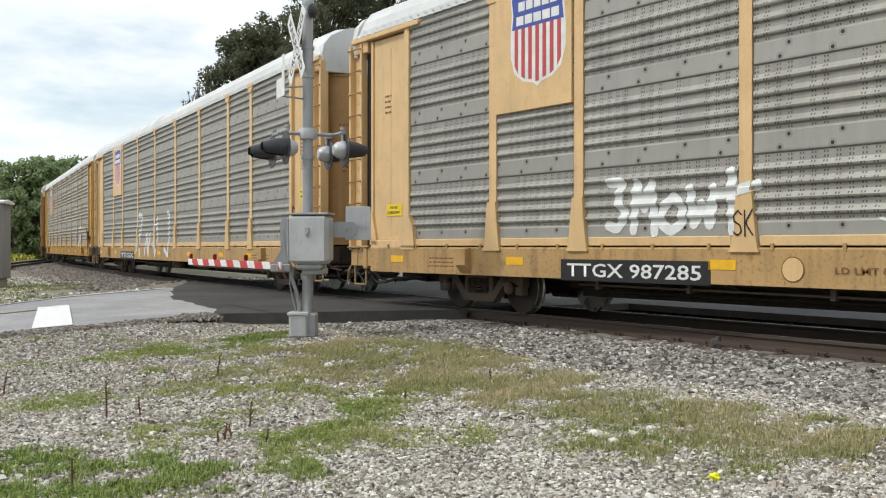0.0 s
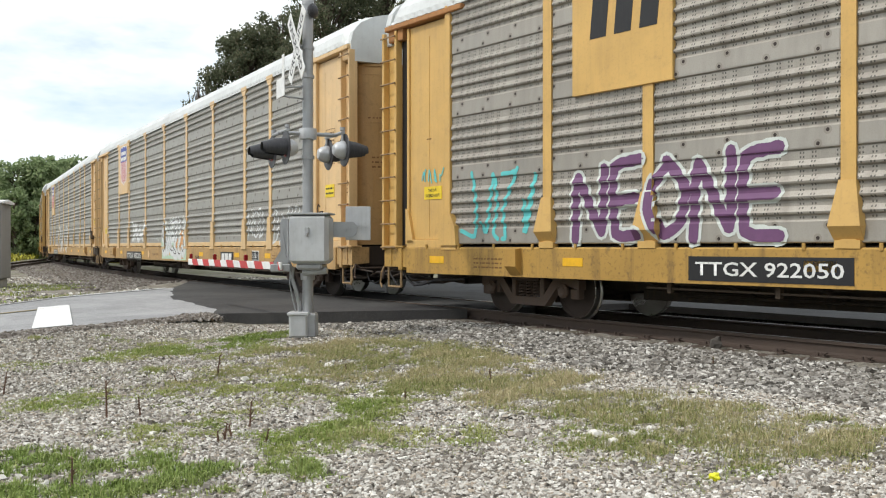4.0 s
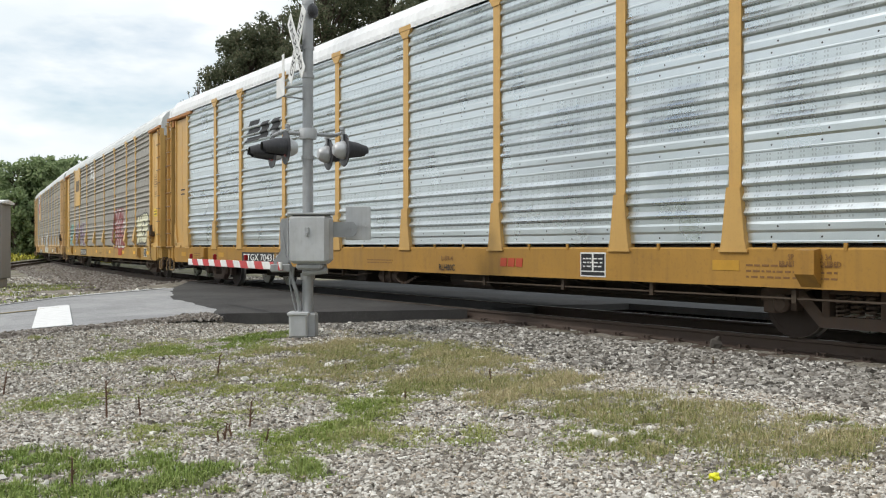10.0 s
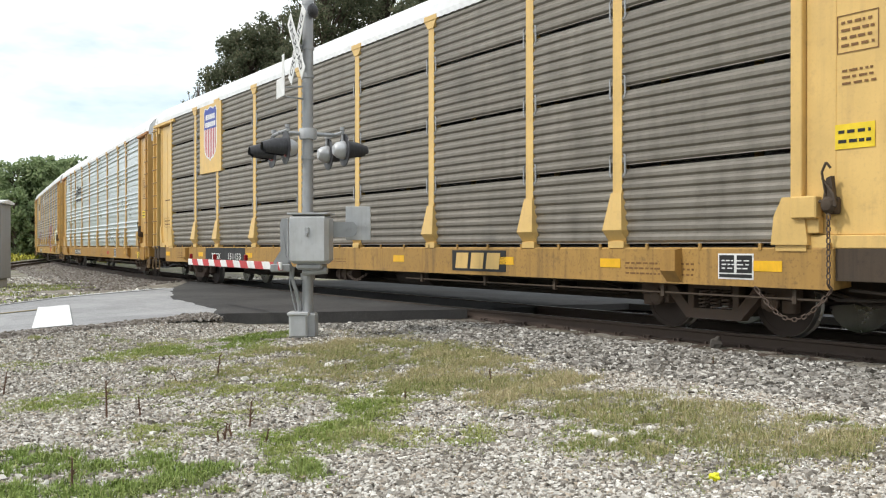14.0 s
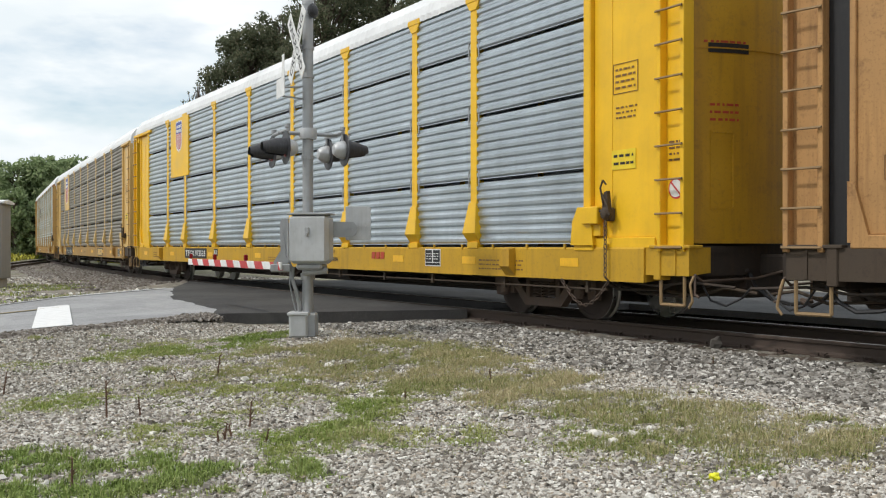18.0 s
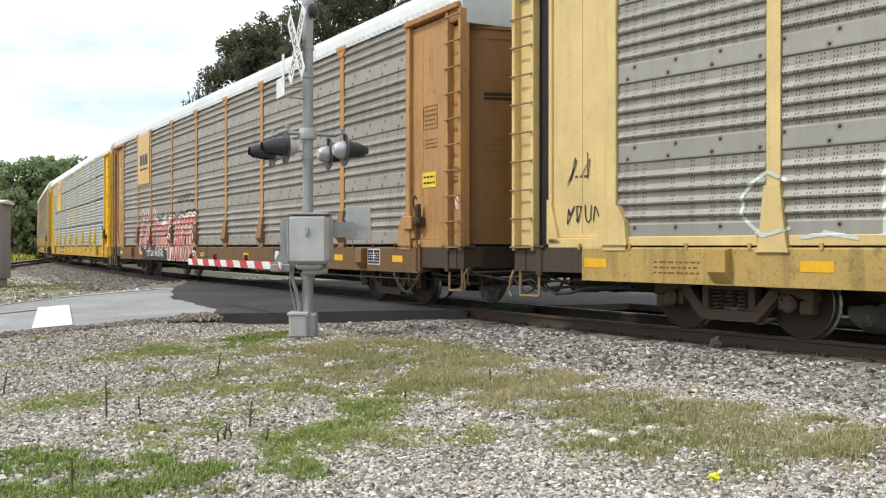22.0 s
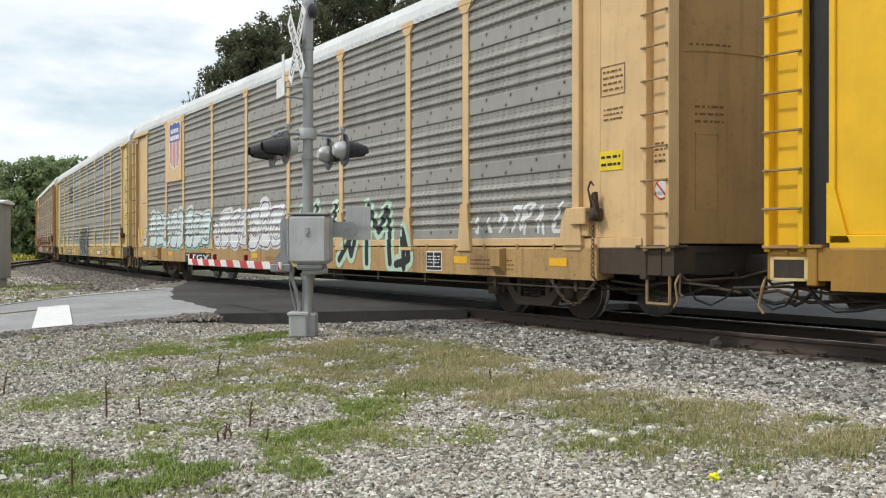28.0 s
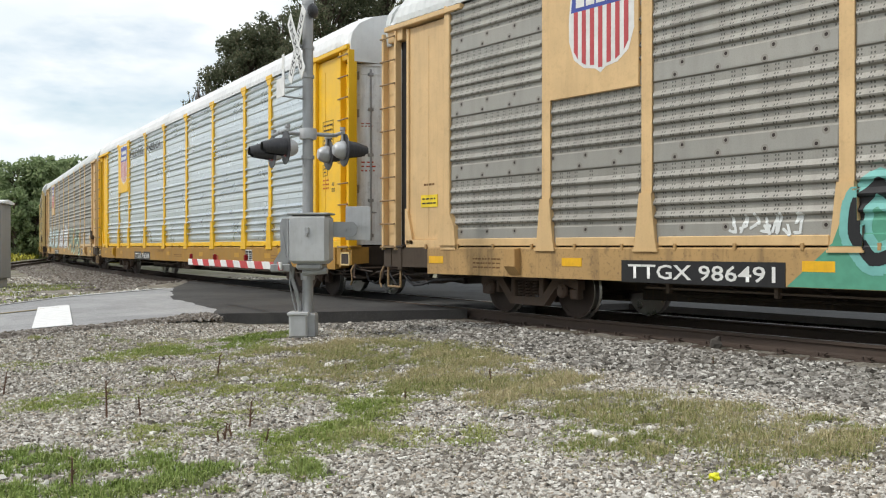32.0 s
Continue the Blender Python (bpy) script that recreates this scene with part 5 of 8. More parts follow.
STONE_DARK = stone_mat("brown_grey_ballast", [(0.0, (0.09, 0.075, 0.06)), (0.4, (0.2, 0.175, 0.15)), (0.8, (0.32, 0.29, 0.26)), (1.0, (0.45, 0.43, 0.4))])
STONE_BED = stone_mat("grey_track_ballast", [(0.0, (0.045, 0.041, 0.035)), (0.2, (0.13, 0.12, 0.104)), (0.5, (0.265, 0.25, 0.225)), (0.8, (0.41, 0.39, 0.355)), (1.0, (0.72, 0.7, 0.65))])
STONE = stone_mat("pale_limestone_ballast", [(0.0, (0.07, 0.062, 0.052)), (0.16, (0.22, 0.2, 0.17)), (0.38, (0.4, 0.37, 0.325)), (0.48, (0.47, 0.395, 0.31)), (0.58, (0.47, 0.445, 0.4)), (0.8, (0.65, 0.62, 0.565)), (1.0, (0.9, 0.88, 0.82))])


def build_stones():
    rng = np.random.default_rng(11)
    # wedge of ground before the viewer, thicker near the eye
    n = 330000
    y = np.sqrt(rng.uniform(4.2 ** 2, 19.7 ** 2, n))
    near = rng.random(n) < 0.42
    y = np.where(near, rng.uniform(4.2, 9.5, n), y)
    x = (rng.random(n) * 2 - 1) * (0.47 * y + 0.35)
    d = line_distance(x, y, MAIN_X, MAIN_Y)
    dry = smooth_noise(x, y, 0.8, 5) * 0.6 + smooth_noise(x, y, 0.25, 6) * 0.4
    g = grass_at(x, y)
    bed = (d < 3.3) & (d > 0.9)
    mud = patches(x, y, BARE_SOIL)
    want = np.where(bed & (g < 0.5), 1.0, np.clip(1.1 - g * 0.72 - mud * 0.75 + (dry - 0.5) * 1.1, 0.12, 1))
    keep = (rng.random(n) < want) & (d > 0.85) & ((y < 14) | (x < 8))
    x, y, d, bed = x[keep], y[keep], d[keep], bed[keep]
    z, on = full_ground(x, y)
    ok = ~on
    x, y, z, d, bed = x[ok], y[ok], z[ok], d[ok], bed[ok]
    r = rng.random(len(x))
    size = np.where(bed, 0.027 + 0.029 * r ** 1.5, 0.013 + 0.018 * r ** 1.7 + np.where(rng.random(len(x)) < 0.012, 0.02, 0))
    zs = z - np.where(d < 1.42, 0.035, 0) + size * rng.uniform(0.05, 0.4, len(x))
    for which, mat, name, label, seed in ((~bed, STONE, "gravel", "loose pale limestone gravel on soil", 12), (bed, STONE_BED, "ballast", "grey broken ballast beside the rails", 17)):
        tagged(new(name, stone_mesh(name, x[which], y[which], zs[which], size[which], mat, seed)), label, "gravel", kind="stuff")
    # beyond the road and along the far line, coarser
    n = 15000
    s = rng.uniform(14.5, 62, n) ** 1.0
    q = rng.uniform(0.9, 4.2, n)
    pts = np.array([on_line(a, b) for a, b in zip(s, q)])
    x, y = pts[:, 0], pts[:, 1]
    z, on = full_ground(x, y)
    ok = ~on
    x, y, z = x[ok], y[ok], z[ok]
    size = rng.uniform(0.05, 0.1, len(x))
    tagged(new("ballast", stone_mesh("ballast", x, y, z + size * 0.15, size, STONE_DARK, 13)), "grey ballast stones along the railway track", "gravel", kind="stuff")
    n = 14000
    x, y = rng.uniform(-22, -6, n), rng.uniform(19, 42, n)
    z, on = full_ground(x, y)
    dd = line_distance(x, y, MAIN_X, MAIN_Y)
    ok = ~on & (dd > 3.2) & (smooth_noise(x, y, 2.2, 8) > 0.35)
    size = rng.uniform(0.04, 0.1, ok.sum())
    tagged(new("gravel", stone_mesh("gravel", x[ok], y[ok], z[ok] + size * 0.15, size, STONE, 14)), "pale gravel between the road and the side track", "gravel", kind="stuff")
    # crumbs along the road's broken near edge
    n = 5200
    ends = [np.array(ROAD[i][0]) for i in (0, 1, 2, 3)]
    ends[0] = ends[1] + (ends[0] - ends[1]) * 0.12
    leg = rng.choice(3, n, p=[0.35, 0.3, 0.35])
    t = rng.random(n)
    p = np.array(ends)[leg] * (1 - t)[:, None] + np.array(ends)[leg + 1] * t[:, None]
    o = rng.normal(0, 1, n) * (0.07 + 0.12 * smooth_noise(p[:, 0], p[:, 1], 0.5, 71))
    x, y = p[:, 0] + 0.7 * o, p[:, 1] - 0.7 * o
    size = rng.uniform(0.018, 0.05, n)
    tagged(new("gravel", stone_mesh("gravel", x, y, p[:, 2] - 0.006 - np.clip(o, 0, 1) * 0.16 + size * 0.12, size, STONE_DARK, 16)), "dark crumbs of asphalt along the broken road edge", "gravel", kind="stuff")
    n = 9000
    s, q = rng.uniform(-21, CROSS[0] - 0.2, n), rng.uniform(-2.6, 0.95, n)
    pts = np.array([on_line(a, b) for a, b in zip(s, q)])
    size = rng.uniform(0.035, 0.07, n)
    tagged(new("ballast", stone_mesh("ballast", pts[:, 0], pts[:, 1], np.full(n, -0.235) + size * 0.3, size, STONE_DARK, 15)), "ballast stones between the ties", "gravel", kind="stuff")


build_stones()


def grass_mat(name, lo, hi, dry):
    k = Nodes(name)
    geo = k.n("ShaderNodeNewGeometry")
    r = geo.outputs["Random Per Island"]
    c = k.ramp(r, (0.0, lo), (0.55, hi), (0.85, hi), (1.0, dry))
    patch = k.noise(0.9, 3)
    c = k.mix(k.math("MULTIPLY", k.ramp(patch, (0.42, 0.0), (0.62, 1.0)), 0.55), c, dry)
    k.b.inputs["Subsurface Weight"].default_value = 0.0
    return k.done(c, 0.75, 0, 0.25)


GRASS = grass_mat("roadside_grass_blades", (0.13, 0.18, 0.035), (0.26, 0.33, 0.08), (0.42, 0.4, 0.17))
GRASS_LUSH = grass_mat("lush_green_grass", (0.11, 0.16, 0.035), (0.22, 0.3, 0.075), (0.36, 0.38, 0.15))
GRASS_DRY = grass_mat("dry_seeding_grass", (0.19, 0.2, 0.075), (0.34, 0.32, 0.15), (0.52, 0.42, 0.27))


def blades(name, x, y, z, h, mat, seed, width=0.006, droop=0.9):
    rng = np.random.default_rng(seed)
    n = len(x)
    a = rng.uniform(0, 2 * math.pi, n)
    lean = np.abs(rng.normal(0, droop, n)) * h
    dx, dy = np.cos(a), np.sin(a)
    w = width * rng.uniform(0.6, 1.4, n)
    px, py = -dy * w, dx * w
    lv = []
    for t, k in ((0.0, 1.0), (0.55, 0.75)):
        for s in (-1, 1):
            lv.append(np.stack([x + dx * lean * t ** 1.8 + px * s * k, y + dy * lean * t ** 1.8 + py * s * k, z + h * t], -1))
    lv.append(np.stack([x + dx * lean, y + dy * lean, z + h * (1 - 0.4 * np.minimum(1.6, lean / h))], -1))
    v = np.stack(lv, 1).reshape(-1, 3)
    f = np.array([(0, 1, 3), (0, 3, 2), (2, 3, 4)])
    faces = (f[None] + 5 * np.arange(n)[:, None, None]).reshape(-1, 3)
    return quick_mesh(name, v, faces, mat)


def build_grass():
    rng = np.random.default_rng(21)
    n = 900000
    y = 4.3 + 11 * rng.random(n) ** 0.75
    x = (rng.random(n) * 2 - 1) * (0.47 * y + 0.3)
    near = grass_at(x, y) + 0.35 * (smooth_noise(x, y, 0.3, 37) > 0.72) > 0.08
    x, y = x[near], y[near]
    n = len(x)
    m = smooth_noise(x, y, 0.42, 31) * 0.3 + smooth_noise(x, y, 0.15, 32) * 0.4 + smooth_noise(x, y, 0.06, 33) * 0.3
    wob = (smooth_noise(x, y, 0.5, 34) - 0.5) * 0.75
    d = line_distance(x, y, MAIN_X, MAIN_Y)
    z, on = full_ground(x, y)
    free = ~on & (d > 2.7)
    for which, mat, w, droop, low, high, thick, label, seed in (
            (DRY_PATCHES, GRASS_DRY, 0.0026, 0.85, 0.025, 0.12, 0.52, "taller dry seeding grass beside the ballast", 23),
            (DRY_PATCHES, GRASS, 0.0032, 0.9, 0.02, 0.06, 0.62, "green grass under the dry stalks", 29),
            (GREEN_PATCHES, GRASS, 0.0036, 1.0, 0.02, 0.075, 0.85, "short green grass among the gravel", 22),
            (THIN_TURF, GRASS, 0.0032, 1.0, 0.012, 0.06, 0.85, "thin yellow-green turf between stones", 26),
            (SPARSE_PATCHES, GRASS, 0.0034, 1.0, 0.015, 0.06, 0.7, "sparse green and yellowed grass in the gravel", 28),
            (LUSH_PATCHES, GRASS_LUSH, 0.0045, 0.8, 0.03, 0.1, 0.8, "fresh green grass tufts in the gravel", 27)):
        g = np.clip(patches(x, y, which) + wob, 0, 1)
        p = np.clip((g - 0.24) * 1.6 + (m - 0.5) * 6.0, 0, 1) * np.clip(g * 1.7, 0.02, 1)
        pick = (rng.random(n) < p * thick) & free
        h = rng.uniform(low, high, pick.sum()) * (0.35 + 1.2 * m[pick]) * np.clip(0.5 + 0.6 * g[pick], 0.5, 1)
        tagged(new("grass", blades("grass", x[pick], y[pick], z[pick] - 0.01, h, mat, seed, w, droop)), label, "grass", kind="stuff")
    # grass strips beyond the road
    n = 30000
    x, y = rng.uniform(-19, -5, n), rng.uniform(20, 36, n)
    z, on = full_ground(x, y)
    d = line_distance(x, y, MAIN_X, MAIN_Y)
    ok = ~on & (d > 2.9) & (smooth_noise(x, y * 2.2, 2.6, 41) > 0.58)
    tagged(new("grass", blades("grass", x[ok], y[ok], z[ok], rng.uniform(0.05, 0.14, ok.sum()), GRASS, 24, 0.012)), "sparse grass on the gravel beyond the road", "grass", kind="stuff")
    n = 22000
    x, y = rng.uniform(-75, -24, n), rng.uniform(78, 135, n)
    z, on = ground_z(x, y), None
    d = np.minimum(line_distance(x, y, MAIN_X, MAIN_Y), line_distance(x, y, SIDE[:, 0], SIDE[:, 1]))
    ok = (d > 3.5)
    meadow = grass_mat("yellow_flowering_weeds", (0.16, 0.2, 0.03), (0.34, 0.34, 0.05), (0.5, 0.42, 0.06))
    tagged(new("weeds", blades("weeds", x[ok], y[ok], z[ok], rng.uniform(0.3, 0.9, ok.sum()), meadow, 25, 0.085)), "yellow-green tall weeds below the far trees", "grass", kind="stuff")


build_grass()


# ---- weeds, litter ----
def weed_stalk(x, y, h, seed, mat, leaves):
    rng = random.Random(seed)
    z = float(full_ground(np.array([x]), np.array([y]))[0][0])
    root = thing("weed", "dead brown weed stalk standing in the gravel" if not leaves else "small green leafy weed in the gravel", "plant", "weeds in the gravel", at=pose(x, y, z - 0.02))
    m = MB()
    p, q = Vector((0, 0, 0)), Vector((rng.uniform(-0.04, 0.04), rng.uniform(-0.04, 0.04), h))
    m.rod(p, q, 0.011, 5, 0.005)
    for i in range(rng.randint(4, 8)):
        t = rng.uniform(0.25, 1)
        a = rng.uniform(0, 6.28)
        o = p.lerp(q, t)
        m.rod(o, o + Vector((math.cos(a) * h * 0.16, math.sin(a) * h * 0.16, h * rng.uniform(0.05, 0.2))), 0.006, 4, 0.002)
    part("stem", m.mesh("stem", mat), root)
    tuft = MB()
    for i in range(26):
        t = rng.uniform(0.15, 1.0)
        a = rng.uniform(0, 6.28)
        o = p.lerp(q, t)
        r = h * (0.2 if leaves else 0.08) * rng.uniform(0.4, 1)
        c, s = math.cos(a) * r, math.sin(a) * r
        w = r * 0.25
        tuft.add([o, o + Vector((c * 0.6 - s / r * w, s * 0.6 + c / r * w, r * 0.3)), o + Vector((c, s, r * rng.uniform(-0.2, 0.5))), o + Vector((c * 0.6 + s / r * w, s * 0.6 - c / r * w, r * 0.25))], [(0, 1, 2, 3)])
    part("seed_tuft" if not leaves else "foliage", tuft.mesh("tuft", GRASS if leaves else mat), root)


DEAD = paint("dead_brown_stalk", (0.13, 0.075, 0.05), 0.9, 0, (0.25, 0.16, 0.1), 0.5, 30, 0.0)
for _i, (_x, _y, _h, _l) in enumerate([
        (-2.96, 8.48, 0.36, False), (-2.68, 8.54, 0.2, False), (-2.56, 10.93, 0.26, False), (-1.59, 7.92, 0.24, False), (-1.7, 7.47, 0.16, False), (-1.65, 7.54, 0.12, False), (-4.54, 9.94, 0.26, False), (-2.88, 10.46, 0.1, False),
        (2.95, 10.55, 0.13, True), (0.5, 9.9, 0.13, True), (-1.72, 7.4, 0.1, True), (-2.35, 6.1, 0.22, True), (-1.35, 7.3, 0.14, True), (-0.35, 9.0, 0.12, True), (-1.1, 10.9, 0.1, True)]):
    weed_stalk(_x, _y, _h, 50 + _i, DEAD, _l)


def build_litter():
    k = paint("crumpled_yellow_plastic", (0.82, 0.8, 0.03), 0.4, 0, (0.5, 0.45, 0.03), 0.3, 30, 0.2)
    x, y = 1.67, 5.91
    z = float(full_ground(np.array([x]), np.array([y]))[0][0])
    bm = bmesh.new()
    bmesh.ops.create_icosphere(bm, subdivisions=3, radius=0.034)
    for v in bm.verts:
        v.co *= 1 + 0.45 * noise.noise(v.co * 45)
        v.co.z *= 0.75
    me = bpy.data.meshes.new("litter")
    bm.to_mesh(me)
    bm.free()
    me.materials.append(k)
    thing("litter", "crumpled bright yellow plastic scrap on the gravel", "litter", at=pose(x, y, z + 0.028), mesh=me)
    rng = random.Random(5)
    for x, y, s in ((1.14, 7.24, 0.06), (1.24, 7.0, 0.045), (-1.34, 11.29, 0.06), (1.6, 7.4, 0.035), (-0.6, 9.35, 0.05)):
        bm = bmesh.new()
        bmesh.ops.create_icosphere(bm, subdivisions=2, radius=s)
        for v in bm.verts:
            v.co *= 1 + 0.35 * noise.noise(v.co * (1.6 / s) + Vector((x * 9, y * 5, 0)))
            v.co.z *= 0.6
        me = bpy.data.meshes.new("rock")
        bm.to_mesh(me)
        bm.free()
        me.materials.append(STONE_PALE)
        z = float(full_ground(np.array([x]), np.array([y]))[0][0])
        thing("rock", "larger pale limestone lump lying in the gravel", "rock", "rocks in the gravel", at=pose(x, y, z + s * 0.3, 0, 0, rng.uniform(0, 360)), mesh=me)


def build_lump():
    x, y, s = 3.42, 12.05, 0.075
    bm = bmesh.new()
    bmesh.ops.create_icosphere(bm, subdivisions=2, radius=s)
    for v in bm.verts:
        v.co *= 1 + 0.5 * noise.noise(v.co * 22)
        v.co.z *= 1.15
    me = bpy.data.meshes.new("rock")
    bm.to_mesh(me)
    bm.free()
    me.materials.append(paint("dark_grey_stone", (0.09, 0.08, 0.07), 0.9, 0, (0.05, 0.045, 0.04), 0.5, 14, 0.4))
    thing("rock", "dark stone lump lying against the rail", "rock", "rocks in the gravel", at=pose(x, y, -0.13), mesh=me)


build_lump()
STONE_PALE = paint("pale_limestone", (0.74, 0.71, 0.65), 0.9, 0, (0.3, 0.27, 0.23), 0.4, 12, 0.3)
build_litter()


# ---- trees ----
def leaf_mat(name, dark, mid, light):
    k = Nodes(name)
    geo = k.n("ShaderNodeNewGeometry")
    c = k.ramp(geo.outputs["Random Per Island"], (0.0, dark), (0.6, mid), (1.0, light))
    patch = k.noise(0.45, 3)
    c = k.mix(k.math("MULTIPLY", k.ramp(patch, (0.4, 0.0), (0.65, 1.0)), 0.5), c, dark)
    mat = k.done(c, 0.7, 0, 0.3)
    out = [n for n in k.nt.nodes if n.type == "OUTPUT_MATERIAL"][0]
    tl, mx = k.n("ShaderNodeBsdfTranslucent"), k.n("ShaderNodeMixShader")
    k.nt.links.new(c, tl.inputs["Color"])
    mx.inputs[0].default_value = 0.5
    k.nt.links.new(k.b.outputs[0], mx.inputs[1])
    k.nt.links.new(tl.outputs[0], mx.inputs[2])
    k.nt.links.new(mx.outputs[0], out.inputs["Surface"])
    return mat


LEAVES = {
    "oak": leaf_mat("dark_oak_leaves", (0.085, 0.1, 0.06), (0.155, 0.175, 0.1), (0.27, 0.25, 0.165)),
    "far": leaf_mat("far_green_leaves", (0.17, 0.23, 0.11), (0.3, 0.38, 0.19), (0.43, 0.49, 0.27)),
    "light": leaf_mat("light_green_leaves", (0.13, 0.2, 0.06), (0.26, 0.37, 0.1), (0.38, 0.48, 0.15)),
}
BARK = paint("grey_brown_bark", (0.11, 0.085, 0.065), 0.9, 0, (0.05, 0.04, 0.03), 0.5, 4, 0.5)


def crown_mesh(clumps, leaf, size, n, seed):
    """Small leaf quads spread through clumps (centre, radius)."""
    rng = np.random.default_rng(seed)
    vol = np.array([r ** 2.4 for _, r in clumps])
    which = rng.choice(len(clumps), n, p=vol / vol.sum())
    c = np.array([p for p, _ in clumps])[which]
    r = np.array([q for _, q in clumps])[which]
    d = rng.normal(size=(n, 3))
    d /= np.linalg.norm(d, axis=1)[:, None]
    p = c + d * (r * (0.1 + 1.15 * rng.random(n) ** 0.6))[:, None] * np.array([1, 1, 0.8])
    u = rng.normal(size=(n, 3))
    u /= np.linalg.norm(u, axis=1)[:, None]
    w = np.cross(u, d + rng.normal(0, 0.6, (n, 3)))
    w /= np.linalg.norm(w, axis=1)[:, None] + 1e-6
    s = (size * rng.uniform(0.5, 1.3, n))[:, None]
    v = np.stack([p - u * s, p - w * s * 0.55, p + u * s, p + w * s * 0.55], 1)
    f = np.arange(4 * n).reshape(n, 4)
    return quick_mesh("crown", v.reshape(-1, 3), f, LEAVES[leaf])


def make_tree(x, y, h, spread, leaf, label, seed, n, size, base=0.3, pine=False, group="trees behind the railway"):
    rng = random.Random(seed)
    z = float(ground_z(np.array([x]), np.array([y]))[0])
    t = thing("tree", label, "tree", group, at=pose(x, y, z - 0.1))
    m = MB()
    m.rod((0, 0, 0), (rng.uniform(-0.3, 0.3), rng.uniform(-0.3, 0.3), h * 0.55), 0.022 * h, 9, 0.013 * h)
    top = Vector((0, 0, h * 0.55))
    m.rod(top, (rng.uniform(-0.5, 0.5), 0, h * 0.92), 0.013 * h, 7, 0.003 * h)
    clumps = []
    k = 95 if not pine else 60
    for i in range(k):
        f = base + ((1.0 if pine else 0.97) - base) * (i + rng.random()) / k
        a = i * 2.4 + rng.uniform(-0.5, 0.5)
        if pine:
            w = spread * (1.03 - f) ** 0.7 * rng.uniform(0.3, 1.0)
            r = max(0.2, spread * 0.42 * (1.05 - f) ** 0.8)
        else:
            w = spread * math.sqrt(max(0.05, 1 - ((f - 0.55) / 0.5) ** 2)) * rng.uniform(0.35, 0.9)
            r = spread * rng.uniform(0.11, 0.28)
        p = (math.cos(a) * w, math.sin(a) * w, h * f - r * 0.2)
        clumps.append((p, r))
        o = Vector((0, 0, max(0.1, f - 0.14) * h))
        m.rod(o, p, 0.006 * h, 5, 0.0015 * h)
    part("trunk", m.mesh("trunk", BARK), t)
    part("crown", crown_mesh(clumps, leaf, size, n, seed), t)


OAK = "dark green broad-crowned tree beyond the railway line"
make_tree(-15.55, 76, 19.2, 3.45, "oak", OAK, 1, 34000, 0.135, 0.3)
make_tree(-13.0, 79, 21.4, 3.6, "oak", OAK, 2, 34000, 0.135, 0.3)
make_tree(-9.0, 75, 24.0, 4.2, "oak", OAK, 3, 34000, 0.14, 0.3)
make_tree(-4.6, 77, 26.5, 5.0, "oak", OAK, 4, 34000, 0.14, 0.3)
make_tree(0.6, 72, 26.0, 5.0, "oak", OAK, 5, 16000, 0.2, 0.3)
make_tree(6.5, 74, 24.0, 5.0, "oak", OAK, 6, 7000, 0.3, 0.3)
for _i, (_x, _y, _h) in enumerate(((-21.3, 84, 16.2), (-22.1, 84.6, 15.2), (-22.8, 85.2, 14.6), (-20.4, 83.4, 17.4))):
    make_tree(_x, _y, _h, 2.4, "oak", "small dark conifer at the edge of the trees", 7 + _i, 7000, 0.11, 0.2, True)
_rng = random.Random(9)
for _i in range(16):
    _x = -72 + _i * 2.2 + _rng.uniform(-0.7, 0.7)
    make_tree(_x, 122 + _rng.uniform(-6, 10), _rng.uniform(11.4, 13.4), _rng.uniform(3.0, 4.0), "far", "green deciduous tree at the far edge of the field", 20 + _i, 5600, 0.3, 0.03, group="far trees")
for _i in range(12):
    _x = -62 + _i * 2.3 + _rng.uniform(-0.8, 0.8)
    make_tree(_x, 111 + _rng.uniform(-3, 3), _rng.uniform(4.5, 9.0), _rng.uniform(2.0, 3.0), "light" if _i % 4 == 1 else "far", "leafy bush before the far trees", 80 + _i, 3400, 0.25, 0.02, group="far trees")


def build_woods():
    """Low woods round the horizon, nearer behind the viewer: unseen, added to darken reflections."""
    rng = random.Random(77)
    clumps = []
    for i in range(300):
        a = 2 * math.pi * i / 300
        behind = math.cos(a) < 0.35
        r = rng.uniform(62, 84) if behind else rng.uniform(230, 270)
        x, y = r * math.sin(a), r * math.cos(a)
        h = rng.uniform(4.5, 7.5) if behind else rng.uniform(5, 8)
        if np.min(np.hypot(LINE_X - x, LINE_Y - y)) > 15:
            clumps.append(((x, y, h * 0.55), h))
    tagged(new("woods", crown_mesh(clumps, "far", 1.15, 30000, 78)), "green woods round the horizon, with an unseen nearer belt added behind", "woods", kind="stuff")


build_woods()


# ---- the crossing signal and gate ----
MAST = (-2.04, 14.55)
FACE, ARM = Vector((-0.91, -0.42, 0)), Vector((-0.42, 0.91, 0))
UP = Vector((0, 0, 1))
RUBBER = paint("black_hood_enamel", (0.035, 0.035, 0.04), 0.45, 0.0, (0.12, 0.12, 0.12), 0.4, 6, 0.05)
GREY_CASE = paint("grey_cabinet_paint", (0.3, 0.3, 0.29), 0.55, 0.1, (0.18, 0.17, 0.15), 0.35, 1.5, 0.05)
LENS = paint("dark_red_signal_lens", (0.25, 0.012, 0.015), 0.15, 0.0, (0.1, 0.01, 0.01), 0.2, 8, 0.0)


def turned(xaxis, at):
    """A pose whose x axis points along xaxis, z up."""
    x = Vector(xaxis).normalized()
    y = UP.cross(x)
    return Matrix.Translation(at) @ Matrix((x, y, UP)).transposed().to_4x4()


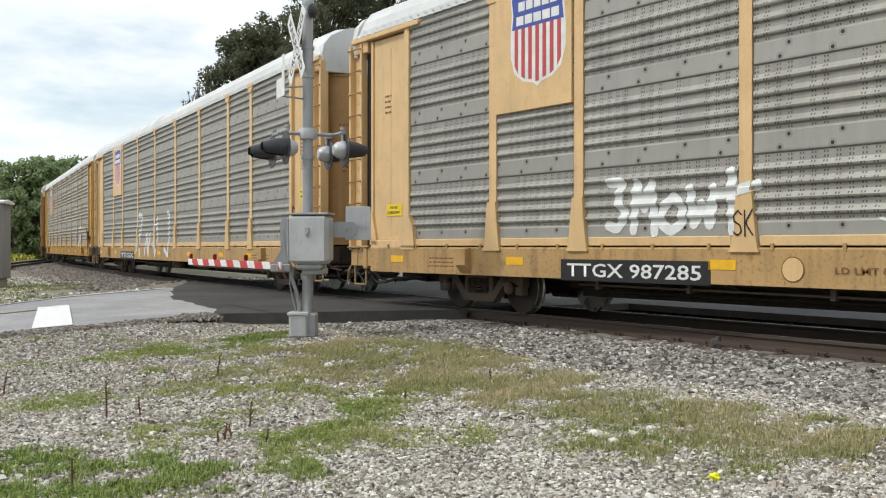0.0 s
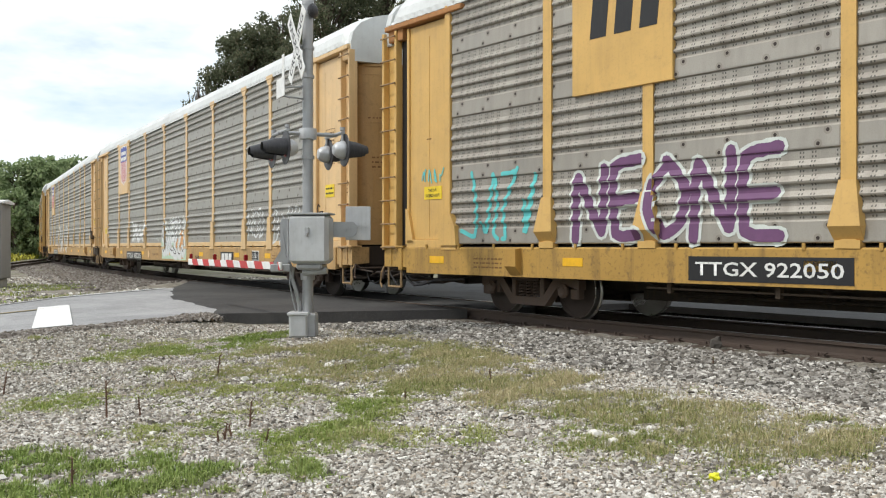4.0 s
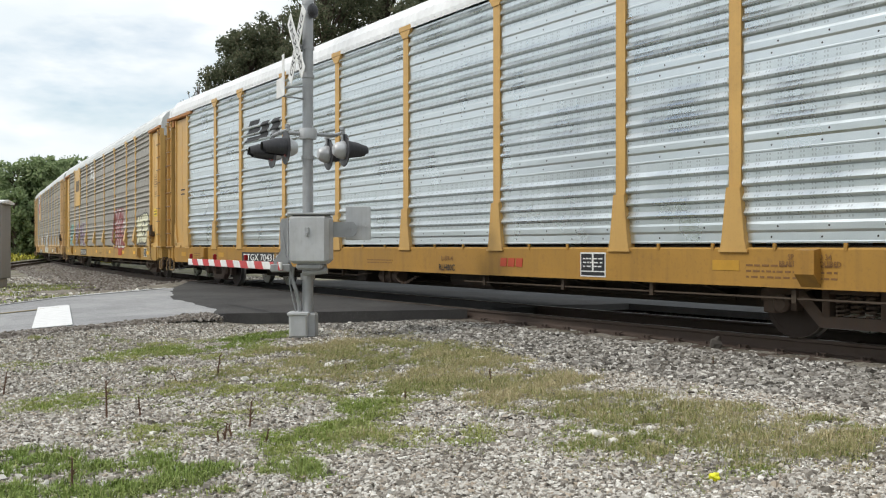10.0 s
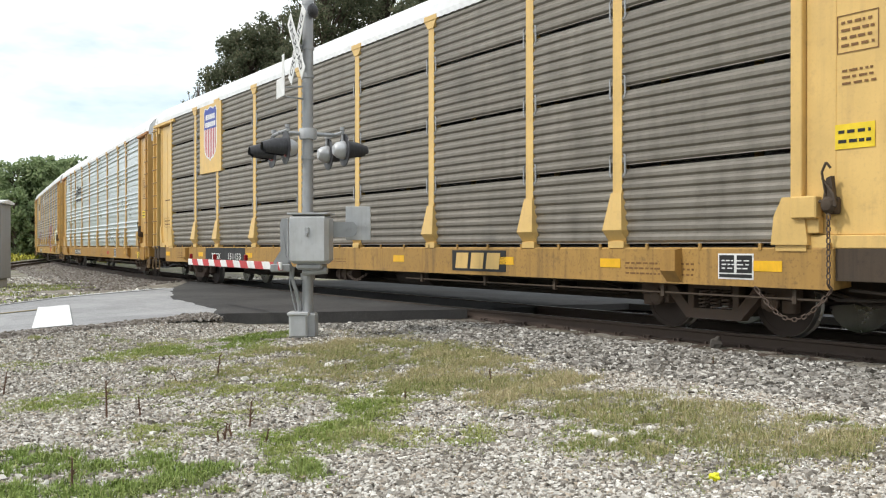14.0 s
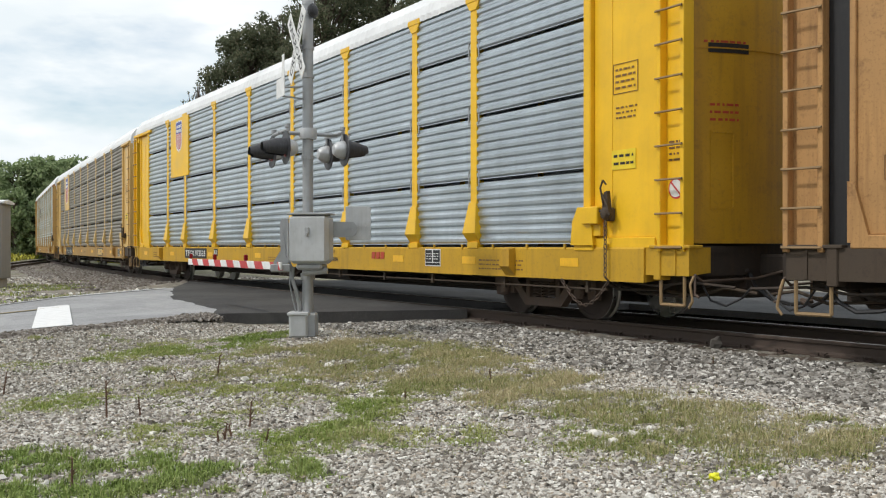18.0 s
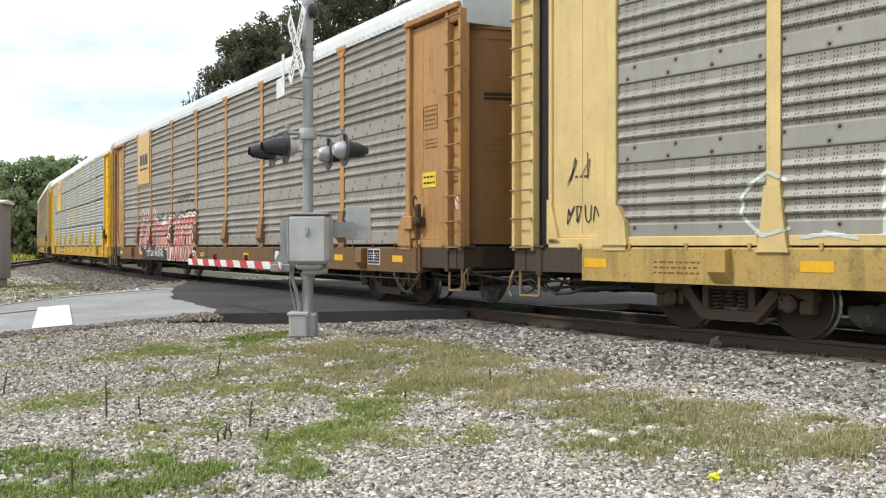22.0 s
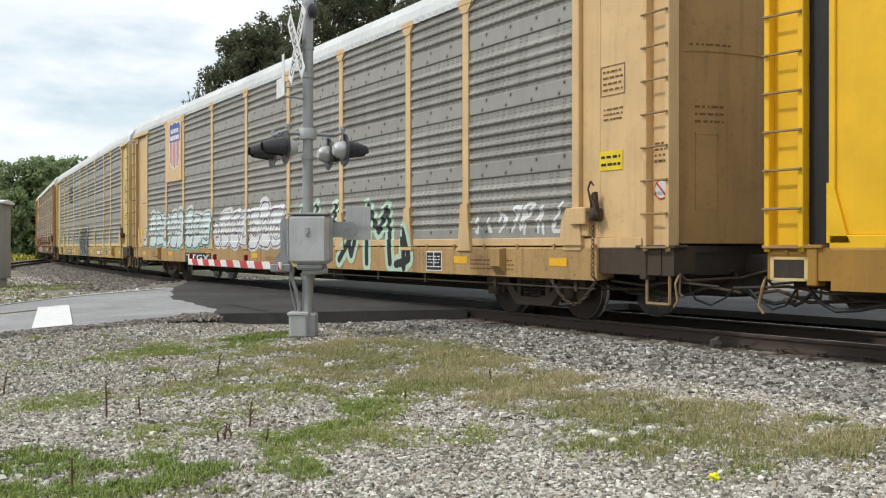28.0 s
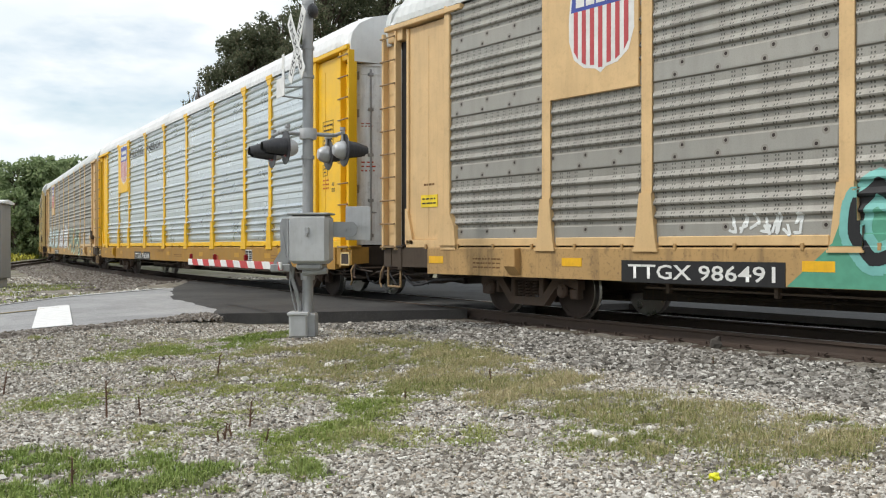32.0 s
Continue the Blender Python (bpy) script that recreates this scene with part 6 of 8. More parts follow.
def signal_light(root, at, face):
    """Lamp housing, dark background disc, hood and red lens; it looks along its local x."""
    m = turned(face, at)
    house = MB().lathe([(0.02, -0.15), (0.075, -0.14), (0.115, -0.09), (0.132, -0.03), (0.14, 0.01), (0.136, 0.02)], (0, 0, 0), "x", 18)
    house.box(-0.148, -0.12, -0.02, 0.02, -0.06, 0.06, 0.005)
    h = part("signal_light", house.mesh("signal_light", SILVER, smooth=True), root, m, "silver lamp housing with a black hood")
    part("background_disc", MB().lathe([(0.24, 0.02), (0.245, 0.026), (0.245, 0.032), (0.15, 0.034)], (0, 0, 0), "x", 26).mesh("background_disc", RUBBER), h)
    part("lens", MB().lathe([(0.145, 0.034), (0.13, 0.05), (0.06, 0.06), (0.01, 0.062)], (0, 0, 0), "x", 18).mesh("lens", LENS, smooth=True), h)
    hood = MB()
    n = 16
    vs, fs = [], []
    for i in range(n + 1):
        a = radians(-50 + 280 * i / n)
        c, s = math.cos(a), math.sin(a)
        for r in (0.15, 0.143):
            for x, k, drop in ((0.03, 1.0, 0.0), (0.2, 0.86, 0.0), (0.38 if s > -0.3 else 0.33, 0.6, -0.015)):
                vs.append((x, c * r * k, s * r * k + drop))
    for i in range(n):
        a, b = i * 6, i * 6 + 6
        fs += [(a, b, b + 1, a + 1), (a + 1, b + 1, b + 2, a + 2), (a + 3, a + 4, b + 4, b + 3), (a + 4, a + 5, b + 5, b + 4), (a + 2, b + 2, b + 5, a + 5)]
    hood.add(vs, fs)
    part("hood", hood.mesh("hood", RUBBER, smooth=True), h)


def build_signal():
    zg = float(full_ground(np.array([MAST[0]]), np.array([MAST[1]]))[0][0])
    root = thing("crossing_signal", "galvanised railroad crossing signal mast with crossbuck, lights and gate machine", "crossing signal", at=pose(MAST[0], MAST[1], zg))
    o = -zg
    def Z(z):
        return z + o
    part("mast", MB().lathe([(0.082, 0.0), (0.082, Z(4.72)), (0.09, Z(4.72)), (0.09, Z(4.80)), (0.07, Z(4.84))], (0, 0, 0), "z", 18).mesh("mast", GALV, smooth=True), root, None, "galvanised steel mast")
    for z, r, h in ((4.55, 0.1, 0.05), (3.62, 0.1, 0.04), (4.05, 0.1, 0.04), (2.4, 0.1, 0.05), (0.58, 0.11, 0.1)):
        part("band_clamp", MB().lathe([(r - 0.02, Z(z)), (r, Z(z)), (r, Z(z) + h), (r - 0.02, Z(z) + h)], (0, 0, 0), "z", 16).mesh("band_clamp", GALV), root)
    part("bell", MB().lathe([(0.02, 0.0), (0.1, 0.02), (0.11, 0.06), (0.06, 0.1), (0.02, 0.11)], (0, 0, 0), "x", 16).mesh("bell", RUBBER), root, turned((0.85, -0.52, 0), (0.05, -0.06, Z(4.62))), "dark warning bell")
    # crossbuck
    c = FACE * 0.17 + UP * Z(4.1)
    m = turned(FACE, c)
    for k, (a, s) in enumerate(((52, "CROSSING"), (-52, "RAILROAD"))):
        blade = MB().box(-0.004 + 0.012 * k, 0.004 + 0.012 * k, -0.61, 0.61, -0.115, 0.115)
        b = part("crossbuck_blade", blade.mesh("crossbuck_blade", WHITE), root, m @ pose(0, 0, 0, a, 0, 0), "white reflective blade with black lettering")
        tm = text_mesh(s, 0.13, BLACK, 1.02, 0.0)
        part("lettering", tm, b, Matrix.Translation((0.007 + 0.012 * k, 0, 0)) @ pose(0, 0, 0, 0, 0, -90))
    part("bracket", MB().rod(Vector((0, 0, Z(4.1))), c, 0.02).rod(Vector((0, 0, Z(3.9))), c - UP * 0.2, 0.014).mesh("bracket", GALV), root)
    c2 = FACE * 0.42 + UP * Z(3.45)
    part("track_sign", MB().box(-0.004, 0.004, -0.22, 0.22, -0.14, 0.14).mesh("track_sign", WHITE), root, turned(FACE, c2), "small white sign plate on a bracket")
    part("bracket", MB().rod(Vector((0, 0, Z(3.5))), c2, 0.013).rod(Vector((0, 0, Z(3.3))), c2 - UP * 0.12, 0.013).mesh("bracket", GALV), root)
    part("track_sign", MB().box(-0.004, 0.004, -0.06, 0.06, -0.2, 0.2).mesh("track_sign", WHITE), root, turned(FACE, FACE * 0.38 + UP * Z(3.75)))
    # lights on cross arms
    arm = MB()
    zc = Z(2.78)
    arm.rod(FACE * -0.46 + UP * zc, FACE * 0.46 + UP * zc, 0.03, 8)
    for s in (-1, 1):
        arm.rod(FACE * 0.42 * s + ARM * -0.42 + UP * zc, FACE * 0.42 * s + ARM * 0.42 + UP * zc, 0.028, 8)
        for q in (-1, 1):
            e = FACE * 0.42 * s + ARM * 0.38 * q
            arm.rod(e + UP * (zc - 0.02), e + UP * (zc - 0.16), 0.022, 6)
            arm.rod(e + UP * (zc + 0.03), e + UP * (zc + 0.08), 0.04, 8)
    part("cross_arm", arm.mesh("cross_arm", GALV), root, None, "pipe cross arms that carry the lights")
    part("junction_hub", MB().lathe([(0.02, -0.09), (0.13, -0.08), (0.14, 0.0), (0.13, 0.08), (0.02, 0.09)], (0, 0, zc), "z", 14).mesh("junction_hub", SILVER, smooth=True), root)
    for s in (-1, 1):
        for q in (-1, 1):
            signal_light(root, FACE * 0.42 * s + ARM * 0.38 * q + UP * (zc - 0.26), FACE * s)
    # gate machine case
    cm = turned(Vector((1, -0.16, 0)), Vector((0.1, -0.3, Z(1.2))))
    case = part("machine_case", MB().box(-0.3, 0.3, -0.2, 0.16, -0.37, 0.35, 0.06).mesh("machine_case", SILVER), root, cm, "silver-painted gate machine case")
    part("case_door", MB().box(-0.27, 0.27, -0.235, -0.2, -0.34, 0.32, 0.02).mesh("case_door", SILVER), case, None, "silver case door")
    part("hasp", MB().box(-0.03, 0.03, -0.26, -0.235, 0.06, 0.16, 0.006).box(-0.02, 0.02, -0.285, -0.255, 0.03, 0.09, 0.008).mesh("hasp", GALV), case, None, "steel hasp and padlock")
    part("case_lid_rim", MB().box(-0.31, 0.31, -0.235, 0.18, 0.345, 0.375, 0.01).mesh("case_lid_rim", GALV), case)
    part("case_hinge", MB().rod((-0.29, -0.235, -0.3), (-0.29, -0.235, 0.28), 0.014, 6).mesh("case_hinge", GALV), case)
    part("case_foot", MB().box(-0.2, 0.2, -0.16, 0.14, -0.46, -0.36, 0.03).rod((-0.12, -0.05, -0.5), (0.25, -0.05, -0.47), 0.05, 8).mesh("case_foot", GALV), case)
    # gate arm supports on both sides of the case
    left = MB().prism([(-0.07, -0.4), (0.03, -0.4), (0.09, -0.2), (0.08, 0.3), (0.04, 0.38), (-0.03, 0.38), (-0.06, 0.3), (-0.05, -0.1), (-0.16, -0.28)], "y", -0.03, 0.03)
    left.box(-0.2, 0.1, -0.06, 0.06, -0.42, -0.3, 0.015)
    part("gate_support", left.mesh("gate_support", GALV), root, turned(Vector((1, 0.1, 0)), Vector((-0.34, -0.12, Z(1.12)))), "galvanised gate arm support")
    right = MB().box(-0.19, 0.19, -0.012, 0.012, -0.24, 0.27, 0.006)
    for q in (-0.12, 0.0, 0.1):
        right.lathe([(0.022, -0.04), (0.022, 0.0)], (q, 0, -0.02), "y", 8)
    part("counterweight_plate", right.mesh("counterweight_plate", SILVER), root, turned(Vector((1, 0.05, 0)), Vector((0.75, 0.1, Z(1.42)))), "bolted galvanised counterweight plate")
    arm2 = MB().prism([(-0.5, -0.1), (0.1, -0.1), (0.16, -0.06), (0.18, 0.05), (0.12, 0.13), (-0.5, 0.13)], "y", -0.025, 0.025)
    for x in (-0.1, 0.0, 0.08):
        arm2.lathe([(0.026, -0.045), (0.026, 0.0)], (x, 0, 0.02), "y", 8)
    part("counterweight_arm", arm2.mesh("counterweight_arm", GALV), root, turned(Vector((1, 0.05, 0)), Vector((0.58, -0.12, Z(1.32)))), "galvanised counterweight arm with bolts")
    # base box and conduits
    base = MB().box(-0.26, 0.02, -0.2, 0.16, 0.0, 0.35, 0.03).box(-0.28, 0.04, -0.22, 0.18, 0.33, 0.38, 0.012)
    part("junction_box", base.mesh("junction_box", SILVER), root, None, "silver junction box at the foot")
    part("base_clamp", MB().box(0.0, 0.14, -0.13, 0.13, 0.0, 0.36, 0.02).mesh("base_clamp", GALV), root)
    part("foundation", MB().box(-0.35, 0.3, -0.3, 0.3, -0.4, -0.02, 0.03).mesh("foundation", paint("concrete_grey", (0.4, 0.39, 0.37), 0.9, 0, (0.25, 0.23, 0.2), 0.4, 5, 0.3)), root, None, "concrete foundation")
    hose = MB()
    hose.path([(-0.22, -0.05, Z(0.78)), (-0.23, -0.06, Z(0.6)), (-0.17, -0.06, Z(0.42)), (-0.12, -0.05, Z(0.2)), (-0.12, -0.04, 0.36)], 0.03, 8)
    hose.path([(-0.26, -0.02, Z(0.8)), (-0.27, -0.02, Z(0.5)), (-0.18, 0.0, 0.36)], 0.012, 6)
    hose.path([(-0.28, -0.1, Z(1.5)), (-0.36, -0.14, Z(1.3)), (-0.3, -0.14, Z(0.95)), (-0.23, -0.08, Z(0.76))], 0.02, 7)
    part("conduit", hose.mesh("conduit", GALV, smooth=True), root, None, "bent cable conduits")
    # gate arm, lowered over the road
    a0, a1 = Vector((-0.36, -0.25, Z(0.79))), Vector((-2.98, 4.5, Z(0.775)))
    d = a1 - a0
    L = d.length
    ga = part("gate_arm", MB().box(0.0, L, -0.018, 0.018, -0.058, 0.058, 0.006).mesh("gate_arm", WHITE), root, turned(d, a0), "lowered red and white striped gate arm")
    n = 14
    for i in range(0, n, 2):
        x0, x1 = L * i / n, L * (i + 1) / n
        part("red_stripe", MB().prism([(x0, -0.06), (x1, -0.06), (min(L, x1 + 0.1), 0.06), (x0 + 0.1, 0.06)], "y", -0.021, 0.021).mesh("red_stripe", RED), ga)
    for x in (L * 0.32, L * 0.66, L * 0.97):
        part("arm_light", MB().box(x - 0.03, x + 0.03, -0.03, 0.03, 0.06, 0.16, 0.012).mesh("arm_light", LENS), ga, None, "small red arm light")


build_signal()


def build_cabinet():
    x, y = -15.42, 32.0
    z = float(full_ground(np.array([x]), np.array([y]))[0][0])
    r = thing("signal_cabinet", "grey steel signal cabinet with a white roof on a plinth", "cabinet", at=pose(x, y, z, 0, 0, 12))
    h = 2.5 - z
    part("body", MB().box(-0.85, 0.85, -0.7, 0.7, 0.3, h, 0.03).mesh("body", GREY_CASE), r)
    part("roof", MB().prism([(-0.8, h), (0.8, h), (0.8, h + 0.06), (0.0, h + 0.14), (-0.8, h + 0.06)], "x", -0.95, 0.95).mesh("roof", WHITE), r, None, "white overhanging roof")
    part("plinth", MB().box(-0.75, 0.75, -0.6, 0.6, -0.2, 0.3, 0.02).mesh("plinth", paint("concrete_grey", (0.4, 0.39, 0.37))), r, None, "concrete plinth")
    d = part("door", MB().box(-0.7, 0.7, -0.735, -0.7, 0.4, h - 0.1, 0.015).mesh("door", GREY_CASE), r)
    part("handle", MB().rod((0.55, -0.76, 1.3), (0.55, -0.76, 1.5), 0.02).mesh("handle", GALV), d)
    part("label_plate", MB().box(0.62, 0.78, -0.742, -0.73, h - 0.28, h - 0.14).mesh("label_plate", WHITE), r, None, "small white label plate")


build_cabinet()


# ---- signs, lettering and spray paint on the cars ----
FLARE = {sp[0]: sp[6] for sp in SPECS}
KIND = {sp[0]: sp[2] for sp in SPECS}
STRIP = {sp[0]: sp[7] for sp in SPECS}


def slab_edges(kind, z0, z1, step):
    zs = list(np.arange(z0, z1, step)) + [z1]
    prof = [a for a, _ in sheet_profile(kind)]
    for k in range(4):
        zs += [SHEET_LO + k * SHEET_H + a for a in prof]
    zs += [SILL_HI, 1.09, 1.21]
    zs = sorted(z for z in zs if z0 <= z <= z1)
    out = [zs[0]]
    for z in zs[1:]:
        if z - out[-1] > 0.004:
            out.append(z)
    return out


def skin(index, u, z):
    """Outward place of a car's near side."""
    if z <= SILL_HI + 0.012:
        return FACE_Y
    d = min(abs(u - p) for p in POSTS)
    if FLARE[index] == "flat" and z < 1.78 and d < 0.2 - 0.1 * max(0, (z - 1.1) / 0.68):
        return FACE_Y + 0.022
    if FLARE[index] == "foot" and 1.14 < z < 1.8 and d < 0.2 - 0.1 * max(0, (z - 1.3) / 0.5):
        return FACE_Y + (0.085 - 0.15 * (z - 1.3) if z > 1.3 else 0.085 - 0.7 * (1.3 - z)) + 0.006
    if d < 0.086:
        return FACE_Y
    if 1.08 < z < 1.62 and min(abs(u - q) for q in EDGES) < 0.24 - 0.15 * max(0.0, (z - 1.1) / 0.52):
        return FACE_Y + 0.047
    if u > EDGES[0] - 0.02 or u < EDGES[1] + 0.02:
        e = abs(u - EDGES[0]) if u > 0 else abs(u - EDGES[1])
        if z < 1.62 and e < 0.24 - 0.15 * max(0.0, (z - 1.1) / 0.52):
            return FACE_Y + 0.047
        return FACE_Y + 0.002 if e < 0.13 else 1.43
    if STRIP[index] and 1.085 < z < 1.215 and d > 0.2:
        return 1.492
    return swell(KIND[index], z)


def cuts(index):
    c = []
    for p in POSTS + list(EDGES):
        for o in (0.086, 0.14, 0.2):
            c += [p - o, p + o]
    return sorted(c)


def spray(name, car, index, polys, mat, lift, label="", step=0.02):
    """Paint that follows the ribs: outlines (u, z) filled in thin level strips."""
    z0, z1 = min(z for p in polys for _, z in p), max(z for p in polys for _, z in p)
    zs = slab_edges(KIND[index], max(z0, SILL_LO + 0.005), z1, step)
    cut = cuts(index)
    m = MB()
    edges = []
    for p in polys:
        n = len(p)
        edges.append([(p[i], p[(i + 1) % n]) for i in range(n)])
    for za, zb in zip(zs[:-1], zs[1:]):
        zm, half = (za + zb) / 2, (zb - za) / 2
        spans = []
        for es in edges:
            xs = []
            for a, b in es:
                if (a[1] > zm) != (b[1] > zm):
                    k = (b[0] - a[0]) / (b[1] - a[1])
                    xs.append((a[0] + k * (zm - a[1]), max(-0.03, min(0.03, k * half))))
            xs.sort()
            spans += [(p[0], q[0], p[1], q[1]) for p, q in zip(xs[::2], xs[1::2])]
        spans.sort()
        merged = []
        for a, b, ka, kb in spans:
            if merged and a <= merged[-1][1] + 0.002:
                if b > merged[-1][1]:
                    merged[-1][1], merged[-1][3] = b, kb
            else:
                merged.append([a, b, ka, kb])
        for a, b, ka, kb in merged:
            if b - a < 0.004:
                continue
            lim = (b - a) * 0.48
            ka, kb = max(-lim, min(lim, ka)), max(-lim, min(lim, kb))
            q = [(a, ka)] + [(c, 0.0) for c in cut if a + 0.03 < c < b - 0.03] + [(b, kb)]
            for (x0, k0), (x1, k1) in zip(q[:-1], q[1:]):
                xm = (x0 + x1) / 2
                ya, yb = skin(index, xm, za + 1e-4) + lift, skin(index, xm, zb - 1e-4) + lift
                m.add([(x0 - k0, ya, za), (x1 - k1, ya, za), (x1 + k1, yb, zb), (x0 + k0, yb, zb)], [(0, 3, 2, 1)])
    if m.f:
        me = bpy.data.meshes.new(name)
        me.from_pydata(m.v, [], m.f)
        me.materials.append(mat)
        return tagged(part(name, me, car, None, label), kind="stuff")


GLYPHS = {
    "o": [[(.5, .62), (.12, .45), (.1, .15), (.5, 0), (.88, .15), (.9, .45), (.5, .62)]], "w": [[(.05, .7), (.2, 0), (.5, .5), (.78, 0), (.95, .7)]], "t": [[(.4, 1.0), (.45, 0)], [(-.05, .62), (.6, .66), (1.3, .74)]],
    "e": [[(.15, .32), (.85, .36), (.75, .6), (.4, .66), (.1, .35), (.35, .02), (.9, .1)]], "H": [[(.1, 0), (.1, 1)], [(.9, 0), (.88, 1)], [(.1, .5), (.9, .52)]], "U": [[(.1, 1), (.12, .3), (.4, 0), (.8, .15), (.9, 1)]],
    "G": [[(.9, .8), (.6, 1), (.2, .85), (.05, .5), (.2, .12), (.6, 0), (.92, .2), (.92, .48), (.55, .48)]], "I": [[(.5, 0), (.5, 1)]],
    "R": [[(.1, 0), (.1, 1), (.6, 1), (.85, .78), (.6, .52), (.1, .5)], [(.5, .5), (.9, 0)]], "L": [[(.15, 1), (.15, 0), (.85, 0)]],
    "D": [[(.1, 0), (.1, 1), (.55, .95), (.9, .55), (.6, .05), (.1, 0)]], "K": [[(.1, 0), (.1, 1)], [(.85, 1), (.12, .5), (.9, 0)]],
    "E": [[(.9, 1), (.1, 1), (.1, 0), (.9, 0)], [(.1, .5), (.75, .5)]], "M": [[(.05, 0), (.15, 1), (.5, .4), (.85, 1), (.95, 0)]],
    "O": [[(.5, 1), (.1, .75), (.05, .35), (.4, 0), (.85, .2), (.95, .65), (.5, 1)]], "W": [[(.05, 1), (.25, 0), (.5, .6), (.75, 0), (.95, 1)]],
    "T": [[(.05, 1), (.95, 1)], [(.5, 1), (.5, 0)]], "A": [[(.05, 0), (.5, 1), (.95, 0)], [(.22, .38), (.78, .38)]],
    "P": [[(.1, 0), (.1, 1), (.7, 1), (.85, .75), (.65, .5), (.1, .5)]], "C": [[(.9, .85), (.5, 1), (.1, .7), (.1, .3), (.5, 0), (.9, .15)]],
    "N": [[(.05, 0), (.05, 1), (.95, 0), (.95, 1)]], "F": [[(.9, 1), (.1, 1), (.1, 0)], [(.1, .5), (.7, .5)]],
    "S": [[(.9, .85), (.5, 1), (.1, .8), (.2, .58), (.8, .42), (.9, .18), (.5, 0), (.08, .15)]], "B": [[(.1, 0), (.1, 1), (.7, .95), (.75, .6), (.1, .52), (.85, .4), (.8, .05), (.1, 0)]],
    "3": [[(.1, .95), (.8, .9), (.45, .55), (.9, .3), (.5, 0), (.1, .1)]], "2": [[(.1, .75), (.5, 1), (.9, .7), (.1, 0), (.9, 0)]], "0": [[(.5, 1), (.1, .6), (.3, 0), (.8, .1), (.9, .7), (.5, 1)]], "1": [[(.3, .8), (.55, 1), (.55, 0)]],
}


def tag_lines(text, box, seed, jitter=0.03, lean=0.0):
    """Centre lines of hand-drawn letters in a box (u left, u right, z low, z high)."""
    rng = random.Random(seed)
    u0, u1, z0, z1 = box
    n = len(text)
    w = (u1 - u0) / n
    out = []
    for i, ch in enumerate(text):
        if ch == "*":
            strokes = [[(rng.uniform(0.0, 1.0), rng.choice([0.0, 1.0, 0.5]) + rng.uniform(-0.1, 0.1)) for _ in range(rng.randint(4, 6))]]
            strokes[0][0] = (0.05, rng.uniform(0, 0.3))
        else:
            strokes = GLYPHS[ch]
        dz = rng.uniform(-0.04, 0.04)
        for st in strokes:
            pts = [(u0 + w * (i + 0.06 + 0.88 * (x + lean * y) + rng.uniform(-jitter, jitter)), z0 + (z1 - z0) * min(1.05, max(-0.05, y + dz + rng.uniform(-jitter, jitter)))) for x, y in st]
            # round the corners
            soft = [pts[0]]
            for a, b, c in zip(pts[:-2], pts[1:-1], pts[2:]):
                soft += [(b[0] * .7 + a[0] * .3, b[1] * .7 + a[1] * .3), (b[0] * .9 + a[0] * .05 + c[0] * .05, b[1] * .9 + a[1] * .05 + c[1] * .05), (b[0] * .7 + c[0] * .3, b[1] * .7 + c[1] * .3)]
            out.append(soft + [pts[-1]])
    return out


def fat(lines, w):
    """Outlines of lines drawn with a round tip w wide."""
    polys = []
    r = w / 2
    for ln in lines:
        for (ax, az), (bx, bz) in zip(ln[:-1], ln[1:]):
            dx, dz = bx - ax, bz - az
            l = math.hypot(dx, dz)
            if l > 1e-5:
                nx, nz = -dz / l * r, dx / l * r
                polys.append([(ax + nx, az + nz), (bx + nx, bz + nz), (bx - nx, bz - nz), (ax - nx, az - nz)])
        for x, z in ln:
            polys.append([(x + r * math.cos(a * 0.785), z + r * math.sin(a * 0.785)) for a in range(8)])
    return polys


def sprayed(name):
    """Spray paint in one colour, thin and uneven."""
    colors = {"white": (0.72, 0.74, 0.73), "black": (0.018, 0.018, 0.02), "red": (0.42, 0.055, 0.04), "maroon": (0.24, 0.035, 0.035), "cream": (0.68, 0.66, 0.48),
              "teal": (0.2, 0.5, 0.46), "ice": (0.55, 0.69, 0.66), "mint": (0.5, 0.68, 0.52), "coral": (0.5, 0.1, 0.06), "purple": (0.16, 0.07, 0.16), "green": (0.1, 0.34, 0.23), "cyan": (0.12, 0.55, 0.55), "pale": (0.62, 0.66, 0.62), "frost": (0.66, 0.74, 0.74), "pine": (0.03, 0.075, 0.07), "blush": (0.7, 0.55, 0.47), "orange": (0.6, 0.3, 0.1)}
    return paint("spray_paint_" + name, colors[name], 0.5, 0, tuple(c * 0.75 + 0.03 for c in colors[name]), 0.3, 8, 0.05)


def piece(index, text, box, seed, fill, line, fw, lw, label, jitter=0.03, ground=None, lean=0.0, shine=None):
    """A graffiti piece: an outline colour, a fill over it, and at times a ground colour."""
    car = TRAIN[index]
    lines = tag_lines(text, box, seed, jitter, lean)
    top = None
    if ground:
        top = spray("graffiti", car, index, fat(lines, lw * 1.4), sprayed(ground), 0.004, label)
    if fill:
        spray("graffiti_outline" if top else "graffiti", car, index, fat(lines, lw), sprayed(line), 0.007, label)
        spray("graffiti_fill", car, index, fat(lines, fw), sprayed(fill), 0.010)
        if shine:
            up = [[(x + fw * 0.22, z + fw * 0.24) for x, z in ln] for ln in lines]
            spray("graffiti_highlight", car, index, fat(up, fw * 0.16), sprayed(shine), 0.0125)
    else:
        spray("graffiti", car, index, fat(lines, lw), sprayed(line), 0.007, label)


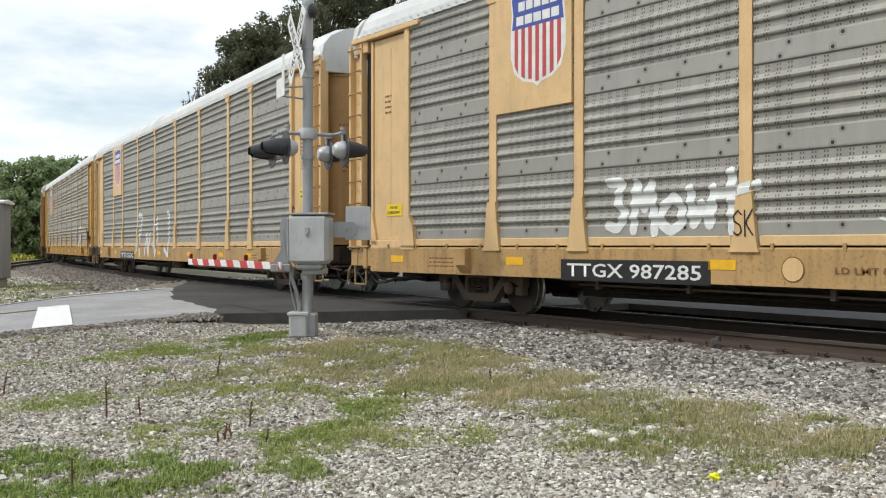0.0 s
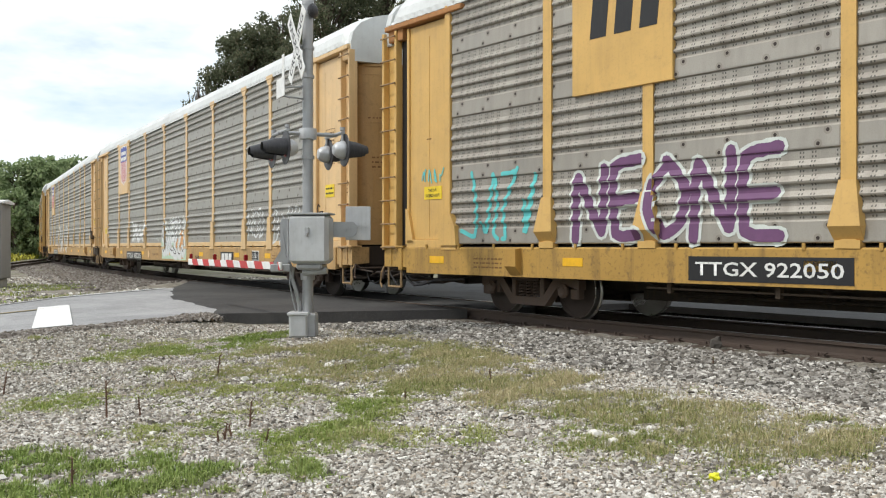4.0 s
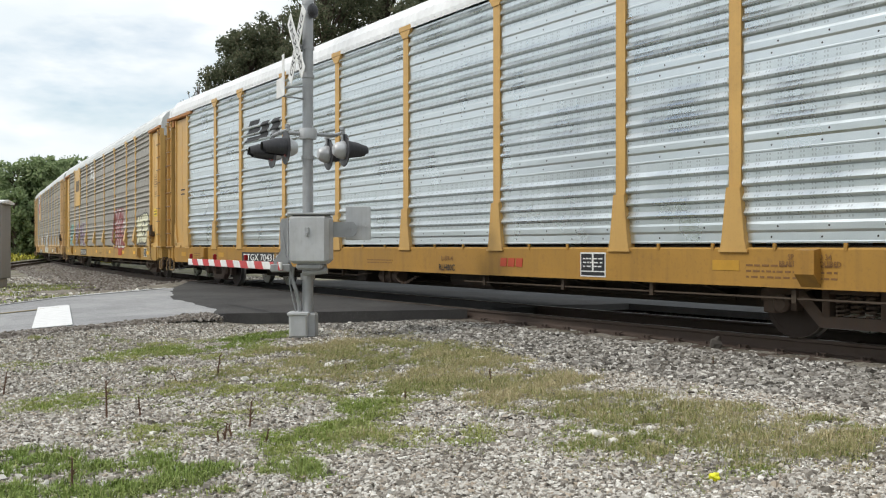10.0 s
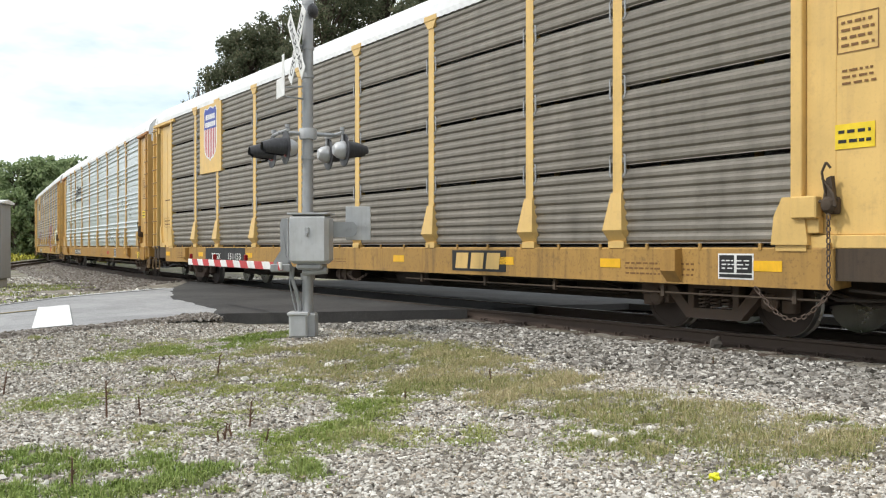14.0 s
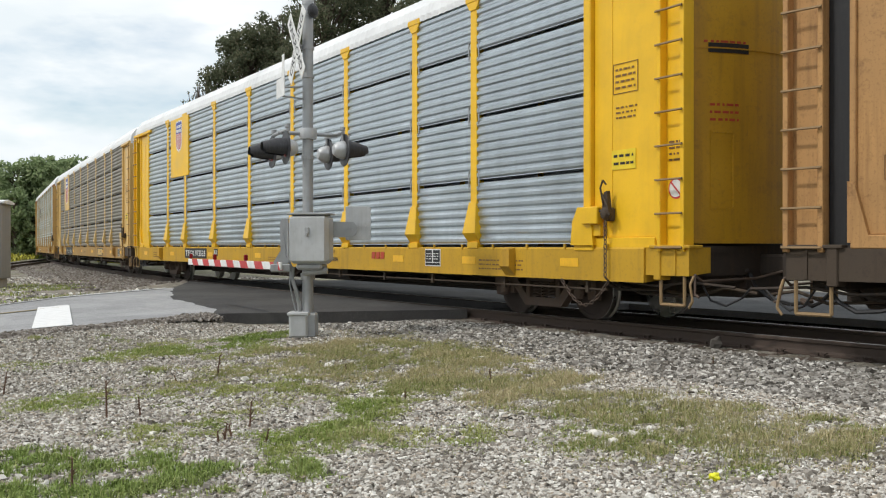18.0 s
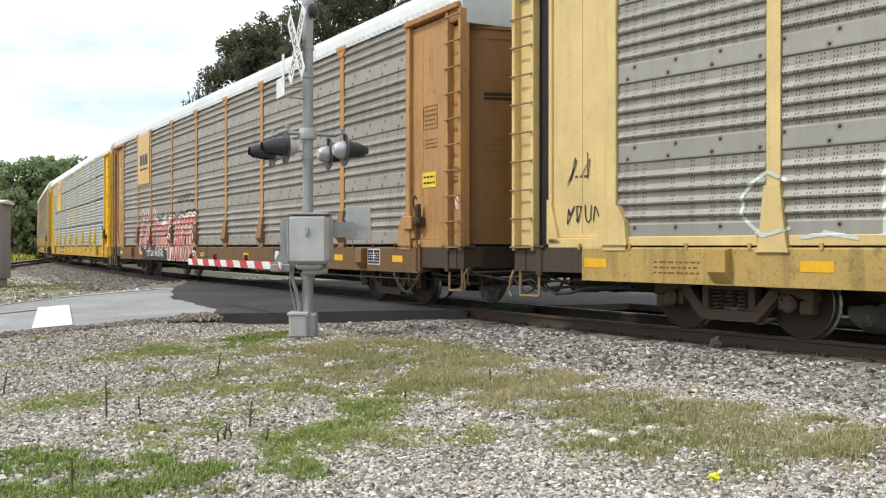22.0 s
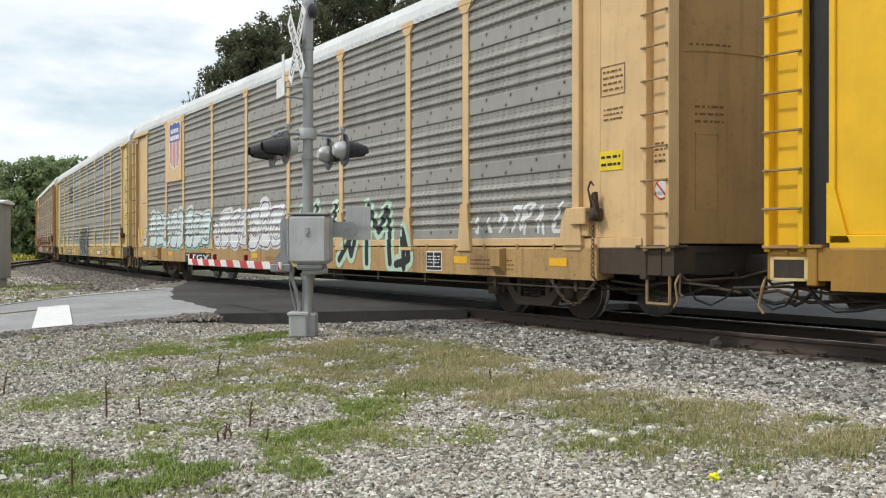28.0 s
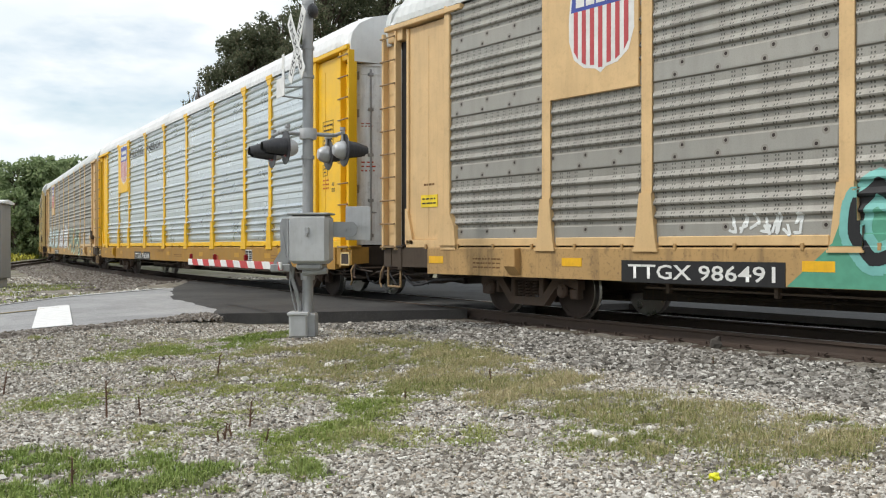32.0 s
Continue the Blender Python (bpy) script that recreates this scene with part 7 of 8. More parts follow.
def bubbles(index, u0, u1, z0, z1, n, seed, tones=("pale", "teal", "frost", "blush", "pine"), lw=0.036, label="pale icy bubble letters with thin outlines"):
    """Pale overlapping bubble letters with thin dark outlines and turquoise shade."""
    rng = random.Random(seed)
    car = TRAIN[index]
    haze, shade, fill, line, warm = [], [], [], [], []
    step = (u1 - u0) / n
    for i in range(n):
        h = (z1 - z0) * (0.62 if i == 0 else rng.uniform(0.85, 1.0))
        cu, cz = u0 + step * (i + 0.5), z0 + h * 0.5 + rng.uniform(0, 0.04)
        ru, rz = abs(step) * (0.4 if i == 0 else rng.uniform(0.56, 0.66)), h * 0.5
        ring = []
        ph = [rng.uniform(0, 6.28) for _ in range(3)]
        for k in range(26):
            a = 2 * math.pi * k / 26
            q = 1 + 0.09 * math.sin(2 * a + ph[0]) + 0.07 * math.sin(3 * a + ph[1]) + 0.04 * math.sin(5 * a + ph[2])
            c, s_ = math.cos(a), math.sin(a)
            ring.append((cu + ru * q * math.copysign(abs(c) ** 0.7, c), cz + rz * q * math.copysign(abs(s_) ** 0.75, s_)))
        haze.append([(cu + (x - cu) * 1.18, cz + (z - cz) * 1.16 + 0.03) for x, z in ring])
        shade.append([(x - 0.06, z - 0.07) for x, z in ring])
        fill.append(ring)
        line.append(ring + [ring[0]])
        m = 0.45 * ru
        t = rng.uniform(-0.3, 0.3) * rz
        line.append([(cu + m * math.cos(a) * (1 - 0.12 * a), cz + t + 0.3 * rz * math.sin(a)) for a in np.linspace(0.3, 5.4, 14)])
        line.append([(cu - m, cz - 0.3 * rz + t), (cu, cz - 0.42 * rz + t), (cu + m * 1.1, cz - 0.25 * rz + t)])
        warm.append([(cu + 0.25 * ru + 0.1 * math.cos(a), cz - 0.1 + 0.07 * math.sin(a)) for a in np.linspace(0, 5.6, 9)])
    spray("graffiti", car, index, haze, sprayed(tones[0]), 0.003, label)
    spray("graffiti_shade", car, index, shade, sprayed(tones[1]), 0.005)
    spray("graffiti_fill", car, index, fill, sprayed(tones[2]), 0.008)
    spray("graffiti_blush", car, index, warm, sprayed(tones[3]), 0.0095)
    spray("graffiti_outline", car, index, fat(line, lw), sprayed(tones[4]), 0.0115)


def plate(name, car, u0, u1, z0, z1, mat, y=FACE_Y, t=0.006, label=""):
    return part(name, MB().box(u1, u0, y - 0.002, y + t, z0, z1).mesh(name, mat), car, None, label)


def lettering(name, parent, s, u, z, h, mat, y=FACE_Y + 0.006, width=None, label=""):
    return part(name, text_mesh(s, h, mat, width), parent, pose(u, y, z), label)


def frame_box(parent, u0, u1, z0, z1, mat, rows, y, label):
    """A framed table of small writing."""
    m = MB()
    t = 0.009
    m.box(u0, u1, y, y + 0.004, z0, z0 + t).box(u0, u1, y, y + 0.004, z1 - t, z1)
    m.box(u0, u0 - t, y, y + 0.004, z0 + t, z1 - t).box(u1, u1 + t, y, y + 0.004, z0 + t, z1 - t)
    p = part("stencil_table", m.mesh("stencil_table", mat), parent, None, label)
    bars(p, u0 - 0.05, u1 + 0.05, z0 + 0.04, z1 - 0.04, rows, mat, y, 3)


SHIELD = [(0.0, 1.0), (0.22, 0.955), (0.42, 0.985), (0.5, 0.9), (0.47, 0.74), (0.5, 0.55), (0.5, 0.32), (0.42, 0.14), (0.26, 0.05), (0.08, 0.025), (0.0, -0.02)]


def emblem(car, index, u, z0, z1, w, sign):
    """A road's shield: white rim, blue head, red stripes, on a painted plate."""
    su0, su1, sz0 = sign
    y = FACE_Y + 0.012
    pl = part("sign_plate", MB().box(su1, su0, 1.39, y, sz0, SHEET_HI + 0.01, 0.006).mesh("sign_plate", YELLOWS[[s for s in SPECS if s[0] == index][0][4]]), car, None, "painted plate with a striped shield emblem")
    h = z1 - z0
    full = [(x * w, z0 + y_ * h) for x, y_ in SHIELD] + [(-x * w, z0 + y_ * h) for x, y_ in SHIELD[-2:0:-1]]

    def inset(k):
        cz = (z0 + z1) / 2
        return [(x * (1 - k / w * 2), cz + (z - cz) * (1 - k / h * 2)) for x, z in full]
    part("emblem_rim", MB().prism([(u + x, z) for x, z in full], "y", y - 0.002, y + 0.003).mesh("emblem_rim", WHITE), pl)
    inner = inset(0.035)
    zc = z0 + h * 0.58

    def clip(poly, above):
        out = []
        for a, b in zip(poly, poly[1:] + poly[:1]):
            ia, ib = (a[1] >= zc) == above, (b[1] >= zc) == above
            if ia:
                out.append(a)
            if ia != ib:
                k = (zc - a[1]) / (b[1] - a[1])
                out.append((a[0] + (b[0] - a[0]) * k, zc))
        return out
    part("emblem_head", MB().prism([(u + x, z) for x, z in clip(inner, True)], "y", y, y + 0.006).mesh("emblem_head", BLUE), pl)
    low = clip(inner, False)

    def foot(x):
        zs = [a[1] + (b[1] - a[1]) * (x - a[0]) / (b[0] - a[0]) for a, b in zip(low, low[1:] + low[:1]) if (a[0] > x) != (b[0] > x)]
        return min(zs)
    n = 13
    for i in range(0, n, 2):
        a, b = (i / n - 0.5) * w * 0.84, ((i + 1) / n - 0.5) * w * 0.84
        st = MB().prism([(u + a, foot(a * 0.999) + 0.01), (u + b, foot(b * 0.999) + 0.01), (u + b, zc), (u + a, zc)], "y", y, y + 0.006)
        part("emblem_stripe", st.mesh("emblem_stripe", EMBLEM_RED), pl)
    for zz, k in ((0.80, 0.36), (0.66, 0.4)):
        for j in range(5):
            a = (-0.5 + j / 5) * k * 2 * w
            m = MB().box(u + a + 0.012, u + a + k * 2 * w / 5 - 0.02, y + 0.004, y + 0.009, z0 + h * zz - h * 0.045, z0 + h * zz + h * 0.045)
            part("emblem_bar", m.mesh("emblem_bar", WHITE), pl)


def number_board(index, u0, u1, z0, z1, s, h, mat=None):
    car = TRAIN[index]
    b = plate("number_board", car, u0, u1, z0, z1, mat or BLACK, label="black board with white stencilled car number")
    lettering("lettering", b, s, (u0 + u1) / 2, (z0 + z1) / 2, h, WHITE, width=abs(u0 - u1) * 0.9)


def mark(car, u0, u1, z0, z1, mat, ground=None):
    """The owner's mark as three plain blocks."""
    p = car
    if ground:
        p = plate("mark_board", car, u0 + 0.1, u1 - 0.1, z0 - 0.04, z1 + 0.04, ground)
    w = (u0 - u1) / 3
    for i in range(3):
        a = u0 - i * w
        m = MB().prism([(a, z0), (a - w * 0.8, z0), (a - w * 0.9, z1), (a - w * 0.1, z1)], "y", FACE_Y + 0.004, FACE_Y + 0.01)
        part("owner_mark", m.mesh("owner_mark", mat), p)


def stencil_block(car, u, z0, z1):
    """Black data panels with a white rim."""
    b = plate("data_panel", car, u + 0.26, u - 0.26, z0, z1, WHITE, label="black data panels with white borders")
    y = FACE_Y + 0.006
    m = MB()
    h = z1 - z0
    m.box(u + 0.24, u + 0.02, y - 0.002, y + 0.004, z0 + h * 0.25, z1 - 0.02)
    m.box(u - 0.02, u - 0.24, y - 0.002, y + 0.004, z0 + h * 0.25, z1 - 0.02)
    m.box(u + 0.24, u - 0.24, y - 0.002, y + 0.004, z0 + 0.02, z0 + h * 0.2)
    tagged(part("data_panel_face", m.mesh("data_panel_face", BLACK), b), kind="stuff")
    bars(b, u + 0.2, u - 0.2, z0 + h * 0.35, z1 - 0.06, 3, WHITE, y + 0.003, 4)


def disc(name, parent, u, z, r, mat, y, label=""):
    return part(name, MB().lathe([(r, -0.002), (r, 0.004)], (u, y, z), "y", 18).mesh(name, mat), parent, None, label)


def no_sign(car, u, z, y):
    """A round red prohibition sign."""
    d = disc("warning_disc", car, u, z, 0.13, RED, y, "round red and white prohibition sign")
    disc("disc_face", d, u, z, 0.11, WHITE, y + 0.004)
    m = MB().prism([(u + 0.085, z + 0.07), (u + 0.07, z + 0.085), (u - 0.085, z - 0.07), (u - 0.07, z - 0.085)], "y", y + 0.006, y + 0.012)
    part("disc_bar", m.mesh("disc_bar", RED), d)


def height_label(car, u0, u1, z0, z1, y=1.43):
    p = plate("height_label", car, u0, u1, z0, z1, YELLOW_SIGN, y=y, label="small yellow warning label")
    bars(p, u0 - 0.04, u1 + 0.04, z0 + 0.03, z1 - 0.03, 2, BLACK, y + 0.006, 5)


def common_marks(index, ink=BROWN_INK, rear=True):
    """Reflective strips and small stencils that all these cars carry."""
    car = TRAIN[index]
    for u in (11.9, 8.65, 4.8, 1.0, -2.9, -6.3, -8.7, -11.3):
        if index == 2 and u in (-2.9, 1.0, -6.3):
            continue
        plate("reflector", car, u + 0.2, u - 0.2, 0.8, 0.92, AMBER_DULL if index in (2, 8) else AMBER, label="amber reflective strip")
    bars(car, 10.9, 10.2, 0.72, 0.92, 3, ink, seed=index + 30)
    bars(car, 0.3, -0.7, 0.75, 0.85, 2, ink, seed=index + 40)
    bars(car, -9.0, -10.2, 0.7, 0.9, 3, ink, seed=index + 50)
    if rear:
        frame_box(car, -12.14, -12.62, 3.1, 3.5, ink, 4, 1.43, "stencilled table of small figures")
        bars(car, -12.2, -12.6, 2.75, 2.95, 3, ink, 1.43, index + 60)
        height_label(car, -12.12, -12.58, 2.1, 2.36)
        no_sign(car, -13.27, 1.8, 1.402)
        bars(car, -13.15, -13.42, 2.12, 2.42, 4, ink, 1.402, index + 70)
    part("jacking_pad", MB().prism([(1.5, 0.64), (1.62, 0.78), (1.62, 1.04), (1.5, 1.06)], "x", 9.75, 10.0).mesh("jacking_pad", DOORS[[s for s in SPECS if s[0] == index][0][4]]), car)
    part("jacking_pad", MB().prism([(1.5, 0.64), (1.62, 0.78), (1.62, 1.04), (1.5, 1.06)], "x", -10.0, -9.75).mesh("jacking_pad", DOORS[[s for s in SPECS if s[0] == index][0][4]]), car)


for _i in range(-3, 10):
    common_marks(_i, BROWN_INK, _i not in (8,))


def load_mark(index, u, z):
    lettering("lettering", TRAIN[index], "LD LMT 80000", u, z, 0.075, BROWN_INK, width=0.92)


# car with the red and blue shield, white tags
_c = TRAIN[0]
emblem(_c, 0, 8.12, 3.5, 5.02, 1.22, (9.1, 7.4, 3.14))
number_board(0, 7.62, 4.97, 0.60, 0.90, "TTGX 987285", 0.19)
load_mark(0, 2.85, 0.82)
disc("round_stencil", _c, 3.83, 0.82, 0.15, BROWN_INK, FACE_Y, "round stencilled mark")
disc("round_stencil", _c, 3.83, 0.82, 0.135, YELLOWS["a"], FACE_Y + 0.004)
lettering("lettering", _c, "JSH80", -2.5, 0.74, 0.11, BLACK, width=0.42)
mark(_c, -4.95, -5.9, 0.72, 0.9, WHITE, BLACK)
stencil_block(_c, -7.8, 0.68, 0.98)
piece(0, "3Mowt", (6.78, 4.42, 1.28, 1.98), 2, None, "white", 0, 0.135, "white spray-painted tag on the ribbed side")
spray("graffiti", _c, 0, [[(1.9, 0.68), (-1.2, 0.66), (-1.25, 1.05), (-0.4, 1.3), (0.6, 1.2), (1.85, 1.35)]], sprayed("mint"), 0.003, "faint green and orange haze under white letters")
spray("graffiti", _c, 0, [[(0.3, 0.72), (-0.9, 0.7), (-1.0, 1.5), (-0.5, 1.62), (0.1, 1.2)]], sprayed("orange"), 0.0045, "orange haze under white letters")
piece(0, "S*E*LS", (1.8, -1.15, 0.85, 1.82), 3, "white", "pale", 0.24, 0.31, "white jagged graffiti letters with thin dark lines", 0.06, None, 0.12, "black")
spray("graffiti", _c, 0, [[(u + 0.16, 1.75), (u - 0.12, 1.75), (u - 0.02, 2.08)] for u in (1.55, 0.75, 0.05, -0.25, -0.8)], sprayed("white"), 0.009, "pointed tips of the white letters")
piece(0, "SK", (4.64, 4.32, 1.2, 1.5), 37, None, "black", 0, 0.02, "small dark scrawl on a post foot")
piece(1, "****", (12.42, 11.75, 2.18, 2.4), 38, None, "cyan", 0, 0.026, "turquoise scribble on the corner", 0.08)
piece(0, "*", (2.9, 2.3, 1.3, 2.05), 8, None, "pale", 0, 0.03, "thin chalky spray drawing")
piece(0, "NSD", (-7.1, -8.4, 1.3, 2.0), 4, None, "white", 0, 0.055, "thin white spray tag")
piece(0, "DAPP*", (-9.0, -11.3, 1.15, 1.95), 5, None, "white", 0, 0.045, "thin white spray tag")
# the one ahead of it
_c = TRAIN[-1]
emblem(_c, -1, 8.12, 3.5, 5.02, 1.22, (9.1, 7.4, 3.14))
piece(-1, "****", (4.8, -1.0, 0.8, 2.15), 6, None, "white", 0, 0.17, "white spray lettering along the foot", 0.05)
number_board(-1, 7.62, 4.97, 0.60, 0.90, "TTGX", 0.19)
piece(-2, "****", (-6.5, -10.5, 0.9, 2.1), 7, None, "white", 0, 0.1, "thin white spray lettering")
emblem(TRAIN[-2], -2, 8.12, 3.5, 5.02, 1.22, (9.1, 7.4, 3.14))
# tarnished car with bubble letters
_c = TRAIN[1]
part("sign_plate", MB().box(6.85, 8.65, 1.39, 1.512, 3.2, SHEET_HI + 0.01, 0.006).mesh("sign_plate", YELLOWS["b"]), _c, None, "yellow plate with black slanted blocks")
for _u in (8.3, 7.85, 7.4):
    part("owner_mark", MB().prism([(_u, 3.95), (_u - 0.3, 3.95), (_u - 0.36, 4.5), (_u - 0.06, 4.5)], "y", 1.510, 1.517).mesh("owner_mark", BLACK), _c)
piece(1, "GIRL", (-3.95, -6.55, 1.25, 2.4), 11, "maroon", "white", 0.27, 0.38, "red bubble letters with white outlines", 0.02, "maroon")
piece(1, "**", (-6.05, -6.7, 1.75, 2.4), 12, None, "white", 0, 0.05, "small white spray tag")
piece(1, "DKER", (-9.2, -11.3, 1.32, 2.1), 13, "cream", "black", 0.24, 0.34, "cream bubble letters with thick black outlines", 0.02)
piece(1, "NEONE", (8.7, 5.2, 1.2, 2.2), 14, "purple", "pale", 0.15, 0.24, "purple and pale spray lettering", 0.04)
piece(1, "****", (11.3, 9.3, 1.25, 2.25), 15, None, "cyan", 0, 0.07, "turquoise spray scribble", 0.06)
piece(1, "**", (3.2, 1.7, 4.3, 5.0), 16, None, "white", 0, 0.16, "white spray lettering high on the side")
piece(1, "P", (-0.3, -1.0, 4.45, 4.98), 17, None, "white", 0, 0.06, "white spray letter")
number_board(1, 6.6, 4.4, 0.66, 0.96, "TTGX 922050", 0.17)
mark(_c, -5.13, -6.0, 0.74, 1.0, RED_INK)
stencil_block(_c, -10.87, 0.73, 1.02)
lettering("lettering", _c, "ASH22", -2.35, 0.82, 0.1, BLACK, width=0.42)
piece(1, "*", (-8.7, -9.1, 1.8, 2.2), 18, None, "black", 0, 0.05, "small black spray tag")
# bright galvanised car
_c = TRAIN[2]
_z = 3.72
for _k, (_a, _b) in enumerate(((0.0, 0.95), (0.1, 0.8), (0.2, 0.65))):
    spray("owner_mark", _c, 2, [[(6.95 - _a, _z + 0.2 * _k), (6.95 - _a - _b, _z + 0.2 * _k), (6.95 - _a - _b - 0.1, _z + 0.2 * _k + 0.12), (6.95 - _a - 0.1, _z + 0.2 * _k + 0.12)]], BLACK, 0.005, "black slanted bar of a painted mark")


def big_mark(index, u0, u1, z0, z1):
    """Two heavy slanted blocks."""
    w = (u0 - u1) / 2
    for a in (u0, u0 - w):
        m = [[(a, z0), (a - w * 0.72, z0), (a - w * 0.92, z1), (a - w * 0.2, z1)]]
        spray("owner_mark", TRAIN[index], index, m, BLACK, 0.005, "heavy black slanted block of a painted mark")


big_mark(2, 5.98, 4.62, 3.75, 4.15)
spray("owner_name", TRAIN[2], 2, [[(u, 3.42), (u - 0.1, 3.42), (u - 0.12, 3.56), (u - 0.02, 3.56)] for u in [6.85 - 0.148 * i for i in range(15) if i != 7]], BLACK, 0.005, "row of small black lettering shapes")
number_board(2, 7.1, 4.59, 0.69, 0.94, "TTGX 704316", 0.17)
lettering("lettering", _c, "L-89-4", -2.62, 0.88, 0.085, BROWN_INK, width=0.36)
lettering("lettering", _c, "RLH80C", -2.61, 0.725, 0.11, BLACK, width=0.5)
mark(_c, -4.16, -4.77, 0.77, 0.9, RED_INK)
stencil_block(_c, -6.35, 0.66, 1.0)
_p = plate("end_plate", _c, -11.4, -11.86, 1.03, 1.18, YELLOWS["c"], FACE_Y + 0.03, label="small plate with black lettering")
lettering("lettering", _p, "FB-650", -11.63, 1.105, 0.1, BLACK, FACE_Y + 0.036, 0.4)
height_label(_c, -11.45, -11.89, 0.68, 0.88, FACE_Y)
lettering("lettering", _c, "LD LMT", 2.1, 0.83, 0.07, BROWN_INK, width=0.45)
for _i in (2, 8):
    lettering("lettering", TRAIN[_i], "SPECIAL NO 34", -9.86, 0.965 if _i == 2 else 0.985, 0.065, BROWN_INK, width=0.55)
    lettering("lettering", TRAIN[_i], "BRAKE BEAM REQUIRED", -9.86, 0.885 if _i == 2 else 0.9, 0.065, BROWN_INK, width=0.78)
# dark weathered car
_c = TRAIN[3]
emblem(_c, 3, 7.78, 3.5, 5.02, 1.1, (8.7, 6.9, 3.15))
plate("number_board", _c, 8.2, 5.1, 0.63, 1.05, BLACK, label="black-painted stretch of sill")
lettering("lettering", _c, "TTGX", 7.3, 0.82, 0.17, WHITE, FACE_Y + 0.008, 0.75)
lettering("lettering", _c, "151153", 5.85, 0.82, 0.17, WHITE, FACE_Y + 0.008, 0.95)
mark(_c, -4.85, -6.2, 0.72, 0.98, YELLOWS["d"], BLACK)
stencil_block(_c, -10.85, 0.7, 1.0)
# clean galvanised car with bright yellow frame
_c = TRAIN[4]
emblem(_c, 4, 7.85, 4.02, 5.0, 0.66, (8.75, 6.88, 3.25))
spray("slogan_bars", _c, 4, [[(u, 3.55), (u - 0.09, 3.55), (u - 0.09, 3.66), (u, 3.66)] for u in [8.55 - 0.13 * i for i in range(12) if i != 7]], BROWN_INK, 0.006)
number_board(4, 7.24, 5.13, 0.74, 1.03, "TTGX 973533", 0.17)
lettering("lettering", plate("number_board", _c, 4.45, 4.13, 0.82, 1.02, BLACK), "R1", 4.29, 0.92, 0.12, WHITE, width=0.22)
lettering("lettering", _c, "L 90-0", -3.4, 0.98, 0.07, BLACK, width=0.3)
lettering("lettering", _c, "PSH 20A", -3.42, 0.82, 0.1, BLACK, width=0.6)
mark(_c, -5.23, -5.78, 0.85, 0.98, RED_INK)
stencil_block(_c, -7.55, 0.74, 1.04)
INK_NAVY = paint("dark_navy_mark_paint", (0.03, 0.035, 0.07), 0.5, 0, (0.1, 0.1, 0.12), 0.3, 5)
# rust-stained car with red block letters
_c = TRAIN[5]
part("sign_plate", MB().box(7.4, 9.1, 1.39, 1.512, 3.3, SHEET_HI + 0.01, 0.006).mesh("sign_plate", YELLOWS["b"]), _c, None, "yellow plate with a dark painted mark")
for _u in (8.75, 8.35, 7.95):
    part("owner_mark", MB().box(_u, _u - 0.32, 1.510, 1.517, 3.98, 4.35).mesh("owner_mark", INK_NAVY), _c)
part("owner_mark", MB().box(8.75, 7.62, 1.510, 1.517, 3.8, 3.87).mesh("owner_mark", INK_NAVY), _c)
spray("graffiti", _c, 5, [[(8.4, 0.6), (1.6, 0.6), (1.55, 1.5), (3.0, 1.72), (5.2, 1.5), (6.4, 1.62), (8.5, 1.6), (8.95, 1.3), (8.55, 1.0)]], sprayed("black"), 0.004, "black ground colour under the red graffiti")
piece(5, "FARTE", (4.9, 1.65, 0.8, 1.95), 21, "coral", "white", 0.3, 0.4, "large red block graffiti with white outlines", 0.03, "black", 0.05, "white")
piece(5, "K*NT*O", (8.85, 4.75, 1.12, 1.86), 22, "coral", "white", 0.25, 0.32, "red and white wildstyle graffiti", 0.08, "black", 0.1, "white")
spray("graffiti", _c, 5, [[(u, 1.88), (u + 0.16, 2.12), (u + 0.06, 2.42), (u - 0.2, 2.28), (u - 0.14, 2.0)] for u in (8.35, 7.75, 6.75)], sprayed("white"), 0.006, "red and white graffiti drops")
spray("graffiti", _c, 5, [[(u - 0.01, 1.96), (u + 0.1, 2.12), (u + 0.04, 2.34), (u - 0.13, 2.24), (u - 0.09, 2.04)] for u in (8.35, 7.75, 6.75)], sprayed("coral"), 0.009, "red cores of the graffiti drops")
spray("graffiti", _c, 5, [[(5.9, 1.75), (5.3, 2.25), (5.25, 1.95), (5.0, 1.8)], [(8.95, 1.5), (9.1, 1.2), (8.8, 0.8), (8.6, 1.3)], [(5.0, 0.66), (4.55, 0.62), (4.3, 1.1), (4.5, 1.2)]], sprayed("white"), 0.0055, "white spikes of the graffiti")
piece(5, "****", (3.8, 1.9, 2.45, 2.7), 24, None, "black", 0, 0.035, "thin black scribbled line")
piece(5, "2013", (5.9, 5.2, 1.98, 2.2), 25, None, "black", 0, 0.03, "thin black sprayed date")
piece(5, "***", (1.4, 0.4, 0.78, 1.03), 26, None, "black", 0, 0.03, "black spray scribble")
number_board(5, 7.94, 5.3, 0.7, 1.0, "TTGX 983242", 0.2)
for _i, _ch in enumerate("APCN"):
    piece(5, _ch, (12.48, 12.18, 3.98 - 0.36 * _i, 4.24 - 0.36 * _i), 27 + _i, None, "white", 0, 0.035, "white spray letter on the corner panel")
mark(_c, -5.0, -5.95, 0.78, 0.98, WHITE, BLACK)
stencil_block(_c, -10.33, 0.74, 1.04)
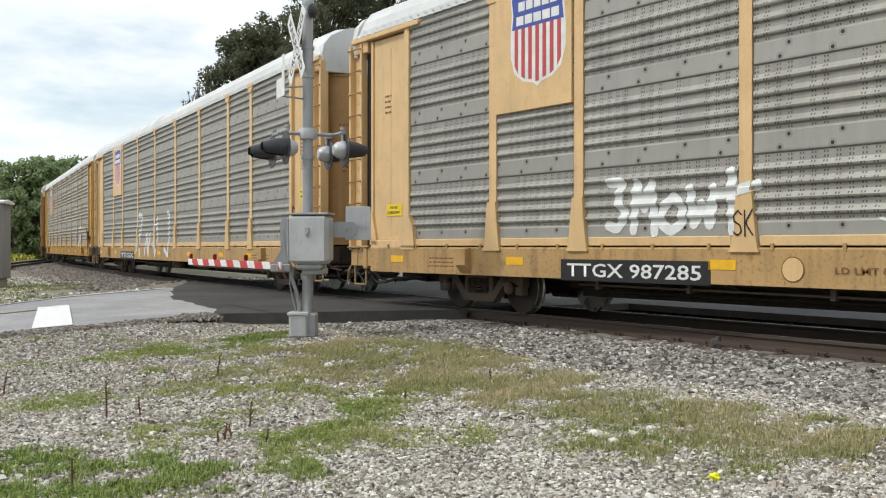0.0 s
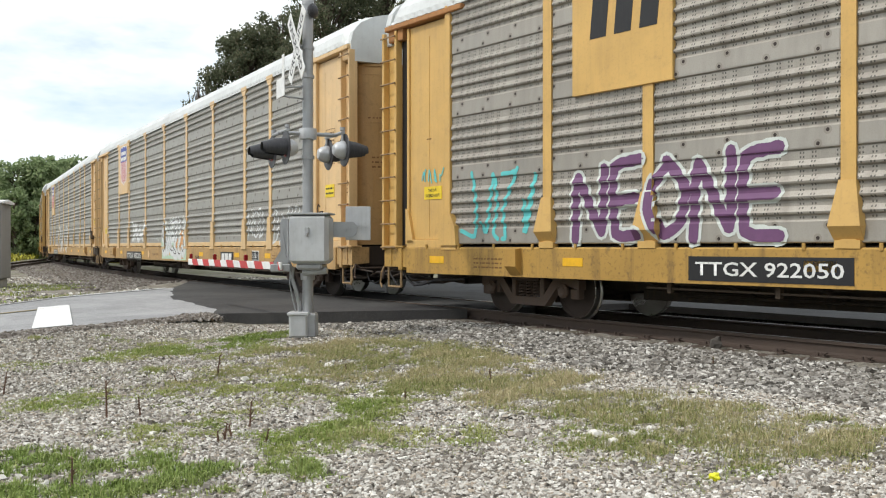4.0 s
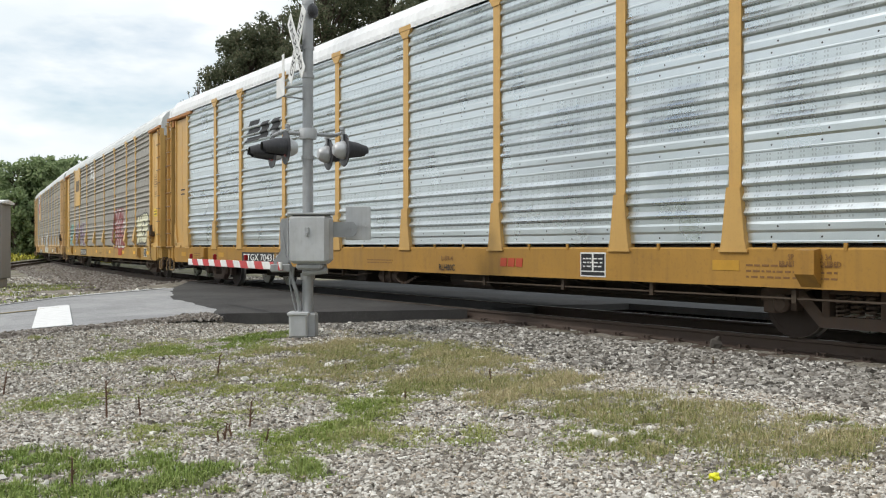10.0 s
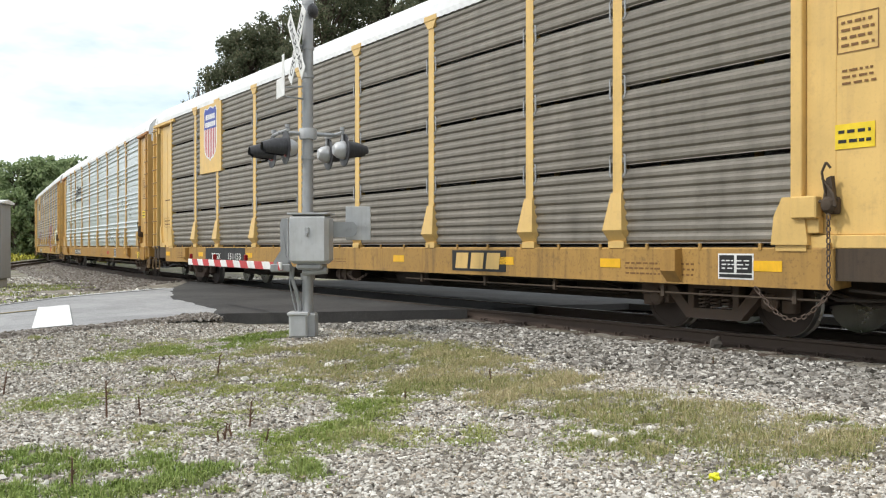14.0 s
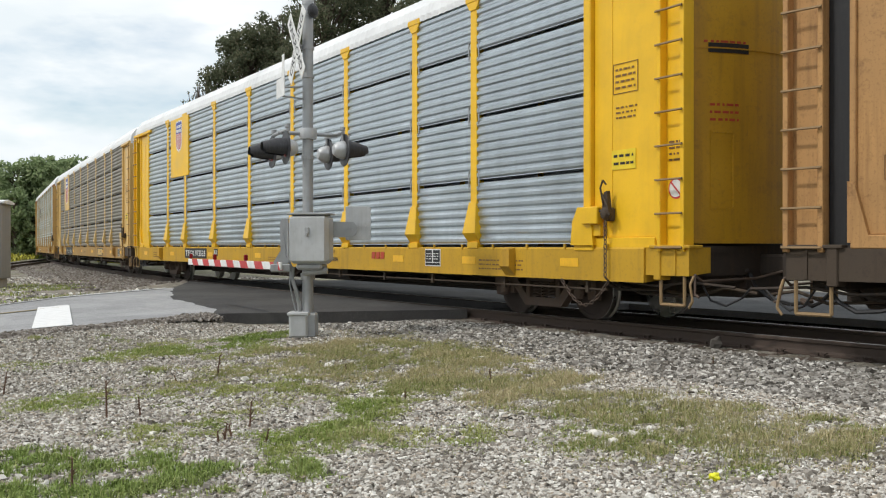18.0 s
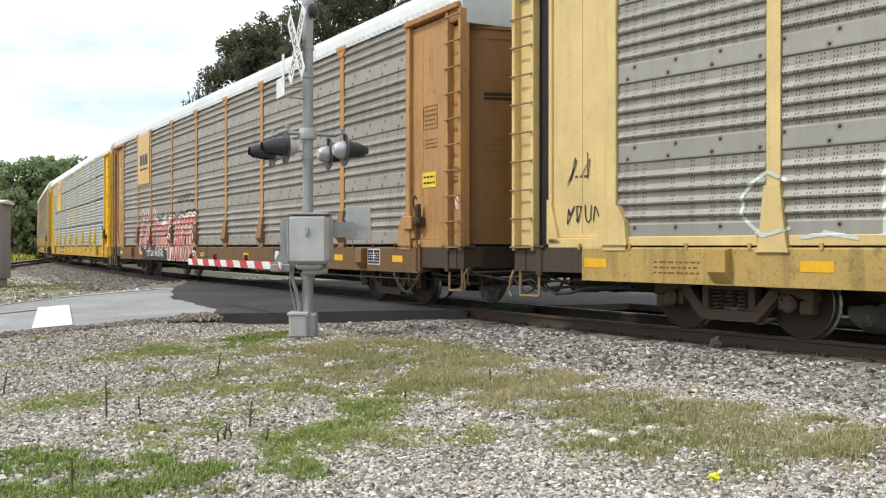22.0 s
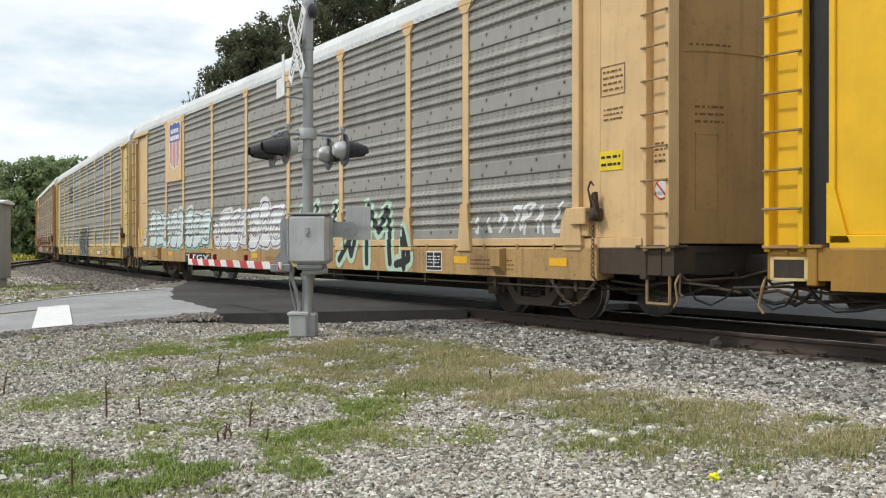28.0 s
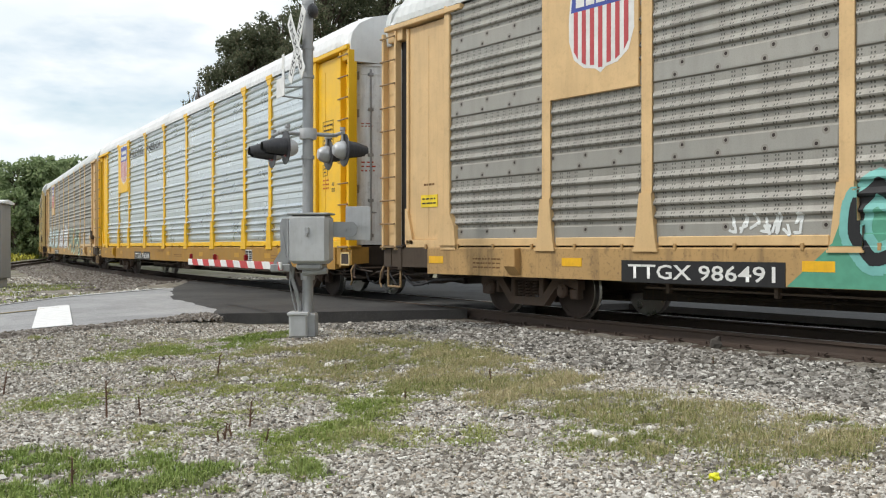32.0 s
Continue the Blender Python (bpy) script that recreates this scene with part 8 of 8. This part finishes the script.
# pale cream-yellow car
_c = TRAIN[6]
spray("owner_mark", _c, 6, [[(7.0 - 0.12 * k, 3.95 + 0.1 * k), (6.0 - 0.05 * k, 3.95 + 0.1 * k), (5.98 - 0.05 * k, 4.0 + 0.1 * k), (6.98 - 0.12 * k, 4.0 + 0.1 * k)] for k in range(5)], BLACK, 0.005, "thin black stripes of a painted mark")
big_mark(6, 5.98, 4.72, 3.98, 4.35)
for _z, _n in ((3.72, 7), (3.45, 8)):
    spray("owner_name", _c, 6, [[(6.25 - 0.17 * i, _z), (6.14 - 0.17 * i, _z), (6.14 - 0.17 * i, _z + 0.16), (6.25 - 0.17 * i, _z + 0.16)] for i in range(_n)], BLACK, 0.005, "row of black lettering shapes")
number_board(6, 7.86, 5.35, 0.7, 0.94, "TTGX 985474", 0.17)
disc("round_stencil", _c, 3.84, 0.85, 0.15, BROWN_INK, FACE_Y, "round stencilled mark")
disc("round_stencil", _c, 3.84, 0.85, 0.135, YELLOWS["g"], FACE_Y + 0.004)
load_mark(6, 2.6, 0.87)
spray("graffiti", _c, 6, [[(1.5, 0.6), (-1.95, 0.6), (-1.8, 1.3), (-1.0, 1.5), (0.2, 1.4), (1.35, 1.5)]], sprayed("black"), 0.004, "black graffiti ground on the lower side")
piece(6, "HUNDS", (1.5, -1.75, 0.72, 1.88), 31, "black", "white", 0.22, 0.3, "angular black graffiti letters with white outlines", 0.06, "black", 0.12)
spray("graffiti", _c, 6, fat([[(1.75, 1.55), (1.9, 1.3), (1.78, 1.08)]], 0.42), sprayed("teal"), 0.012, "turquoise sprayed cloud")
piece(6, "C*D*W", (9.75, 5.5, 1.2, 1.98), 32, None, "pale", 0, 0.045, "faint chalky letters across the post")
piece(6, "**U*", (12.5, 11.85, 1.4, 1.64), 34, None, "black", 0, 0.018, "small black marker tag")
piece(6, "**", (12.5, 12.0, 1.95, 2.35), 35, None, "black", 0, 0.012, "thin black marker doodle", 0.1)
piece(6, "N*ES", (-6.72, -7.05, 1.15, 1.5), 36, None, "white", 0, 0.02, "thin white scrawl on a post foot")
piece(6, "***", (3.6, 2.4, 1.3, 1.9), 33, None, "black", 0, 0.03, "faint dark handwriting")
mark(_c, -4.95, -5.92, 0.74, 0.9, WHITE, BLACK)
stencil_block(_c, -7.82, 0.7, 1.04)
_p = plate("end_plate", _c, -11.52, -11.96, 1.0, 1.13, YELLOWS["g"], FACE_Y + 0.03, label="small plate with black lettering")
lettering("lettering", _p, "FB 535", -11.74, 1.065, 0.09, BLACK, FACE_Y + 0.036, 0.38)
# grimy car covered in pale graffiti
_c = TRAIN[7]
emblem(_c, 7, 8.1, 3.5, 5.02, 1.22, (9.1, 7.4, 3.14))
bubbles(7, 12.05, 4.6, 1.06, 2.15, 9, 41)
bubbles(7, 4.4, -0.8, 1.06, 2.1, 7, 42, ("white", "frost", "white", "blush", "purple"), 0.03, "chalky white graffiti with faint outlines")
piece(7, "*W*M*", (-1.4, -7.5, 0.75, 1.95), 43, "black", "mint", 0.15, 0.36, "black arrow graffiti with mint edges", 0.07)
piece(7, "*******", (-9.1, -11.4, 1.3, 1.7), 44, None, "white", 0, 0.055, "small chalky white tag", 0.08)
number_board(7, 7.0, 4.5, 0.62, 0.9, "TTGX", 0.18)
stencil_block(_c, -7.84, 0.66, 1.0)
# bright galvanised car with safety-yellow posts
_c = TRAIN[8]
emblem(_c, 8, 8.06, 3.52, 5.04, 1.2, (9.1, 7.4, 3.2))
number_board(8, 6.16, 3.63, 0.62, 0.9, "TTGX 716384", 0.18)
load_mark(8, 2.1, 0.95)
for _s, _u, _w in (("BUILDING", 5.85, 2.3), ("AMERICA", 3.1, 2.1)):
    lettering("lettering", _c, _s, _u, 4.55, 0.26, BLACK, 1.506, _w)
mark(_c, -4.12, -4.68, 0.72, 0.84, RED_INK)
stencil_block(_c, -7.3, 0.68, 1.0)
lettering("lettering", _c, "AF", -12.55, 2.36, 0.08, BLACK, 1.43)
lettering("lettering", _c, "1582", -12.55, 2.24, 0.08, BLACK, 1.43)
no_sign(_c, -13.27, 1.88, 1.402)
frame_box(_c, -12.0, -12.55, 3.2, 3.68, BLACK, 4, 1.43, "stencilled table of small figures")
frame_box(_c, -12.0, -12.25, 2.55, 2.78, BLACK, 2, 1.43, "small framed stencil")
bars(_c, -12.0, -12.3, 2.25, 2.5, 3, RED_INK, 1.43, 9)
# height warnings on the leading corners
for _i, _u, _z in ((0, 12.1, 1.75), (1, 12.1, 2.0), (7, 12.3, 1.58)):
    _p = plate("height_label", TRAIN[_i], _u + 0.25, _u - 0.25, _z - 0.11, _z + 0.11, YELLOW_SIGN, 1.43, label="yellow height warning label")
    lettering("lettering", _p, "THIS CAR", _u, _z + 0.045, 0.05, BLACK, 1.437, 0.24)
    lettering("lettering", _p, "EXCEEDS HEIGHT", _u, _z - 0.045, 0.05, BLACK, 1.437, 0.4)
for _i, _u, _z0, _z1, _w, _rows in ((2, 12.2, 2.6, 2.86, 0.38, 2), (3, 12.2, 2.5, 2.62, 0.5, 1), (1, 12.2, 2.9, 2.96, 0.16, 1), (6, 12.2, 2.0, 2.1, 0.3, 1), (7, 12.2, 2.55, 2.65, 0.4, 1), (9, 12.2, 2.1, 2.2, 0.3, 1), (0, 12.3, 3.5, 3.9, 0.2, 4)):
    bars(TRAIN[_i], _u + _w / 2, _u - _w / 2, _z0, _z1, _rows, BLACK if _i == 2 else BROWN_INK, 1.428, 90 + _i)
frame_box(TRAIN[3], 12.5, 11.9, 1.7, 2.0, BROWN_INK, 2, 1.428, "framed stencil on the corner panel")
frame_box(TRAIN[5], 12.5, 12.05, 1.75, 2.0, BROWN_INK, 2, 1.428, "framed stencil on the corner panel")
# the last one seen
_c = TRAIN[9]
emblem(_c, 9, 8.08, 3.5, 5.02, 1.22, (9.1, 7.4, 3.2))
number_board(9, 7.7, 5.21, 0.61, 0.9, "TTGX 986491", 0.19)
height_label(_c, 12.43, 11.95, 1.76, 1.97)
piece(9, "*******", (6.0, 4.98, 1.22, 1.45), 51, None, "white", 0, 0.035, "small white spray tag")
spray("graffiti", _c, 9, [[(5.2, 0.62), (2.2, 0.62), (2.2, 1.9), (4.1, 1.88), (4.45, 1.55), (4.62, 1.12)]], sprayed("green"), 0.004, "green graffiti ground on the lower side")
piece(9, "OD*", (4.45, 2.3, 0.85, 1.7), 52, "black", "teal", 0.14, 0.34, "black and turquoise graffiti letters", 0.04)


motions()
